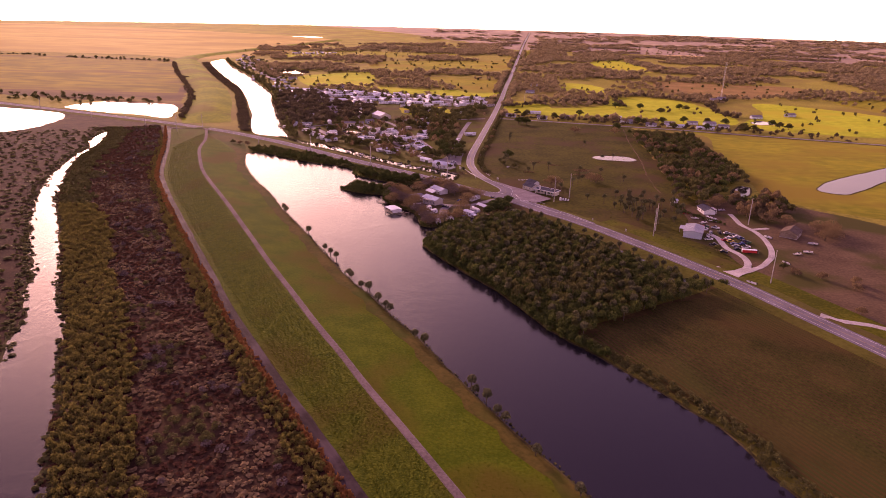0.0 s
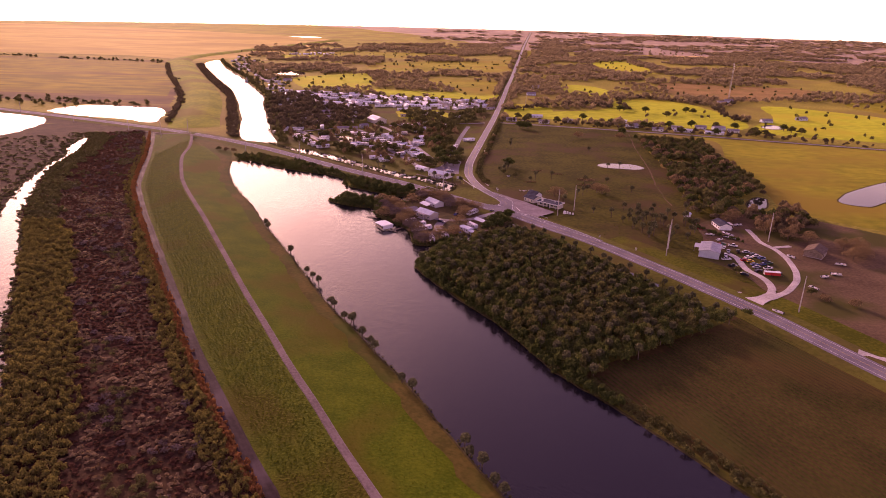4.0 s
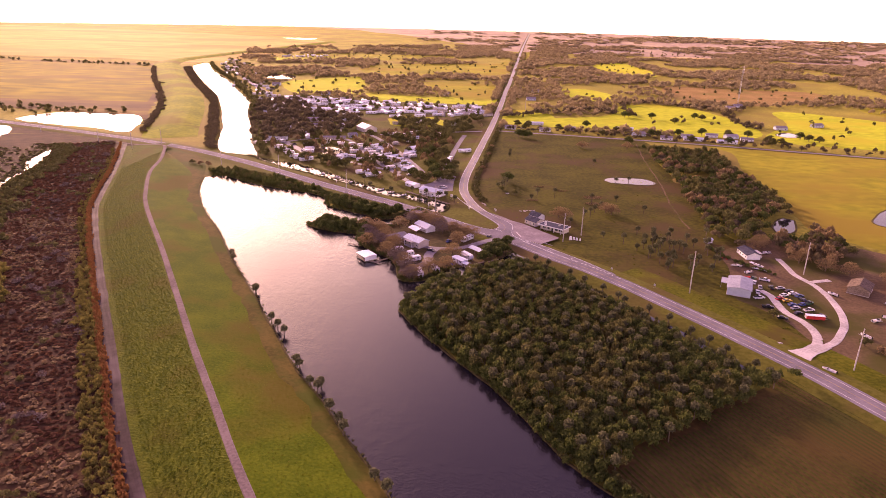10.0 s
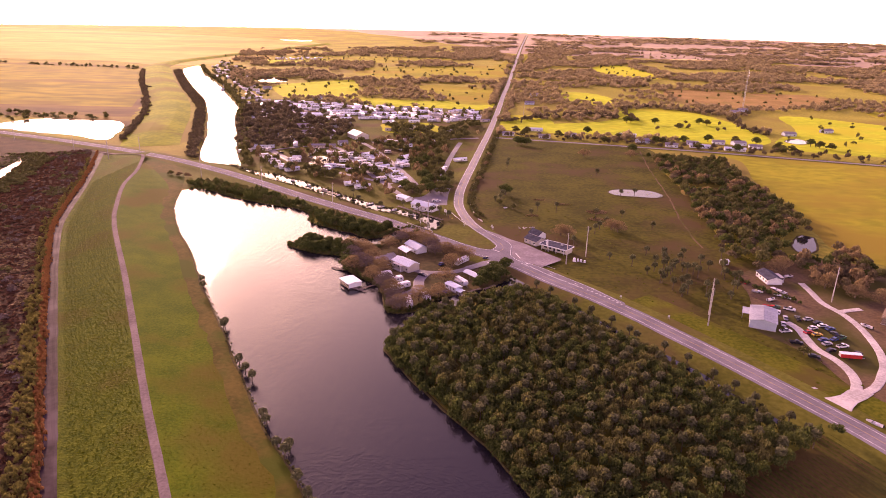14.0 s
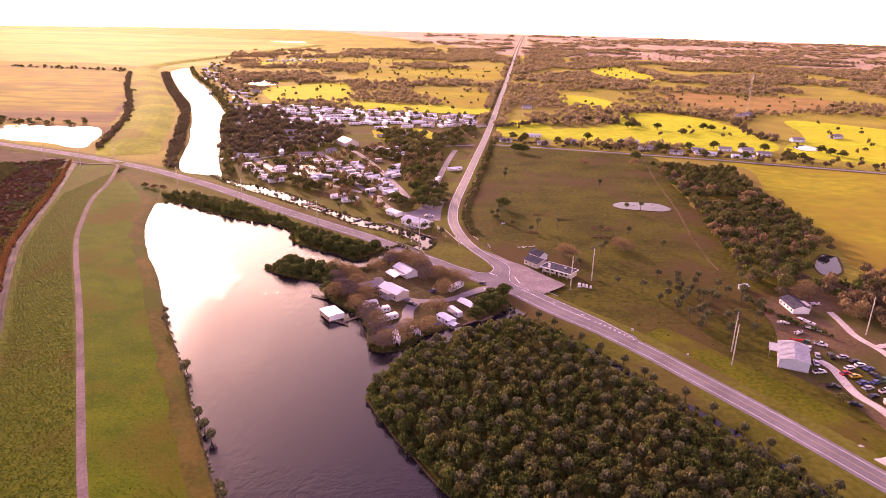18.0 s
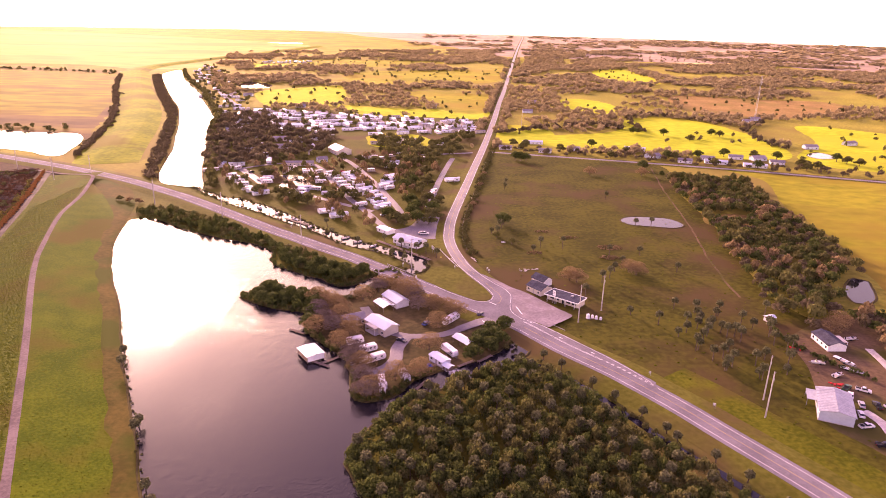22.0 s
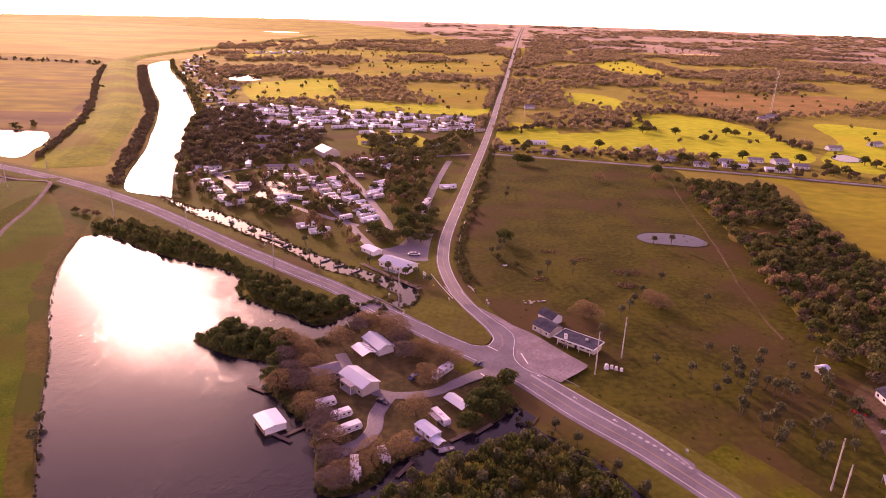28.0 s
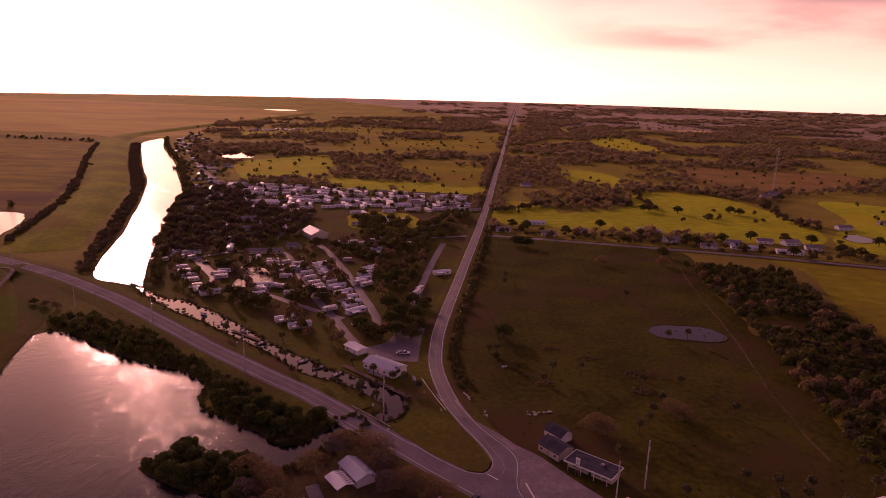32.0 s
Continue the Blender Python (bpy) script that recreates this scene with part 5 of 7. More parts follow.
def trailer(long, wall, label, slide=False, awning=True):
    """A travel trailer, its long side along x."""
    t = thing("travel_trailer", label, "trailer", "trailers of the park")
    h = long / 2
    side = [(-h, 0.55), (h - 0.5, 0.55), (h, 1.3), (h - 0.12, 2.5), (h - 0.7, 2.95), (-h + 0.3, 2.95), (-h, 2.7)]
    part("body", mesh_of("body", *prism(side, 2.5), wall), t)
    part("roof", mesh_of("roof", *joined(boxes([(-0.1, 0, 3.0, long - 0.6, 2.56, 0.1)]), boxes([(h * 0.4, 0, 3.1, 0.5, 0.5, 0.14)])), M["white_wall"]), t, "white roof skin")
    part("ac_unit", mesh_of("ac", *prism([(-0.5, 3.05), (0.5, 3.05), (0.35, 3.35), (-0.45, 3.35)], 0.8), M["white_wall"]), t)
    for s in (-1, 1):
        win(t, [(x, s * 1.255, 1.95, 1.0, 0.05, 0.6) for x in (-h * 0.6, h * 0.1, h * 0.62)])
    part("door", mesh_of("door", *boxes([(-h * 0.25, -1.265, 1.55, 0.7, 0.05, 1.8)]), M["trim"]), t, "grey side door")
    for s in (-1, 1):
        part("stripe", mesh_of("stripe", *boxes([(0, s * 1.258, 1.2, long - 1.0, 0.03, 0.22)]), M["trim"]), t, "grey side stripe")
    wheels(t, (-0.5, 0.5), 1.05)
    part("hitch", mesh_of("hitch", *joined(rod((h - 0.5, -0.5, 0.6), (h + 0.9, 0, 0.6), 0.07), rod((h - 0.5, 0.5, 0.6), (h + 0.9, 0, 0.6), 0.07), rod((h + 0.7, 0, 0), (h + 0.7, 0, 0.6), 0.06)), M["steel"]), t)
    for a, b in ((h - 0.9, 0.9), (-h + 0.6, -0.9)):
        part("jack", mesh_of("jack", *boxes([(a, b, 0.27, 0.16, 0.16, 0.54)]), M["steel"]), t)
    if awning:
        part("awning", mesh_of("awning", *joined(prism([(-h * 0.6, 2.6), (h * 0.5, 2.6), (h * 0.5, 2.66), (-h * 0.6, 2.66)], 2.0, -3.2), rod((-h * 0.6, -3.15, 0), (-h * 0.6, -3.15, 2.6), 0.04), rod((h * 0.5, -3.15, 0), (h * 0.5, -3.15, 2.6), 0.04)), M["cream_wall"]), t, "pale fabric awning")
    if slide:
        part("slide_out", mesh_of("slide", *boxes([(h * 0.2, 1.6, 1.75, 2.6, 0.7, 1.7)]), wall), t, "white slide-out bay")
    return t


def gable_roof(long, wide, low, rise, over, thick=0.14):
    """Two roof slabs, the ridge along x."""
    w = wide / 2 + over
    side = [(-w, low - rise * over / (wide / 2)), (0, low + rise), (w, low - rise * over / (wide / 2)), (w, low - rise * over / (wide / 2) + thick), (0, low + rise + thick * 1.2), (-w, low - rise * over / (wide / 2) + thick)]
    v, f = prism(side, long + 2 * over)
    return [(y, x, z) for x, y, z in v], [q[::-1] for q in f]


def gable_walls(long, wide, base, low, rise):
    side = [(-wide / 2, base), (wide / 2, base), (wide / 2, low), (0, low + rise), (-wide / 2, low)]
    v, f = prism(side, long)
    return [(y, x, z) for x, y, z in v], [q[::-1] for q in f]


def ribs(long, wide, low, rise, over, step, mat):
    """Raised seams of a metal roof."""
    rows = []
    w = wide / 2 + over
    drop = low - rise * over / (wide / 2)
    for x in np.arange(-long / 2, long / 2 + 0.1, step):
        rows.append(prism([(0, low + rise + 0.19), (w, drop + 0.155), (w, drop + 0.22), (0, low + rise + 0.25)], 0.1, 0))
        rows[-1] = ([(x + b, a, c) for a, b, c in rows[-1][0]], rows[-1][1])
        rows.append(([(a, -b, c) for a, b, c in rows[-1][0]], [q[::-1] for q in rows[-1][1]]))
    return joined(*rows)


def house(name, long, wide, low, rise, wall, roof, label, category, group="", windows=3, porch=False, seams=0.0, door_label="grey door", base=0.0):
    """A gabled building, its ridge along x."""
    t = thing(name, label, category, group)
    part("wall", mesh_of("wall", *gable_walls(long, wide, base, low, rise), wall), t)
    r = part("roof", mesh_of("roof", *gable_roof(long, wide, low, rise, 0.45), roof), t)
    if seams:
        part("seam", mesh_of("seam", *ribs(long, wide, low, rise, 0.45, seams, roof), roof), r, "raised roof seams")
    part("foundation", mesh_of("foundation", *boxes([(0, 0, 0.12, long + 0.2, wide + 0.2, 0.3)]), M["concrete"]), t)
    for s in (-1, 1):
        for k in range(windows):
            x = long * ((k + 0.5) / windows - 0.5)
            if s < 0 and k == windows // 2:
                d = part("door", mesh_of("door", *boxes([(x, s * (wide / 2 + 0.03), base + 1.05, 0.95, 0.08, 2.05)]), M["trim"]), t, door_label)
                part("handle", mesh_of("handle", *boxes([(x + 0.35, s * (wide / 2 + 0.1), base + 1.0, 0.06, 0.06, 0.16)]), M["steel"]), d)
                continue
            w = part("window", mesh_of("window", *boxes([(x, s * (wide / 2 + 0.03), base + min(1.5, low * 0.6), 1.1, 0.07, 0.95)]), M["glass"]), t, "dark window")
            part("frame", mesh_of("frame", *boxes([(x, s * (wide / 2 + 0.02), base + min(1.5, low * 0.6), 1.32, 0.06, 1.15)]), M["white_wall"]), w)
    if porch:
        q = part("porch", mesh_of("porch", *boxes([(0, -wide / 2 - 1.3, low - 0.15, long * 0.5, 2.6, 0.12), (0, -wide / 2 - 1.3, 0.15, long * 0.5, 2.6, 0.3)]), M["trim"]), t, "flat-roofed porch")
        for k in (-1, 1):
            part("porch_post", mesh_of("post", *boxes([(k * long * 0.23, -wide / 2 - 2.45, low / 2, 0.14, 0.14, low - 0.2)]), M["white_wall"]), q)
    return t


def mobile_home(long, wall, roof, label, carport=False):
    t = thing("mobile_home", label, "mobile home", "homes of the town")
    part("wall", mesh_of("wall", *gable_walls(long, 4.2, 0.5, 2.8, 0.45), wall), t)
    part("roof", mesh_of("roof", *gable_roof(long, 4.2, 2.8, 0.45, 0.25, 0.1), roof), t)
    part("skirt", mesh_of("skirt", *boxes([(0, 0, 0.25, long - 0.1, 4.1, 0.5)]), M["trim"]), t, "grey skirting")
    win(t, [(x, s * 2.11, 1.8, 1.2, 0.06, 0.8) for s in (-1, 1) for x in (-long * 0.3, long * 0.3)])
    part("door", mesh_of("door", *boxes([(0.4, -2.115, 1.5, 0.9, 0.07, 1.95)]), M["trim"]), t, "grey door")
    part("step", mesh_of("step", *boxes([(0.4, -2.6, 0.25, 1.4, 0.9, 0.5), (0.4, -3.3, 0.12, 1.4, 0.6, 0.24)]), M["timber"]), t)
    if carport:
        q = part("carport", mesh_of("carport", *boxes([(-long * 0.2, -3.9, 2.65, long * 0.45, 3.4, 0.1)]), M["metal_roof"]), t, "flat metal carport roof")
        for x in (-0.4, 0.0):
            part("carport_post", mesh_of("post", *boxes([(long * x, -5.4, 1.3, 0.1, 0.1, 2.6)]), M["steel"]), q)
    return t


def car(paint, label, pickup=False):
    t = thing("pickup_truck" if pickup else "car", label, "pickup" if pickup else "car", "parked vehicles")
    if pickup:
        low = [(-2.7, 0.45), (2.6, 0.45), (2.75, 0.8), (2.6, 1.1), (1.3, 1.18), (-2.7, 1.18)]
        cab = [(-0.7, 1.18), (1.35, 1.18), (0.65, 1.85), (-0.6, 1.85)]
        roofx, roofl = 0.05, 1.2
    else:
        low = [(-2.3, 0.4), (2.25, 0.4), (2.35, 0.7), (2.2, 0.98), (1.2, 1.05), (-2.2, 1.05), (-2.38, 0.8)]
        cab = [(-1.9, 1.05), (1.1, 1.05), (0.35, 1.55), (-1.3, 1.55)]
        roofx, roofl = -0.5, 1.6
    part("body", mesh_of("body", *prism(low, 1.85), paint), t)
    part("window", mesh_of("cab", *prism(cab, 1.6), M["glass"]), t, "dark glass cabin")
    top = cab[2][1]
    part("roof", mesh_of("roof", *boxes([(roofx, 0, top + 0.03, roofl, 1.5, 0.07)]), paint), t)
    if pickup:
        part("bed", mesh_of("bed", *boxes([(-1.75, 0, 1.19, 1.7, 1.5, 0.03)]), M["rubber"]), t, "dark open load bed")
    for s in (-1, 1):
        part("headlight", mesh_of("light", *boxes([((2.7 if pickup else 2.3), s * 0.65, 0.82, 0.1, 0.35, 0.16)]), M["white_wall"]), t)
        part("tail_light", mesh_of("tail", *boxes([((-2.7 if pickup else -2.3), s * 0.7, 0.85, 0.08, 0.25, 0.16)]), M["red_paint"]), t)
    wheels(t, (-1.5, 1.55) if not pickup else (-1.75, 1.75), 0.82, 0.36)
    return t


def boat(label, mat, cover=False):
    t = thing("motor_boat", label, "boat", "boats")
    n = 8
    v, f = [], []
    for k in range(n + 1):
        x = -2.7 + 5.4 * k / n
        w = 1.05 * (1 - max(0, (k / n - 0.45) / 0.55) ** 2.2) + 0.02
        v += [(x, -w, 1.0 + 0.25 * (k / n) ** 2), (x, -w * 0.7, 0.45), (x, 0, 0.25 + 0.35 * (k / n) ** 3), (x, w * 0.7, 0.45), (x, w, 1.0 + 0.25 * (k / n) ** 2)]
    f = [(i * 5 + j, i * 5 + j + 1, i * 5 + j + 6, i * 5 + j + 5) for i in range(n) for j in range(4)] + [(0, 4, 3, 2, 1)]
    part("hull", mesh_of("hull", v, f, mat), t)
    deck = [(i * 5, (i + 1) * 5, (i + 1) * 5 + 4, i * 5 + 4) for i in range(n)]
    part("deck", mesh_of("deck", [(x, y * 0.92, z - 0.12) for x, y, z in v], deck, M["cream_wall"]), t)
    part("windshield", mesh_of("shield", *prism([(0.5, 1.0), (0.9, 1.0), (0.6, 1.55), (0.5, 1.55)], 1.3), M["glass"]), t)
    part("seat", mesh_of("seat", *boxes([(-0.6, 0.4, 1.05, 0.6, 0.5, 0.4), (-0.6, -0.4, 1.05, 0.6, 0.5, 0.4)]), M["white_wall"]), t)
    m = part("motor", mesh_of("motor", *boxes([(-2.95, 0, 1.15, 0.45, 0.4, 0.6), (-2.95, 0, 0.65, 0.2, 0.18, 0.7)]), M["rubber"]), t, "black outboard motor")
    if cover:
        part("trailer_frame", mesh_of("frame", *boxes([(0.3, 0.6, 0.3, 6.0, 0.1, 0.12), (0.3, -0.6, 0.3, 6.0, 0.1, 0.12)]), M["steel"]), t)
        wheels(t, (-0.8,), 1.0, 0.3)
    return t


def palm(height, label, seed, rad=1.9):
    t = thing("palm_tree", label, "palm", "palms")
    rng = np.random.default_rng(seed)
    b = rng.uniform(-0.4, 0.4, 2)
    mid = (b[0] * 0.5, b[1] * 0.5, height * 0.5)
    top = (b[0], b[1], height)
    part("trunk", mesh_of("trunk", *joined(rod((0, 0, -0.1), mid, 0.24, 0.19, 7), rod(mid, top, 0.19, 0.2, 7)), M["bark"]), t)
    leaves = list(crown_quads([(*top, rad * 0.66, rad * 0.66), (top[0], top[1], top[2] - 0.25 * rad, rad * 0.68, rad * 0.5)], 170, rad * 0.172, seed))
    for k in range(22):
        a = 2.399 * k
        el = 0.9 - 1.5 * (k / 22)
        d = np.array([math.cos(a) * math.cos(el), math.sin(a) * math.cos(el), math.sin(el)])
        side = np.array([-math.sin(a), math.cos(a), 0.0])
        o = np.array(top)
        r = rad * rng.uniform(0.68, 0.86)
        m1, tip = o + d * r * 0.65, o + d * r + np.array([0, 0, -0.22 * r])
        leaves.append([o + d * 0.3, m1 - side * 0.3, tip, m1 + side * 0.3])
    part("crown", quads_mesh("crown", np.array(leaves), M["frond"]), t, "round head of drooping fan fronds")
    return t


def tree(height, rad, mat, label, seed, count=800, size=0.46):
    t = thing("tree", label, "tree", "")
    rng = np.random.default_rng(seed)
    fork = (0, 0, height * 0.3)
    pieces = [rod((0, 0, -0.1), fork, 0.05 * height, 0.035 * height, 7)]
    lobes = [(0, 0, height * 0.72, rad * 0.55, height * 0.26)]
    for k in range(7):
        a = 0.9 * k + rng.uniform(-0.3, 0.3)
        r = rad * rng.uniform(0.4, 0.66)
        z = height * rng.uniform(0.34, 0.7)
        tip = (r * math.cos(a), r * math.sin(a), z)
        pieces.append(rod(fork, tip, 0.022 * height, 0.006 * height, 5))
        lobes.append((tip[0], tip[1], z, rad * rng.uniform(0.36, 0.5), height * rng.uniform(0.16, 0.25)))
    part("trunk", mesh_of("trunk", *joined(*pieces), M["bark"]), t)
    part("crown", quads_mesh("crown", crown_quads(lobes, count, size, seed + 9), mat), t)
    return t


def pole(height, label, arms=1):
    t = thing("utility_pole", label, "utility pole", "poles along the roads")
    part("post", mesh_of("post", *rod((0, 0, -0.1), (0, 0, height), 0.3, 0.19, 8), M["concrete"] if height > 15 else M["timber"]), t)
    for k in range(arms):
        z = height - 0.6 - 1.3 * k
        c = part("crossarm", mesh_of("arm", *joined(boxes([(0, 0, z, 2.6, 0.12, 0.14)]), rod((-0.8, 0, z), (0, 0, z - 0.8), 0.03), rod((0.8, 0, z), (0, 0, z - 0.8), 0.03)), M["timber"]), t)
        for x in (-1.15, -0.4, 0.6, 1.15):
            part("insulator", mesh_of("insulator", *rod((x, 0, z + 0.07), (x, 0, z + 0.3), 0.06, 0.04, 6), M["glass"]), c)
    part("transformer", mesh_of("drum", *rod((0.35, 0, height - 3.6), (0.35, 0, height - 2.7), 0.26, 0.26, 8), M["steel"]), t, "grey steel transformer drum")
    return t


def set_out(kind, places, z=0.0):
    """Copies of a thing at (x, y, turn); the first is moved there itself."""
    for k, (x, y, turn) in enumerate(places):
        m = pose(x, y, z + float(lie(x, y)), 0, 0, turn)
        if k == 0:
            kind.matrix_world = m
        else:
            copy_thing(kind, m)

# ---- lakeside village ----
WHITE, CREAM = M["white_wall"], M["cream_wall"]
t_long = trailer(11.0, WHITE, "long white motor home with slide-out bays parked in the village", slide=True, awning=False)
set_out(t_long, [(-19.8, 245, -82), (-25.3, 265, 36), (6.2, 303.5, 54)])
t_short = trailer(7.2, WHITE, "white travel trailer parked among bare trees", awning=False)
set_out(t_short, [(-34.4, 280, 27), (-28, 273.5, 33), (-11.7, 251.8, -68)])
t_mid = trailer(9.2, WHITE, "white travel trailer with dark windows and an awning")
set_out(t_mid, [(5.6, 273, -57)])
m_short = mobile_home(8.6, WHITE, M["metal_roof"], "small white mobile home with a pale metal roof by the inlet")
set_out(m_short, [(1.5, 265, -50)])


def placed(ob, x, y, turn, z=0.0):
    ob.matrix_world = pose(x, y, z, 0, 0, turn)
    return ob


placed(house("village_house", 13, 7, 3.0, 1.5, WHITE, M["metal_roof"], "white village house with a pale seamed metal roof", "house", seams=0.9), -20.5, 323, -54)
placed(house("village_store", 14, 7.6, 3.6, 1.4, CREAM, M["metal_roof"], "long cream store building with a pale metal roof", "building", windows=4, porch=True, seams=1.0), -24.5, 294, -47)
placed(house("brown_house", 10, 7, 3.0, 1.6, M["timber"], M["grey_roof"], "brown timber house half hidden by bare trees", "house"), -38, 300, 30)
placed(house("garden_shed", 3.2, 2.8, 2.1, 0.5, M["timber"], M["metal_roof"], "small dark shed with a pale roof at the inlet", "shed", windows=1), 4.9, 259.5, -45)


def open_shed(name, long, wide, high, roof, label, category, slats=0, rise=0.9):
    """A roof on posts."""
    t = thing(name, label, category, "")
    r = part("roof", mesh_of("roof", *gable_roof(long, wide, high, rise, 0.3), roof), t)
    if slats:
        for k in range(slats):
            x = long * ((k + 0.5) / slats - 0.5)
            part("slat", mesh_of("slat", *boxes([(x, wide * 0.26, high + rise * 0.55 + 0.28, 0.22, wide * 0.46, 0.1)]), M["timber"]), r, "dark roof batten")
    for x in (-1, 0, 1):
        for y in (-1, 1):
            part("post", mesh_of("post", *boxes([(x * (long / 2 - 0.2), y * (wide / 2 - 0.2), high / 2, 0.18, 0.18, high)]), M["timber"]), t)
    return t


placed(open_shed("carport", 9, 6, 2.9, M["metal_roof"], "open carport with a striped pale metal roof", "carport", slats=7), -25.5, 316, -54)
placed(open_shed("carport", 9.5, 4.4, 2.8, M["metal_roof"], "open white metal carport beside the inlet", "carport"), 11.5, 281, -50)
bh = open_shed("boathouse", 9.4, 7.4, 3.0, M["metal_roof"], "white-roofed boathouse on posts in the lake", "boathouse", rise=0.35)
part("deck", mesh_of("deck", *boxes([(0, 3.2, 0.75, 10, 1.2, 0.14), (0, -3.2, 0.75, 10, 1.2, 0.14), (4.6, 0, 0.75, 0.9, 5.4, 0.14)]), M["timber"]), bh, "grey plank deck")
part("back_wall", mesh_of("back_wall", *boxes([(4.95, 0, 2.0, 0.1, 7.2, 2.3)]), WHITE), bh, "white boarded end wall")
placed(bh, -50.7, 267.5, -54.6)
BOAT = boat("white motor boat with a dark outboard", WHITE)
placed(BOAT, -50.7, 267.5, -54.6, 0.0)
copy_thing(BOAT, pose(7.7, 256.9, -0.1, 0, 0, 20))


def dock(long, wide, label):
    t = thing("dock", label, "dock", "docks")
    n = int(long / 0.5)
    me = mesh_of("plank", *boxes([(0, 0, 0.62, 0.44, wide, 0.07)]), M["timber"])
    for k in range(n):
        q = part("plank", me, t)
        q.location = (-long / 2 + 0.25 + 0.5 * k, 0, 0)
    for k in range(max(2, int(long / 3) + 1)):
        for s in (-1, 1):
            part("support_post", mesh_of("pile", *rod((-long / 2 + k * long / max(1, int(long / 3)), s * wide * 0.45, -0.2), (-long / 2 + k * long / max(1, int(long / 3)), s * wide * 0.45, 1.0), 0.1, 0.09, 6), M["timber"]), t)
    return t


d = dock(8, 1.3, "weathered plank dock on piles")
placed(d, -42, 264.5, 42)
for x, y, a in ((-45.5, 261, -30), (-5, 247, 60), (12, 264, 40), (20, 268.5, 45), (-61, 289, 150), (-59.5, 303, 170)):
    copy_thing(d, pose(x, y, 0, 0, 0, a))
d2 = dock(46, 2.2, "long weathered boardwalk along the marina canal")
placed(d2, -22, 398.5, -44)
d3 = dock(24, 1.8, "dark timber boat stage in the marina canal")
placed(d3, -95, 449, -37)


def tarp():
    t = thing("tarpaulin_pile", "blue tarpaulin thrown over a pile", "tarpaulin", "")
    v, f = [], []
    for i in range(7):
        for j in range(7):
            x, y = i / 3 - 1, j / 3 - 1
            v.append((x * 1.4, y * 1.1, max(0.02, 1.1 * (1 - x * x) * (1 - y * y) + 0.15 * noise.noise(Vector((x * 2, y * 2, 1))))))
    f = [(i * 7 + j, (i + 1) * 7 + j, (i + 1) * 7 + j + 1, i * 7 + j + 1) for i in range(6) for j in range(6)]
    part("sheet", mesh_of("tarp", v, f, M["blue_tarp"]), t)
    part("weight", mesh_of("weight", *boxes([(1.2, 0.9, 0.12, 0.3, 0.25, 0.2), (-1.2, -0.9, 0.12, 0.3, 0.25, 0.2)]), M["concrete"]), t)
    return t


placed(tarp(), -2.5, 262.5, 20)

# ---- station at the junction ----
st = thing("roadside_station", "low cream roadside station with a dark flat roof and canopy", "building", "")
part("wall", mesh_of("wall", *boxes([(0, 1.2, 1.6, 17, 6.4, 3.2)]), CREAM), st)
part("roof", mesh_of("roof", *boxes([(0, 0.2, 3.45, 18.2, 9.4, 0.1)]), M["dark_roof"]), st, "dark flat roof")
part("fascia", mesh_of("fascia", *boxes([(0, -4.55, 3.4, 18.4, 0.15, 0.6), (0, 4.95, 3.4, 18.4, 0.15, 0.6), (9.2, 0.2, 3.4, 0.15, 9.6, 0.6), (-9.2, 0.2, 3.4, 0.15, 9.6, 0.6)]), WHITE), st, "white roof edge")
for x in (-7.5, -2.5, 2.5, 7.5):
    part("post", mesh_of("post", *boxes([(x, -4.2, 1.6, 0.2, 0.2, 3.2)]), WHITE), st)
win(st, [(x, -2.03, 1.7, 2.0, 0.08, 1.3) for x in (-6, -3, 3, 6)])
part("door", mesh_of("door", *boxes([(0, -2.03, 1.15, 1.1, 0.08, 2.2)]), M["glass"]), st)
part("roof_unit", mesh_of("unit", *boxes([(3, 1.5, 3.85, 1.2, 1.0, 0.7)]), M["steel"]), st, "grey cooling unit")
part("bench", mesh_of("bench", *boxes([(-4.6, -3.6, 0.45, 2.4, 0.5, 0.1), (-5.6, -3.6, 0.2, 0.1, 0.4, 0.4), (-3.6, -3.6, 0.2, 0.1, 0.4, 0.4)]), M["timber"]), st)
placed(st, 62.3, 328.3, -39)
placed(house("station_annex", 10, 8, 3.0, 1.7, CREAM, M["dark_roof"], "gabled cream annex with a dark roof beside the station", "house", windows=3), 51.3, 341.5, -52)
placed(house("station_house", 8.5, 6.5, 3.2, 1.9, WHITE, M["dark_roof"], "small white house with a dark roof behind the station", "house", windows=2), 54, 352, -52)
for k, (x, y, s) in enumerate(((70.3, 310.8, 1.1), (72.4, 311.2, 0.8), (74.0, 310.2, 0.8), (75.9, 309.4, 0.7))):
    t = thing("gas_tank", "white upright gas tank on a slab beside the station", "tank", "gas tanks", x, y, 0, 0)
    part("drum", mesh_of("drum", *joined(rod((0, 0, 0.15), (0, 0, 1.7 * s), 0.75 * s, 0.75 * s, 12), rod((0, 0, 1.7 * s), (0, 0, 2.1 * s), 0.75 * s, 0.25 * s, 12)), WHITE), t)
    part("slab", mesh_of("slab", *boxes([(0, 0, 0.08, 1.8 * s, 1.8 * s, 0.16)]), M["concrete"]), t)
kb = thing("kerb_rail", "low white rail at the forecourt's end", "rail", "", 54.5, 297.5, ROAD_Z, -47)
part("rail", mesh_of("rail", *boxes([(0, 0, 0.5, 7, 0.14, 0.22)]), M["steel"]), kb)
for x in (-3, -1, 1, 3):
    part("post", mesh_of("post", *boxes([(x, 0.1, 0.1, 0.12, 0.12, 1.0)]), M["timber"]), kb)


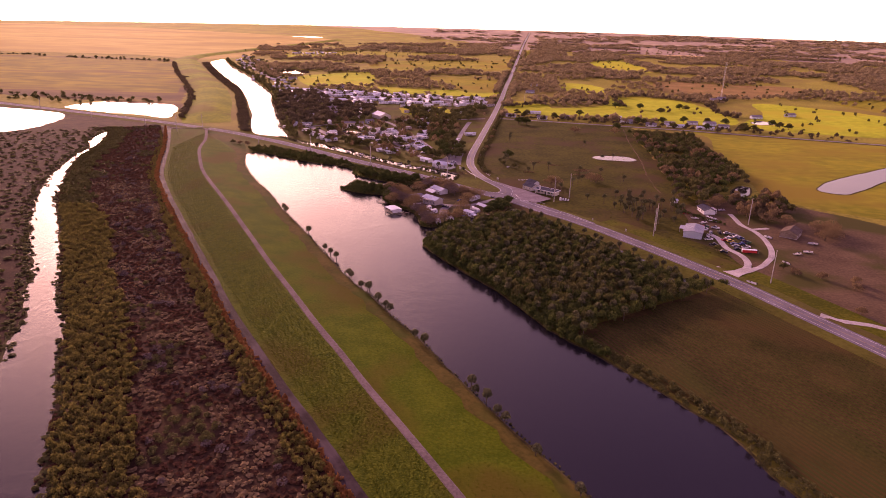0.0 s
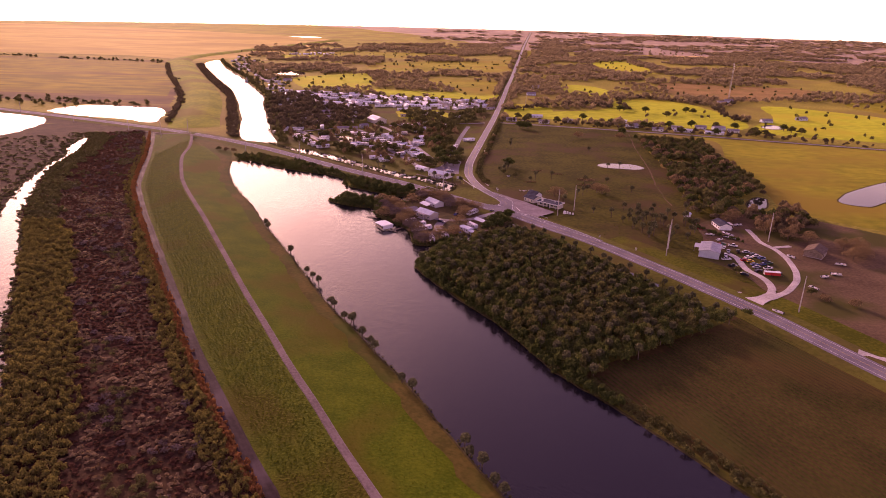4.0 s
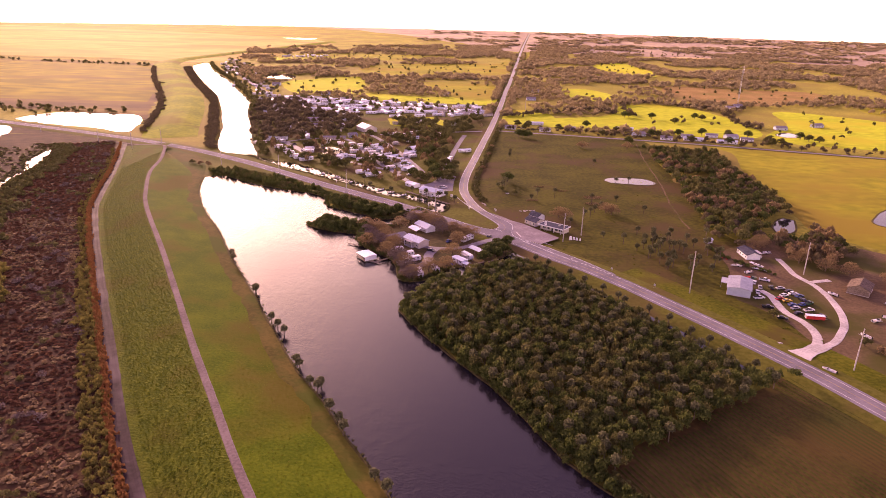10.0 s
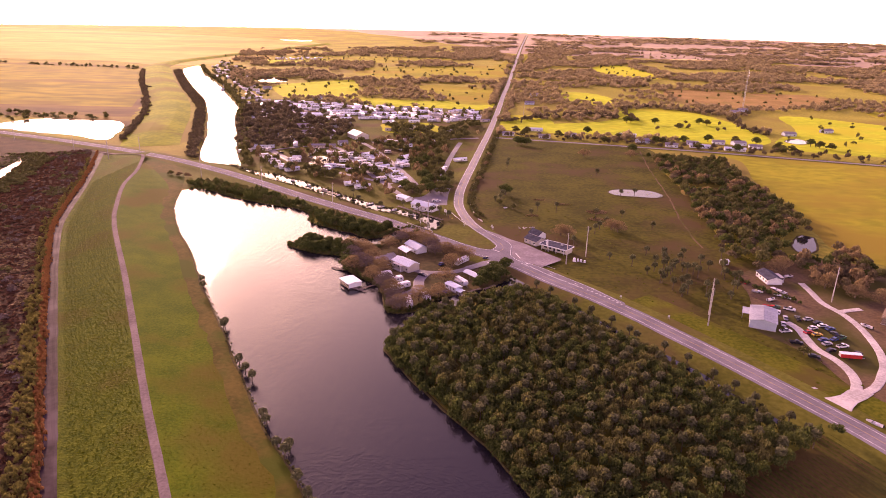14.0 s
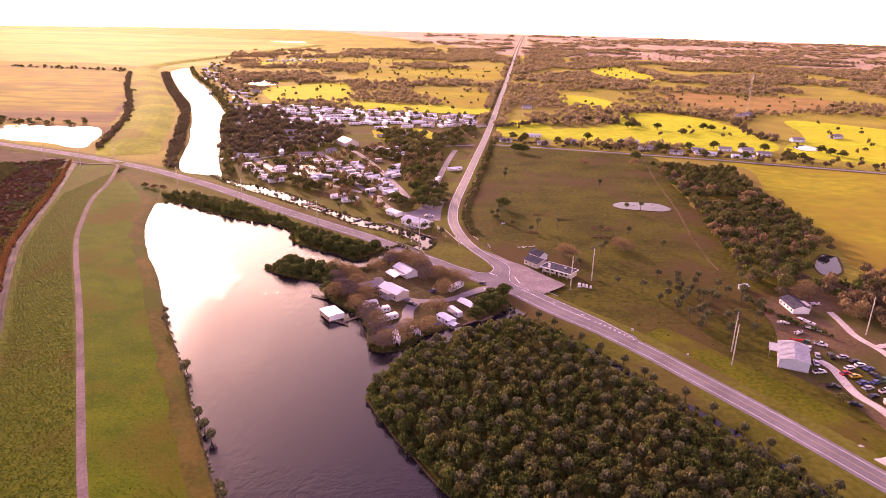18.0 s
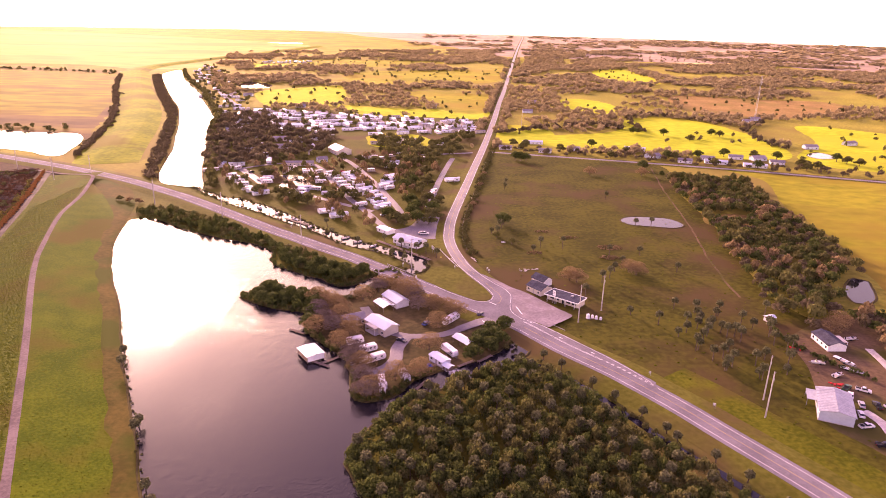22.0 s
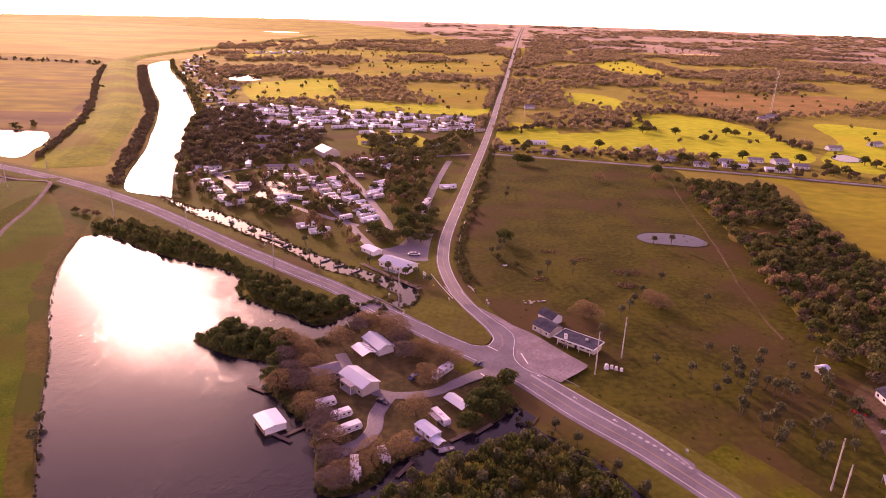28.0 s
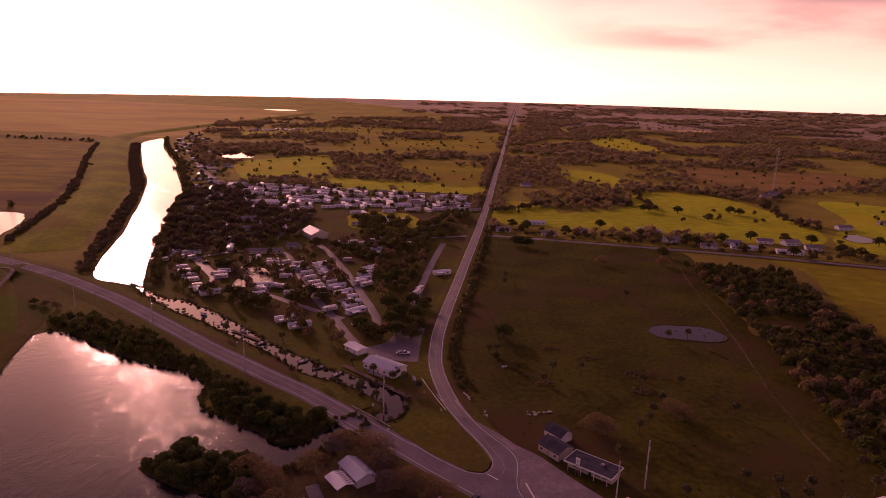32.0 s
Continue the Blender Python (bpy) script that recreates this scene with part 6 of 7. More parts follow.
def sign(wide, high, lift, face, label):
    t = thing("road_sign", label, "sign", "signs")
    part("panel", mesh_of("panel", *boxes([(0, 0, lift + high / 2, wide, 0.08, high)]), face), t)
    part("stripe", mesh_of("stripe", *boxes([(0, -0.05, lift + high * 0.65, wide * 0.7, 0.03, high * 0.14), (0, -0.05, lift + high * 0.35, wide * 0.5, 0.03, high * 0.1)]), M["trim"]), t, "grey lettering bars")
    for s in (-1, 1):
        part("post", mesh_of("post", *boxes([(s * wide * 0.35, 0.1, lift / 2, 0.1, 0.1, lift + high)]), M["steel"]), t)
    return t


placed(sign(3.2, 2.0, 2.2, WHITE, "white roadside sign board at the marina entry"), -4, 396, -60)
sg = sign(0.9, 0.9, 1.6, WHITE, "small white road sign on posts")
set_out(sg, [(8.5, 369, -50), (26.4, 368.2, 20), (84, 258, -40), (27, 365, 10), (-20, 372, 30), (101, 236, -40), (-96, 436, 40), (17, 520, 0), (-12, 352, 10)])
st_p = sign(1.6, 2.6, 3.6, WHITE, "tall white station sign on a post")
placed(st_p, 56.5, 326.5, -40, ROAD_Z)

# ---- marina ----
placed(house("marina_store", 19, 9.5, 3.4, 1.5, WHITE, M["metal_roof"], "long white marina store with a pale metal roof by the canal", "building", windows=5, porch=True, seams=1.0), -18.4, 411, -37)
placed(house("marina_shed", 11, 6, 2.6, 0.8, WHITE, M["metal_roof"], "low white marina shed with a pale roof", "shed", windows=2), -35, 433, -46)
for k, (x, y, a) in enumerate(((-58.5, 418, 40), (-50, 411, 30), (-40, 404, 50), (-84, 440, 45), (-128, 480, -40), (-112, 466, -40), (-98, 455, -38), (-27, 394, -40))):
    copy_thing(BOAT, pose(x, y, -0.1, 0, 0, a))
rl = thing("guard_rail", "white guard rail along the bend", "rail", "guard rails")
bend = curve([(-0.5, 400), (2.5, 391), (6.5, 380), (10.5, 370)], 2)
part("rail", strip("rail", bend, [(0, 1.35), (0.03, 1.7), (0.12, 1.7), (0.15, 1.35)], WHITE), rl)
for x, y in bend[::2]:
    part("post", mesh_of("post", *boxes([(x, y, 1.0, 0.14, 0.14, 1.5)]), M["timber"]), rl)
# the bridge over the inlet
br = thing("road_bridge", "concrete highway bridge over the inlet with steel rails", "bridge", "", -24.5, 359, 0, -44)
part("deck", mesh_of("deck", *boxes([(0, 0, ROAD_Z - 0.45, 22, 12.4, 0.5)]), M["concrete"]), br)
for s in (-1, 1):
    part("rail", mesh_of("rail", *boxes([(0, s * 6.2, ROAD_Z + 0.75, 24, 0.14, 0.35)]), M["steel"]), br)
    for x in range(-11, 12, 2):
        part("rail_post", mesh_of("post", *boxes([(x, s * 6.15, ROAD_Z + 0.3, 0.2, 0.16, 0.9)]), M["concrete"]), br)
    for x in (-8, -3, 3, 8):
        part("support_post", mesh_of("pile", *rod((x, s * 4.8, -0.3), (x, s * 4.8, ROAD_Z - 0.5), 0.3, 0.3, 8), M["concrete"]), br)

# ---- trailer park ----
sheet("water_park_basin", [(-137, 582), (-120, 580), (-112, 566), (-106, 548), (-116, 538), (-128, 532), (-131, 548), (-129, 565)], 0.11, M["lake"], "bright boat basin among the trailers", "water", wobble=0.8, step=3)
for k in range(4):
    copy_thing(d, pose(-129 + 2 * k, 556 + 5 * k, 0, 0, 0, 10))
p_long = mobile_home(12.5, WHITE, M["metal_roof"], "long white park trailer with a pale flat roof", carport=True)
set_out(p_long, [(-42.5, 490, 42), (-50.5, 513, 42), (-46.5, 503, 42), (-55, 524.5, 42), (-61, 537, 42), (-73.5, 571, 40), (-77, 581, 40), (-81, 591, 40), (-45.8, 554.5, 42), (-45.2, 568, 42), (-44, 583, 42), (-79.7, 474.5, 30),
                 (-70, 464.5, 28), (-109, 536, 20), (-149.8, 590, 10), (-47, 638, 30), (-47, 624, 30), (8, 576, 20), (-144.8, 527, 35), (-137.7, 518.5, 35), (-109, 516, 20), (-6, 738, 10), (-40, 683, 10)])
p_mid = trailer(9.0, WHITE, "white travel trailer with an awning in the park row")
set_out(p_mid, [(-176.7, 573.5, 30), (-171, 563.5, 30), (-164.6, 553.5, 30), (-158.5, 544, 30), (-96.2, 591, 35), (-91.8, 579.5, 35), (-86.5, 567, 35), (-82, 555.5, 35), (-77, 544, 35), (-64.8, 546, 40), (-69, 556, 40), (-118, 597.8, 10), (-110.4, 580.7, 15),
                (-105.4, 568, 15), (-58, 493, 40), (-41.8, 543.5, 42), (-87.4, 521, 5), (-144.3, 567, 15), (-141.9, 553, 15), (-131.7, 604, 80), (-98, 535, -20), (-109, 528, -20), (-151.6, 531, 30), (-135.6, 591.4, 80), (-116, 591, 10), (-99, 557.7, 15), (-73.7, 536.5, 38), (-46.2, 497, 42), (-47, 548, 42), (-74, 659, 10), (-8, 528, 70), (-145, 560.5, 15)])
p_small = trailer(6.6, CREAM, "small cream travel trailer in the park", awning=False)
set_out(p_small, [(-188, 600, 60), (-179.5, 601, 60), (-196.6, 592, 50), (-203, 590, 50), (-137.4, 600, 70), (-99.5, 578, 35), (-66.7, 517, 40), (-70, 530, 40), (-63, 604, 10), (-107, 593.5, 35), (-6.3, 536, 60), (-113.7, 638, 0), (-20, 660, 40),
                  (-28, 668, 30), (-52, 668, 10), (-66, 662, 10), (-75, 668, 10), (-58, 656, 20)])
placed(house("park_hall", 26, 7, 3, 1.0, CREAM, M["grey_roof"], "long low cream hall with a grey roof in the trailer park", "building", windows=7), -130.9, 624, 8)
placed(house("blue_house", 9, 7, 3.2, 1.8, M["metal_roof"], M["grey_roof"], "pale blue-grey gabled house at the lane's end", "house"), -113, 641, 30)
placed(house("barn", 23, 15, 4.4, 3.4, CREAM, M["metal_roof"], "big cream gabled barn with a pale metal roof", "barn", windows=3, seams=2.0), -103, 684, -58)
placed(house("grey_house", 14, 9, 3.2, 1.6, CREAM, M["grey_roof"], "cream house with a grey roof among dark trees", "house"), -177, 743, 20)
placed(house("grey_house", 16, 8, 3.0, 1.2, WHITE, M["grey_roof"], "white low house with a grey roof among dark trees", "house"), -164, 703, 15)

# ---- the town ----
homes = [mobile_home(14.0, WHITE, M["metal_roof"], "white mobile home with a pale roof in the far town"), mobile_home(12.0, CREAM, M["grey_roof"], "cream mobile home with a grey roof in the far town"),
         mobile_home(15.0, WHITE, M["metal_roof"], "white mobile home with a carport in the far town", carport=True)]
TOWN = [(-272, 868), (-288, 975), (-110, 945), (50, 905), (44, 800), (-30, 815), (-120, 818), (-165, 795), (-225, 838)]
WEST_TOWN = [(-600, 1700), (-530, 1440), (-408, 1160), (-322, 950), (-288, 885), (-280, 985), (-372, 1255), (-490, 1540), (-580, 1720)]
spots = np.vstack([spread(TOWN, 13, seed=31), spread(WEST_TOWN, 31, WET, seed=32), spread(TOWN_TREES, 30, WET, seed=132), spread([(-90, 800), (-30, 805), (-8, 735), (-70, 722)], 24, seed=33), spread([(-520, 1900), (-380, 1960), (-340, 1880), (-480, 1830)], 22, seed=34)])
rng = np.random.default_rng(5)
groups = [[], [], []]
for x, y in spots:
    if rng.uniform() < 0.86:
        groups[rng.choice(3, p=(0.5, 0.28, 0.22))].append((x, y, rng.choice((12, 102)) + rng.normal(0, 5)))
for kind, places in zip(homes, groups):
    set_out(kind, places)
farm = house("farmhouse", 13, 8, 2.8, 1.6, WHITE, M["grey_roof"], "white farmhouse with a grey roof along the side road", "house", "houses along the side road")
set_out(farm, [(65, 724, -10), (137, 727, -12), (105, 712, -10), (238, 677, -14), (266, 693, -14), (298, 702, -14), (330, 680, -14)])
lowf = house("long_house", 21, 7.5, 2.8, 1.0, WHITE, M["metal_roof"], "long white low house with a pale roof along the side road", "house", "houses along the side road", windows=5)
set_out(lowf, [(204, 736, -12), (268, 676, -14), (301, 663, -14), (98, 760, 0)])
pinkh = house("pink_house", 14, 9, 3.0, 2.0, M["metal_roof"], M["grey_roof"], "pale gabled house with a steep roof along the side road", "house", "houses along the side road")
set_out(pinkh, [(212, 697, 20), (318.6, 697, 10), (409, 770, 0), (470, 800, 20), (120, 1010, 0), (140, 1120, 10), (420, 960, 0), (440, 985, 10), (-20, 1040, 0), (-210, 1010, 10), (-320, 1130, 0)])

# ---- homestead ----
shop = house("workshop", 17.5, 11, 3.9, 1.0, M["metal_roof"], M["steel_roof"], "pale metal workshop building in the yard", "workshop", windows=4, seams=1.2)
part("roller_door", mesh_of("roller", *boxes([(4.4, -5.53, 1.7, 3.6, 0.08, 3.2), (-4.4, -5.53, 1.7, 3.6, 0.08, 3.2)]), M["trim"]), shop, "grey roller doors")
part("lean_to", mesh_of("lean_to", *boxes([(4, 7.2, 2.9, 8, 3.6, 0.12), (0.2, 8.8, 1.45, 0.15, 0.15, 2.9), (7.8, 8.8, 1.45, 0.15, 0.15, 2.9)]), M["steel_roof"]), shop, "flat lean-to roof")
placed(shop, 144.5, 236.5, 66)
placed(house("white_house", 13, 8, 2.9, 1.5, WHITE, M["dark_roof"], "long white house with a dark hipped roof", "house", windows=4, porch=True), 171, 289.5, 92)
placed(house("dark_house", 13.5, 10, 3.2, 2.2, M["timber"], M["bark"], "dark brown house under a brown roof behind bare trees", "house"), 208, 240, 52)
placed(house("yard_shed", 4, 3, 2.2, 0.6, WHITE, M["metal_roof"], "small white shed at the edge of the wood", "shed", windows=1), 155.8, 312.7, 20)
carlist = {}
for key, pick in (("white", False), ("black", False), ("blue", False), ("silver", False), ("yellow", False), ("red", False), ("white", True), ("black", True), ("green", True)):
    carlist[key, pick] = car(M["car_" + key], f"{key} {'pickup truck' if pick else 'car'} parked on bare ground", pick)
set_out(carlist["white", False], [(164.7, 230.4, 20), (156.6, 246.9, 60), (153, 234, 70), (-33, 262, 50), (170.5, 233, 10)])
set_out(carlist["black", False], [(171.4, 225, 100), (151.4, 203.2, -20), (169.9, 236, 15), (-15, 283, -30), (20, 311, 60), (161.5, 209, 20)])
set_out(carlist["blue", False], [(172.2, 230, 20), (163.4, 218.8, 15), (168.8, 219.5, 25), (-5, 300, 60)])
set_out(carlist["silver", False], [(163, 215, 20), (167.1, 239.7, 10), (157, 240.5, 70), (-12, 431, 20), (-40, 470, 30), (-70, 540, 40)])
set_out(carlist["yellow", False], [(163.1, 223.7, 10)])
set_out(carlist["red", False], [(160.5, 226, 20), (-88, 600, 40), (-120, 612, 10)])
set_out(carlist["white", True], [(150.5, 226.5, 10), (163.7, 250.7, -30), (168.5, 213, 15), (-10.2, 430.5, 5), (-150, 563, 30), (80, 728, 0), (-60, 560, 40)])
set_out(carlist["black", True], [(162.5, 240, 80), (150, 215.5, -15), (170.5, 206, 20), (-165, 590, 50), (-93, 535, 35), (260, 676, -10)])
set_out(carlist["green", True], [(172.5, 221, 30), (158, 252, 40)])


def box_trailer():
    t = thing("box_trailer", "red and white box trailer parked in the yard", "trailer", "")
    part("body", mesh_of("body", *boxes([(0, 0, 1.5, 8.2, 2.4, 1.6)]), M["red_paint"]), t)
    part("roof", mesh_of("roof", *boxes([(0, 0, 2.38, 8.3, 2.5, 0.16)]), WHITE), t, "white roof")
    part("door", mesh_of("door", *boxes([(-4.13, 0, 1.5, 0.06, 2.1, 1.4)]), M["trim"]), t)
    part("hitch", mesh_of("hitch", *rod((4.1, 0, 0.6), (5.6, 0, 0.6), 0.08), M["steel"]), t)
    wheels(t, (-0.5, 0.5), 1.1)
    return t


placed(box_trailer(), 166.3, 203.2, -8)
land_boat = boat("white boat on a road trailer in the yard", WHITE, cover=True)
set_out(land_boat, [(190.9, 233.8, 120), (180.4, 186.4, 110), (147.6, 154.8, 130), (195, 203, 20), (203, 207, -10), (214, 223, 160), (169.6, 272, -60), (157.3, 272, 170), (184, 294.7, 10), (160, 262, 30)])


def flat_trailer():
    t = thing("flatbed_trailer", "white flatbed trailer on bare ground", "trailer", "")
    n = 9
    me = mesh_of("board", *boxes([(0, 0, 0.75, 0.9, 2.2, 0.08)]), WHITE)
    for k in range(n):
        part("board", me, t).location = (-4.2 + k * 0.95, 0, 0)
    part("chassis", mesh_of("chassis", *boxes([(0, 0.7, 0.6, 9, 0.12, 0.2), (0, -0.7, 0.6, 9, 0.12, 0.2)]), M["steel"]), t)
    wheels(t, (-2.4, -1.5), 1.0)
    return t


ft = flat_trailer()
set_out(ft, [(169.5, 274, -62), (168.5, 266, -40)])

# ---- poles, tower, fences ----
tall = pole(18.5, "tall pale concrete utility pole with a crossarm", 1)
set_out(tall, [(117.4, 231.1, 40), (158.4, 156.4, 40), (64.8, 306, 40), (78.3, 319.4, 30), (-15, 366, 40), (-83.3, 406, 40), (-145.8, 452.8, 35), (-204, 484, 35), (-287, 559, 30), (-310, 545.5, 30), (-360, 580, 30), (122, 243, 40), (-445, 625, 25), (-520, 650, 25),
               (190, 262, 20), (98, 880, 80)], 0.0)


def mast():
    t = thing("radio_mast", "thin red-and-white lattice radio mast", "mast", "", 440, 985, 0, 20)
    h, w = 62.0, 1.1
    for s in range(3):
        a = 2.094 * s
        part("leg", mesh_of("leg", *rod((w * math.cos(a), w * math.sin(a), 0), (w * math.cos(a), w * math.sin(a), h), 0.16, 0.12, 5), M["steel"]), t)
    rows = []
    for k in range(20):
        for s in range(3):
            a, b = 2.094 * s, 2.094 * (s + 1)
            rows.append(rod((w * math.cos(a), w * math.sin(a), k * 3.1), (w * math.cos(b), w * math.sin(b), k * 3.1 + 3.1), 0.07, 0.07, 4))
    part("bracing", mesh_of("bracing", *joined(*rows), M["steel"]), t)
    part("dish", mesh_of("dish", *joined(rod((1.2, 0, h - 5), (1.9, 0, h - 5), 0.3, 1.0, 10), rod((1.2, 0, h - 9), (1.8, 0, h - 9), 0.3, 0.9, 10)), WHITE), t)
    return t


mast()
fence = thing("pasture_fence", "wire fence with timber posts round the pasture", "fence", "")
fl = np.vstack([cut(north_road, 70, 380) + sides(cut(north_road, 70, 380)) * 8.5])
post = mesh_of("fence_post", *rod((0, 0, 0), (0, 0, 1.4), 0.08, 0.07, 5), M["timber"])
for x, y in fl[::2]:
    part("post", post, fence).location = (x, y, 0)
for z in (0.5, 0.9, 1.25):
    part("wire", strip("wire", fl, [(-0.012, z), (0.012, z + 0.02)], M["steel"]), fence)

# ---- palms and single trees ----
ROOT = [palm(h, "cabbage palm with a round head on a thin trunk", 60 + k, r) for k, (h, r) in enumerate(((4.6, 2.45), (5.8, 2.5), (6.8, 2.4), (3.3, 2.2)))]
FIELD_PALMS = [(91.4, 315.4), (101.5, 305.3), (114.2, 323.5), (123, 319.3), (133.1, 316.3), (121.4, 307.1), (111.8, 297.8), (106.9, 293.7), (119.7, 294.3), (111.2, 281.3), (123.6, 280.2), (140.5, 308.1), (115.7, 264), (130.4, 269.2), (127.9, 257.4), (136.4, 274.2),
               (146.3, 287.5), (151.4, 282.1), (73.9, 335.9), (86.5, 355.7), (99.2, 395.4), (118.7, 400.4), (103.3, 381.7), (131.9, 373.7), (60.8, 410.3), (74.1, 408.8), (55.9, 402.1), (52, 562), (50.2, 551.1), (127, 529.9), (131, 458), (141.5, 457.5)]
MORE_PALMS = [(32.9, 435.4), (132.1, 294.9), (127.4, 298.5), (120.5, 310.4), (114, 305.1), (120, 267.2), (130.5, 313.1), (122, 298.3), (118, 302), (125, 303), (128.5, 294), (117, 291), (133, 290), (136, 297), (114, 272), (119, 274), 
              (110, 280.6), (116.5, 264), (127.7, 259), (150, 298.6), (149.7, 282.7), (140, 262), (144, 270), (149, 276), (38, 440), (40, 447), (36, 431), (143, 302), (148, 296), (153, 308), (156, 318), (97, 372), (92, 362)]
LAKE_PALMS = [(-125.2, 264.7), (-120.7, 254.4), (-98.4, 216.8), (-82.5, 185.4), (-78, 178), (-73.8, 172.3), (-62.9, 148.2), (-61, 145), (-54.3, 132.5), (-50.3, 132), (-50.8, 127.1), (-43.9, 114.4), (-40.2, 109.6), (-37.5, 102.5), (-24.7, 81.2), (-20.3, 74.9), (-0.6, 38.5), (3.3, 33.2), (6.5, 25.3),
              (8.9, 21.4), (17.5, 4.2), (28.7, -13.9), (-97.6, 212.5), (-2, 42)]
MARINA_PALMS = [(-26.9, 386), (-19.3, 381), (-14, 396.5), (-34.2, 415.4), (-67, 417), (-49, 402), (-74, 442), (-118, 540), (-123, 536), (-106, 452), (-23, 404), (-12, 404), (-2, 388), (-8, 394)]
rng = np.random.default_rng(17)
bins = [[], [], [], []]
for x, y in FIELD_PALMS + MORE_PALMS:
    bins[rng.choice(4, p=(0.35, 0.3, 0.15, 0.2))].append((x, y, rng.uniform(0, 360)))
for x, y in LAKE_PALMS:
    bins[rng.choice(4, p=(0.25, 0.0, 0.0, 0.75))].append((x, y, rng.uniform(0, 360)))
for x, y in ((44, 269.5), (59.5, 248.5), (73, 229.5), (79, 220), (81, 215), (96, 195.5), (102, 183), (111, 166), (90, 205), (66, 240), (50, 262), (118, 155), (107, 175)):
    bins[3].append((x, y, rng.uniform(0, 360)))
for x, y in MARINA_PALMS:
    bins[rng.choice(4, p=(0.4, 0.4, 0.0, 0.2))].append((x, y, rng.uniform(0, 360)))
for x, y in spread(FOREST, 9.0, seed=71):
    bins[1].append((x, y, rng.uniform(0, 360)))
for kind, places in zip(ROOT, bins):
    set_out(kind, places)

KIND = dict(
    oak=[tree(9, 5.8, M["leaf"], "broad dark green oak tree with a full crown", 80, 1000, 0.5), tree(8, 5.4, M["leaf_olive"], "broad olive-green tree with a rounded crown", 81, 1000, 0.48)],
    bare=[tree(8, 6.4, M["leaf_brown"], "half-bare brown winter tree with fine twigs", 82, 2600, 0.185), tree(7.5, 6.0, M["twig"], "grey leafless tree with a twiggy crown", 83, 2500, 0.18)],
    bush=[tree(4.2, 2.8, M["leaf_olive"], "low olive bush on rough grass", 84, 420, 0.34), tree(4.0, 3.2, M["leaf_brown"], "low brown bush on rough grass", 85, 420, 0.34)],
    dense=[tree(6.0, 4.6, M["leaf"], "dense dark green shore tree", 86, 1000, 0.42)],
)
PLANT = {}


def plant(key, variant, x, y):
    PLANT.setdefault((key, variant), []).append((x, y, rng.uniform(0, 360)))


for x, y in ((-58, 322), (-51, 318), (-55, 308), (-46, 311), (-44, 302), (-50, 298), (-53, 290), (-45, 291), (-37, 286), (-40, 276), (-33, 268), (-29, 258), (-27, 248), (-25, 238), (-48.5, 314), (-36.6, 325.7), (-30, 336), (-3, 276), (0.7, 297), (-15.3, 251), (-6, 254), (-9, 315), (-4, 316), (-12, 327), (-39, 291), (-33, 262), (-23.5, 240)):
    plant("bare", int(rng.uniform() < 0.35), x, y)
for x, y in ((-21, 341), (-14, 337), (-28, 340), (-2, 316), (8, 310), (4, 313), (-17, 333), (-12, 327)):
    plant("bare", 0, x, y)
for x, y in ((24, 292), (30, 298), (20, 285), (27, 283), (17, 279), (15, 270), (25, 287), (19, 284), (22, 277), (-57, 296), (-57.5, 306), (-58, 316)):
    plant("dense", 0, x, y)
for x, y in ((-84, 320), (-79, 318), (-74, 321), (-79, 329), (-66, 322), (-60, 322), (-86, 326), (-72, 327), (-85, 333), (-60, 357), (-53, 352), (-46, 354), (-41, 361), (-68, 362), (-76, 369), (-51, 361), (-58, 365), (-66, 370), (-84, 375), (-88, 384)):
    plant("dense", 0, x, y)
for x, y in ((104.7, 372), (108, 368), (69.6, 357.6), (73, 355), (178, 614), (131, 612)):
    plant("bare", 0, x, y)
for x, y in ((41.8, 455.1), (74.8, 667.2), (80, 664), (70, 668), (186, 640), (300, 655)):
    plant("oak", 0, x, y)
for x, y in ((35.5, 426.7), (44, 415), (33, 580), (36, 600), (31, 560), (39, 620), (26, 520), (23, 500), (43, 650), (35, 590), (148, 205), (175, 178), (178, 170), (200, 150), (185, 120), (205, 160), (215, 140), (230, 170), (190, 165), (-232, 491), (-224, 488), (-216, 486)):
    plant("bush", int(rng.uniform() < 0.5), x, y)
roofs_at = np.array([o.matrix_world.translation[:2] for o in bpy.data.objects if o.parent is None and o.name.split(".")[0] in ("mobile_home", "grey_house")])


def off_roofs(p):
    """Leaves room for the houses and a little yard before them."""
    return p[np.array([(np.hypot(*(roofs_at - q).T).min() > 9) and (np.hypot(*(roofs_at - q - (0, 9)).T).min() > 6) for q in p])]


growth("town_wood_brown", off_roofs(spread(TOWN_TREES, 16, WET, seed=141)), (4.6, 7.4), (5.5, 8.5), FULL, M["leaf_dusk"], "brown winter trees of the old town", "wood", 145, base=1.5)
growth("town_wood", off_roofs(spread(TOWN_TREES, 15, WET, seed=41)), (3.6, 6.0), (5, 8), FULL, M["leaf_dusk"], "dusky trees of the old town by the canal", "wood", 45, base=1.5)
growth("road_wood", spread(ROAD_TREES, 11, WET, seed=42), (4.0, 6.5), (5, 8), FULL, M["leaf_olive"], "dusky trees beside the north road", "wood", 46, base=1.5)
for x, y in ((-22, 498), (-14, 490), (-10, 508), (-18, 482), (-6, 480), (-2, 500), (-24, 560), (-18, 540), (-28, 575), (-20, 590), (-12, 560), (-30, 545), (-14, 600), (-30, 455), (-24, 450), (-16, 455), (-8, 452), (-36, 462), (-20, 470), (-4, 465)):
    plant("oak", int(rng.uniform() < 0.5), x, y)
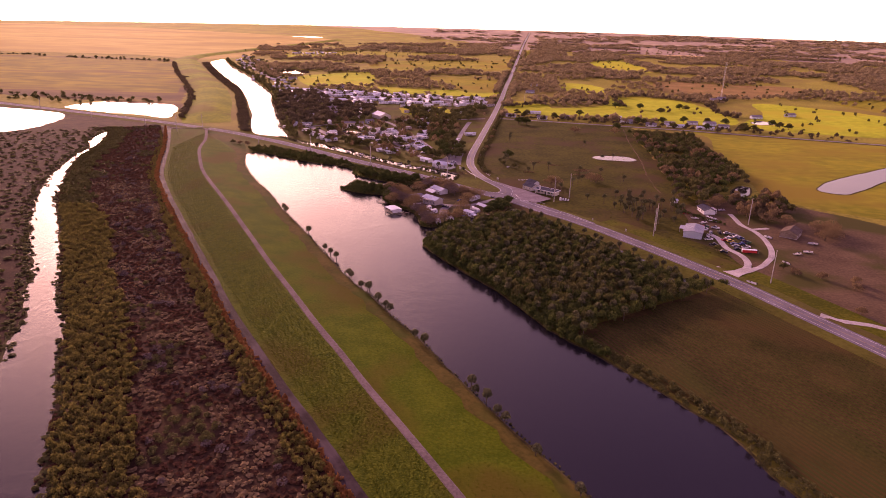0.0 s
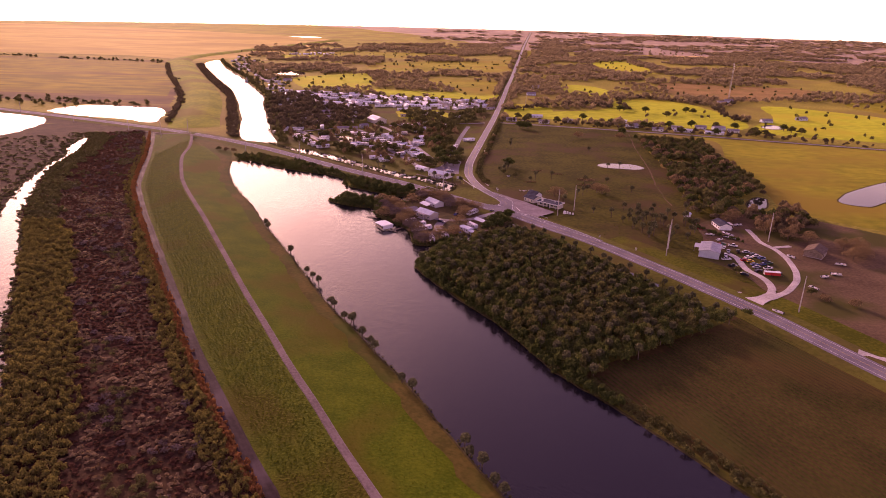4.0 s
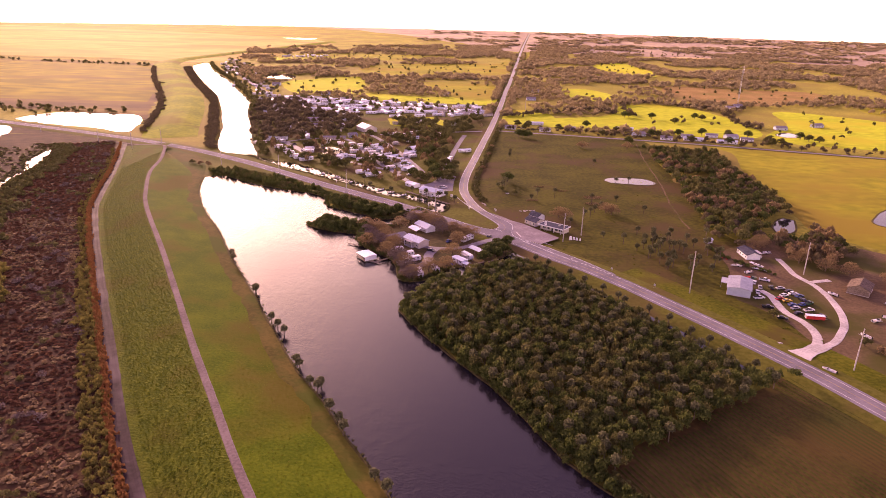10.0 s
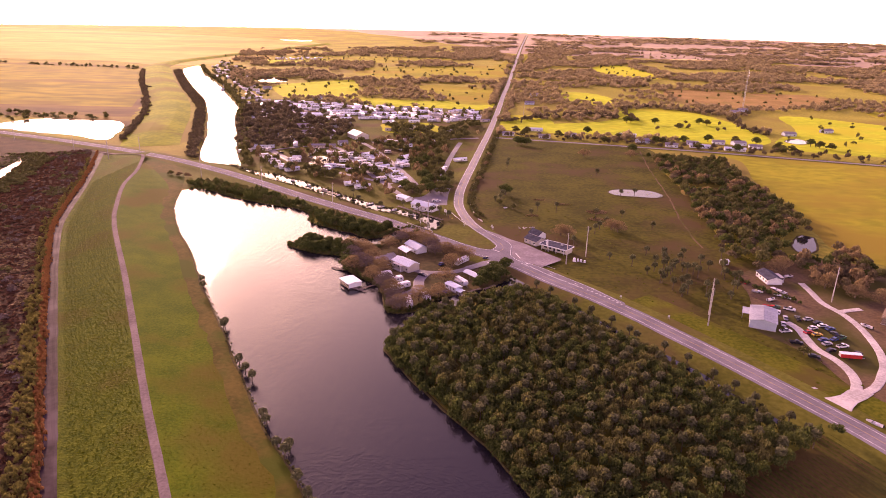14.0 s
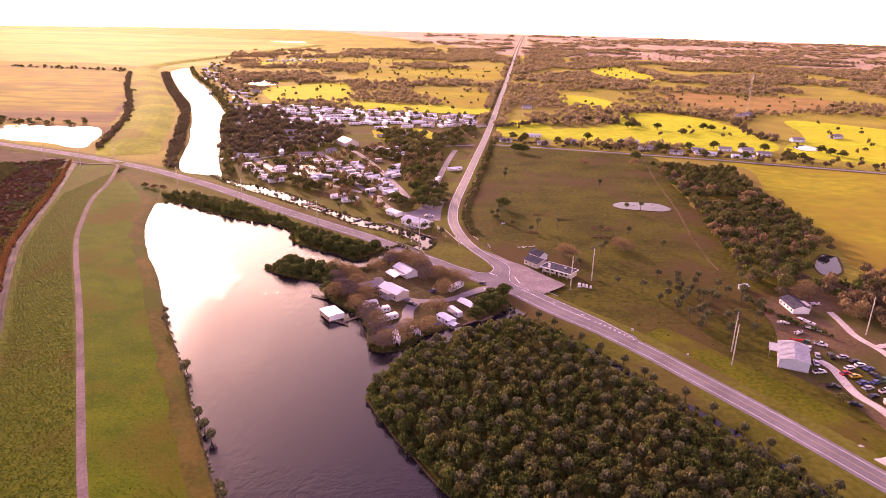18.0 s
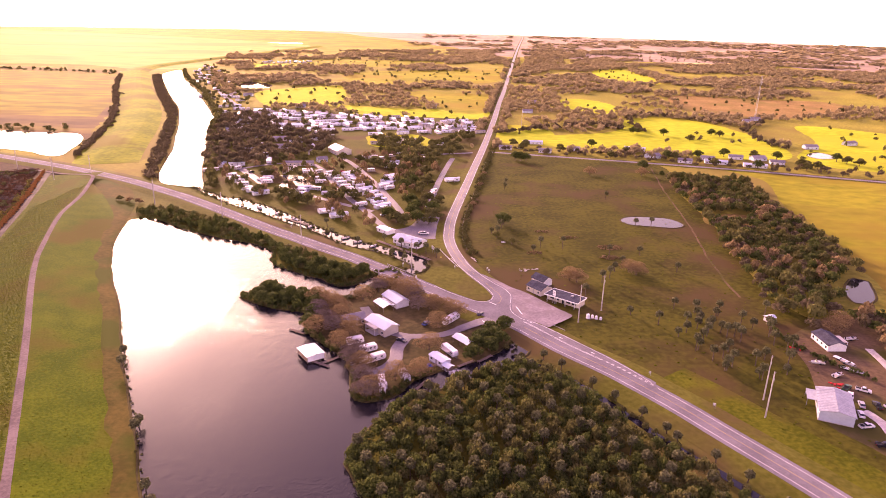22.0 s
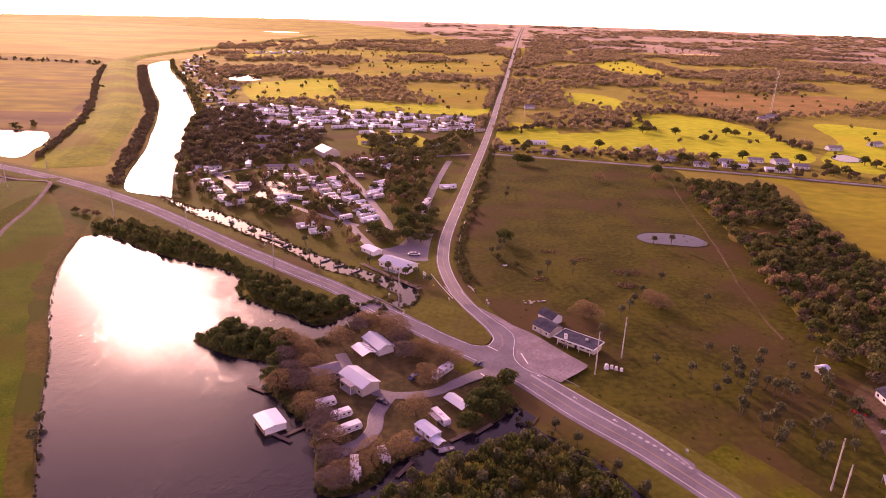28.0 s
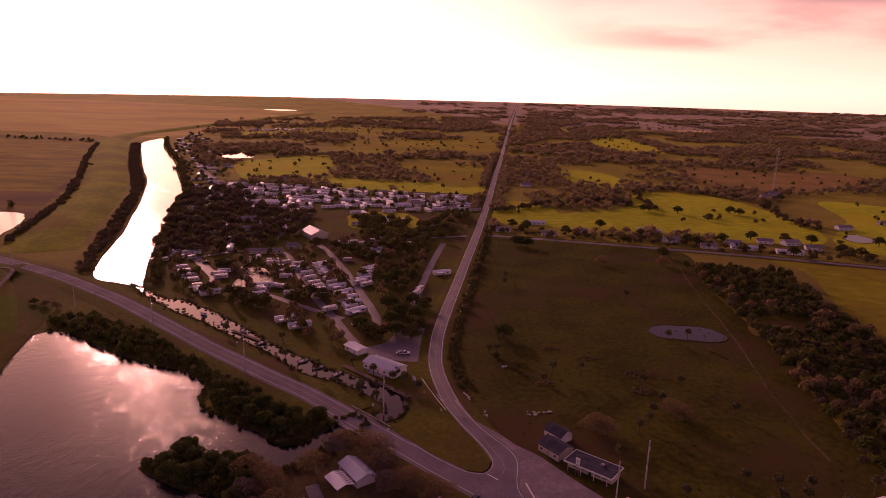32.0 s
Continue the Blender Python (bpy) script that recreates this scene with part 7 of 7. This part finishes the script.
for x, y in ((-112, 505), (-118, 512), (-106, 500), (-124, 516), (-98, 496), (-82, 508), (-75, 520), (-66, 512), (-140, 520), (-150, 578), (-145, 575), (-52, 620), (-58, 628), (-45, 612), (-35, 605), (-64, 634), (-78, 640), (-130, 640), (-150, 640), (-95, 648)):
    plant("oak", 1, x, y)
growth("town_trees", np.vstack([spread(TOWN, 24, seed=43), spread(WEST_TOWN, 20, seed=44)]) + 6, (2.6, 4.8), (3.5, 6.5), MID, M["leaf_olive"], "yard trees between the mobile homes", "wood", 47, base=1.0)
for x, y in ((88, 742), (160, 748), (168, 690), (190, 715), (225, 694), (232, 690), (258, 700), (290, 712), (262, 664), (320, 710), (340, 702), (350, 672), (360, 660), (230, 842), (236, 846), (333, 836), (325, 842), (265, 835), (285, 800), (350, 660), (345, 652), (122, 720), (75, 745), (84, 728), (400, 700), (405, 690), (412, 680)):
    plant("oak", int(rng.uniform() < 0.6), x, y)
for x, y in ((230, 250), (236, 244), (240, 252), (226, 232), (234, 236), (215, 262), (205, 268), (196, 280), (180, 302), (186, 308)):
    plant("bare", 0, x, y)
for (key, variant), places in PLANT.items():
    set_out(KIND[key][variant], places)

# trees between the trailers of the park
homes_at = np.array([o.matrix_world.translation[:2] for o in bpy.data.objects if o.parent is None and o.name.split(".")[0] in ("travel_trailer", "mobile_home", "motor_home", "park_hall", "barn", "blue_house", "marina_store", "marina_shed")])
lanes_at = np.vstack([curve(q, 3) for q in ([(-28.6, 470), (-44.5, 530), (-63, 583), (-102, 668)], [(-36, 442), (-53, 479), (-90, 563), (-118, 627)], [(-48, 479), (-70, 495), (-105, 525), (-104, 546)], [(-178, 604), (-145, 550), (-149, 534)], [(-9.5, 494), (2, 617), (9, 670)])])
p = spread([(-205, 604), (-190, 560), (-150, 520), (-100, 478), (-60, 440), (-30, 430), (-4, 470), (2, 560), (12, 660), (-60, 690), (-130, 660)], 8.5, WET + [np.array([(-137, 582), (-112, 566), (-106, 548), (-128, 532)], float)], seed=143)
free = np.array([np.hypot(*(homes_at - q).T).min() > 8.5 for q in p]) & ~near_line(p, lanes_at, 5.0)
p = p[free]
split = np.random.default_rng(144).uniform(size=len(p))
growth("park_trees", p[split < 0.26], (2.2, 4.4), (4, 7.5), MID, M["leaf_brown"], "brown yard trees between the trailers", "wood", 147, base=0.8)
growth("park_oaks", p[(split >= 0.45) & (split < 0.65)], (2.2, 4.6), (4, 7.0), MID, M["leaf_olive"], "dusky green yard trees between the trailers", "wood", 148, base=0.8)

# hedges and rough growth along shores and roads
NORTH_SHORE = [(-205, 470), (-212, 460), (-198, 453), (-186, 450), (-158, 429), (-136, 417), (-118, 409), (-106, 404), (-94, 392), (-91, 379), (-86, 370), (-77, 363), (-67, 356), (-58, 350), (-52, 344), (-45, 347), (-37, 358), (-46, 366), (-60, 374), (-76, 387), (-97.5, 405), (-118.5, 422), (-142, 443), (-167, 464), (-190, 477)]
p = spread(NORTH_SHORE, 3.7, seed=51)
mixed = np.random.default_rng(50).uniform(size=len(p))
growth("shore_scrub", p[mixed < 0.6], (1.6, 3.4), (2.4, 5.6), FULL, M["leaf"], "dense green shrubs between lake and highway", "scrub", 52)
growth("shore_brush", p[mixed > 0.66], (1.4, 3.2), (2.0, 4.6), MID, M["leaf_olive"], "olive brush between lake and highway", "scrub", 520)
ISLET = [(-63, 312), (-69, 313), (-80, 316), (-94, 326), (-90, 331), (-71, 331), (-61, 332), (-57, 328), (-55, 323), (-57, 316)]
growth("islet_scrub", spread(ISLET, 3.2, seed=154), (1.8, 3.4), (2.0, 4.6), FULL, M["leaf"], "dense dark green bushes on the low islet", "scrub", 155)
growth("round_islet", spread([(-88, 337), (-83, 336), (-81, 340), (-84, 344), (-88, 342)], 2.0, seed=254), (1.6, 2.6), (2.2, 3.8), FULL, M["leaf"], "round clump of bushes standing in the lake", "scrub", 255)
rim = curve(LAKE_VILLAGE[4:30], 1.8)
rim = np.vstack([rim + sides(rim) * o + RNG.normal(0, 0.5, rim.shape) for o in (0.6, 2.0)])
growth("village_shore", rim[::2], (0.8, 1.8), (0.9, 2.6), MID, M["leaf_olive"], "olive reeds and bushes along the village shore", "reeds", 151)
growth("village_shore_dark", rim[1::2], (0.8, 1.9), (0.9, 2.8), MID, M["leaf"], "dark bushes along the village shore", "scrub", 152)
rim = curve(LAKE_VILLAGE[28:], 2.2)
growth("north_shore_reeds", rim + sides(rim) * 0.8 + RNG.normal(0, 0.6, rim.shape), (0.8, 1.8), (1.0, 2.4), MID, M["leaf"], "dark bushes along the north shore", "scrub", 153)
east = curve(LAKE_EAST[1:9], 3)
growth("canal_weeds", np.vstack([curve(MARINA_CANAL, 3.2, True) + RNG.normal(0, 1.2, curve(MARINA_CANAL, 3.2, True).shape) for _ in range(2)]), (0.5, 1.5), (0.4, 1.6), MID, M["leaf_olive"], "weeds along the marina canal", "scrub", 67)
growth("shore_hedge", np.vstack([east + sides(east) * o + RNG.normal(0, 0.8, east.shape) for o in (1.6, 3.4, 5.2, 6.8)]), (1.0, 2.1), (1.1, 2.8), FEATHER, M["leaf_olive"], "ragged olive hedge on the lake shore", "scrub", 53)
fe = curve(LAKE_EAST[5:13], 3)
growth("forest_edge", np.vstack([fe + sides(fe) * o + RNG.normal(0, 0.6, fe.shape) for o in (1.2, 3.5)]), (1.6, 2.8), (2.5, 4.5), FULL, M["leaf"], "dark mangrove edge of the wood", "scrub", 54)
west = curve(LAKE_WEST[:15], 2.2)
growth("west_reeds", west + sides(west) * -0.4 + RNG.normal(0, 0.4, west.shape), (0.4, 0.8), (0.3, 0.8), MID, M["leaf_olive"], "low reeds at the foot of the levee", "reeds", 55)
dl = np.vstack([curve(ditch, 4) + RNG.normal(0, 1.6, curve(ditch, 4).shape) for _ in range(2)])
growth("ditch_scrub", dl, (0.9, 2.0), (1.0, 2.6), MID, M["leaf_olive"], "weeds and shrubs along the ditch", "scrub", 56)
row = cut(far_levee, 40, 900)
row = row - sides(row) * 31
growth("levee_trees", np.vstack([row + RNG.normal(0, 1.6, row.shape), row[::2] + RNG.normal(0, 3, row[::2].shape)]), (1.8, 3.6), (2.4, 4.6), MID, M["leaf_dusk"], "line of shrubs along the far levee", "scrub", 57)
CANAL_BAND = [(-245, 561), (-267, 621), (-290, 696), (-322, 791), (-357, 893), (-391, 966), (-464, 1119), (-537, 1281), (-605, 1438), (-592, 1450), (-514, 1267), (-442, 1108), (-382, 983), (-350, 905), (-337, 868), (-314, 806), (-298, 757), (-274, 688), (-258, 630), (-246, 590), (-232, 556)]
growth("canal_band", spread(CANAL_BAND, 4.6, WET, seed=157), (1.8, 3.8), (2.0, 4.6), MID, M["leaf_dusk"], "dense dark bushes between levee and canal", "scrub", 158)
canal_east = curve(CANAL[14:], 6)
growth("canal_trees", canal_east + sides(canal_east) * 7 + RNG.normal(0, 2, canal_east.shape), (3, 5), (4, 8), MID, M["leaf_olive"], "dark trees along the canal", "scrub", 58)
growth("pasture_tufts", np.vstack([spread(PASTURE, 8, seed=59)]), (0.3, 0.9), (0.12, 0.35), LOW, M["leaf_lawn"], "rough tufts in the pasture", "tufts", 60)
road_edge = cut(north_road, 60, 420)
growth("road_brush", np.vstack([road_edge + sides(road_edge) * o + RNG.normal(0, 1.2, road_edge.shape) for o in (9, 11)]), (0.9, 2.2), (0.8, 2.4), MID, M["leaf_olive"], "rough brush along the north road", "scrub", 61)
far_edge = cut(north_road, 400, 1900)[::2]
far_edge = np.vstack([far_edge + sides(far_edge) * o + RNG.normal(0, 2.2, far_edge.shape) for o in (-15, -11, 11, 15)])
far_edge = far_edge[np.array([noise.noise(Vector((x * 0.02, y * 0.012, 4))) for x, y in far_edge]) > -0.02]
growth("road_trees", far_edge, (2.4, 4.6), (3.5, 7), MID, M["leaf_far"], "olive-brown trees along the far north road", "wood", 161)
yard_edge = cut(cross_road, 14, 420)
yard_edge = np.vstack([yard_edge[k::7] - sides(yard_edge)[k::7] * o + RNG.normal(0, 2.5, yard_edge[k::7].shape) for k, o in ((0, 9), (2, 17), (4, 24), (5, 31))])
growth("yard_trees", off_roofs(yard_edge), (1.6, 4.4), (2.2, 6.5), FULL, M["leaf_dusk"], "dark trees and bushes between the roadside houses", "wood", 163)
growth("prairie_shrubs", np.vstack([spread([(-360, 700), (-420, 790), (-800, 850), (-1200, 960), (-1200, 900), (-700, 780)], 18, WET, seed=62), spread([(-690, 1480), (-1400, 1620), (-2200, 1800), (-2200, 1760), (-1300, 1580), (-700, 1450)], 16, WET, seed=63)]), (3, 6), (2.5, 6), LOW, M["leaf_olive"], "scattered shrubs on the prairie", "scrub", 64)
lone = np.vstack([spread(np.array(q), 46, seed=65 + i) for i, (key, q) in enumerate(BRIGHT) if i and len(spread(np.array(q), 46, seed=65 + i))])
growth("field_shrubs", lone, (1.8, 4.2), (2.5, 6), SPARSE, M["leaf_olive"], "lone shrubs and palms in the meadows", "scrub", 66)


hr = [curve(q, 6.5) for q in ([(66, 822), (113, 853), (151, 876), (193, 907), (228, 876)], [(259, 985), (251, 921), (244, 856)], [(376, 760), (372, 800), (380, 850), (392, 900), (440, 960)], [(262, 990), (318, 1000), (380, 945)])]
growth("hedgerow", np.vstack([q + RNG.normal(0, 2.4, q.shape) for q in hr] + [hr[0][4:] + RNG.normal(0, 5, hr[0][4:].shape)]), (2.6, 5.2), (3.5, 7.5), MID, M["leaf_dusk"], "dark hedgerow trees between the meadows", "hedge", 166)
lone = np.array([(292, 812), (298, 806), (302, 813), (295, 818), (342, 800), (350, 838), (330, 790), (310, 850), (255, 790)], float)
growth("meadow_trees", lone, (2.0, 3.4), (3.5, 6), MID, M["leaf_dusk"], "few dark trees in the open meadow", "tree", 167)
# rough patches, hedge and litter in the pasture
def patch(cx, cy, rx, ry, gap, seed):
    return spread([(cx + rx * math.cos(a), cy + ry * math.sin(a)) for a in np.linspace(0, 6.0, 12)], gap, seed=seed)


growth("pasture_brush", np.vstack([patch(104, 413, 8, 5, 1.3, 90), patch(100, 395, 6, 4, 1.4, 91), patch(56, 400, 5, 3, 1.3, 92), patch(66, 442, 5, 3, 1.3, 93), patch(82, 431, 6, 3, 1.3, 94)]), (0.5, 1.0), (0.25, 0.6), LOW, M["leaf_brown"], "low rust-brown weeds in patches on the pasture", "weeds", 95)
hl = curve([(152.7, 302), (155, 289), (162.6, 272), (172, 261)], 2.4)
growth("homestead_hedge", hl + RNG.normal(0, 0.9, hl.shape), (1.2, 2.4), (1.4, 3.0), MID, M["leaf"], "dark bushes at the edge of the homestead", "scrub", 96)
trunk = thing("fallen_trunk", "bleached fallen tree trunk lying in rough grass", "trunk", "", 19.8, 385.2, 0.25, -66)
part("stem", mesh_of("stem", *joined(rod((-3.6, 0, 0), (0, 0.3, 0.1), 0.42, 0.36, 8), rod((0, 0.3, 0.1), (3.4, -0.2, 0), 0.36, 0.22, 8)), M["pale_wood"]), trunk)
for q in ((1.5, 1.4, 0.6), (2.6, -1.5, 0.5), (-1.0, 1.2, 0.5)):
    part("branch", mesh_of("branch", *rod((q[0] - 0.6, 0.1, 0.05), q, 0.14, 0.05, 6), M["pale_wood"]), trunk)
litter = np.random.default_rng(97)
for name, label, x, y, n, wide, key in (("rubble_heap", "scattered pale concrete rubble on the pasture", 46.5, 371.5, 9, 3.0, "concrete"), ("rubble_heap", "few pale slabs lying on the pasture", 52.5, 373, 4, 1.6, "concrete"), ("scrap_heap", "red scrap metal heaped behind the workshop", 155.6, 255.4, 8, 3.0, "red_paint"), ("scrap_heap", "red rusting scrap among the bushes", 152.9, 284.1, 5, 2.4, "red_paint"), ("rubble_heap", "pale rubble beside the shell drive", 139.3, 178, 4, 1.5, "concrete")):
    heap = thing(name, label, "rubble", "", x, y, 0, 0)
    for k in range(n):
        w, d, h = litter.uniform(0.5, 1.7), litter.uniform(0.4, 1.1), litter.uniform(0.15, 0.5)
        q = part("slab", mesh_of("slab", *boxes([(0, 0, h / 2, w, d, h)]), M[key]), heap)
        q.matrix_local = pose(litter.normal(0, wide * 0.5), litter.normal(0, wide * 0.35), 0.0, 0, 0, litter.uniform(0, 180))
tub = thing("water_trough", "white cattle trough standing in the pasture", "trough", "", 39, 418, 0, 20)
part("basin", mesh_of("basin", *joined(boxes([(0, 0, 0.1, 2.4, 1.2, 0.2), (0, 0.56, 0.4, 2.4, 0.08, 0.5), (0, -0.56, 0.4, 2.4, 0.08, 0.5), (1.16, 0, 0.4, 0.08, 1.04, 0.5), (-1.16, 0, 0.4, 0.08, 1.04, 0.5)])), M["white_wall"]), tub)
part("water", mesh_of("water", *boxes([(0, 0, 0.45, 2.2, 1.0, 0.04)]), M["pond"]), tub)
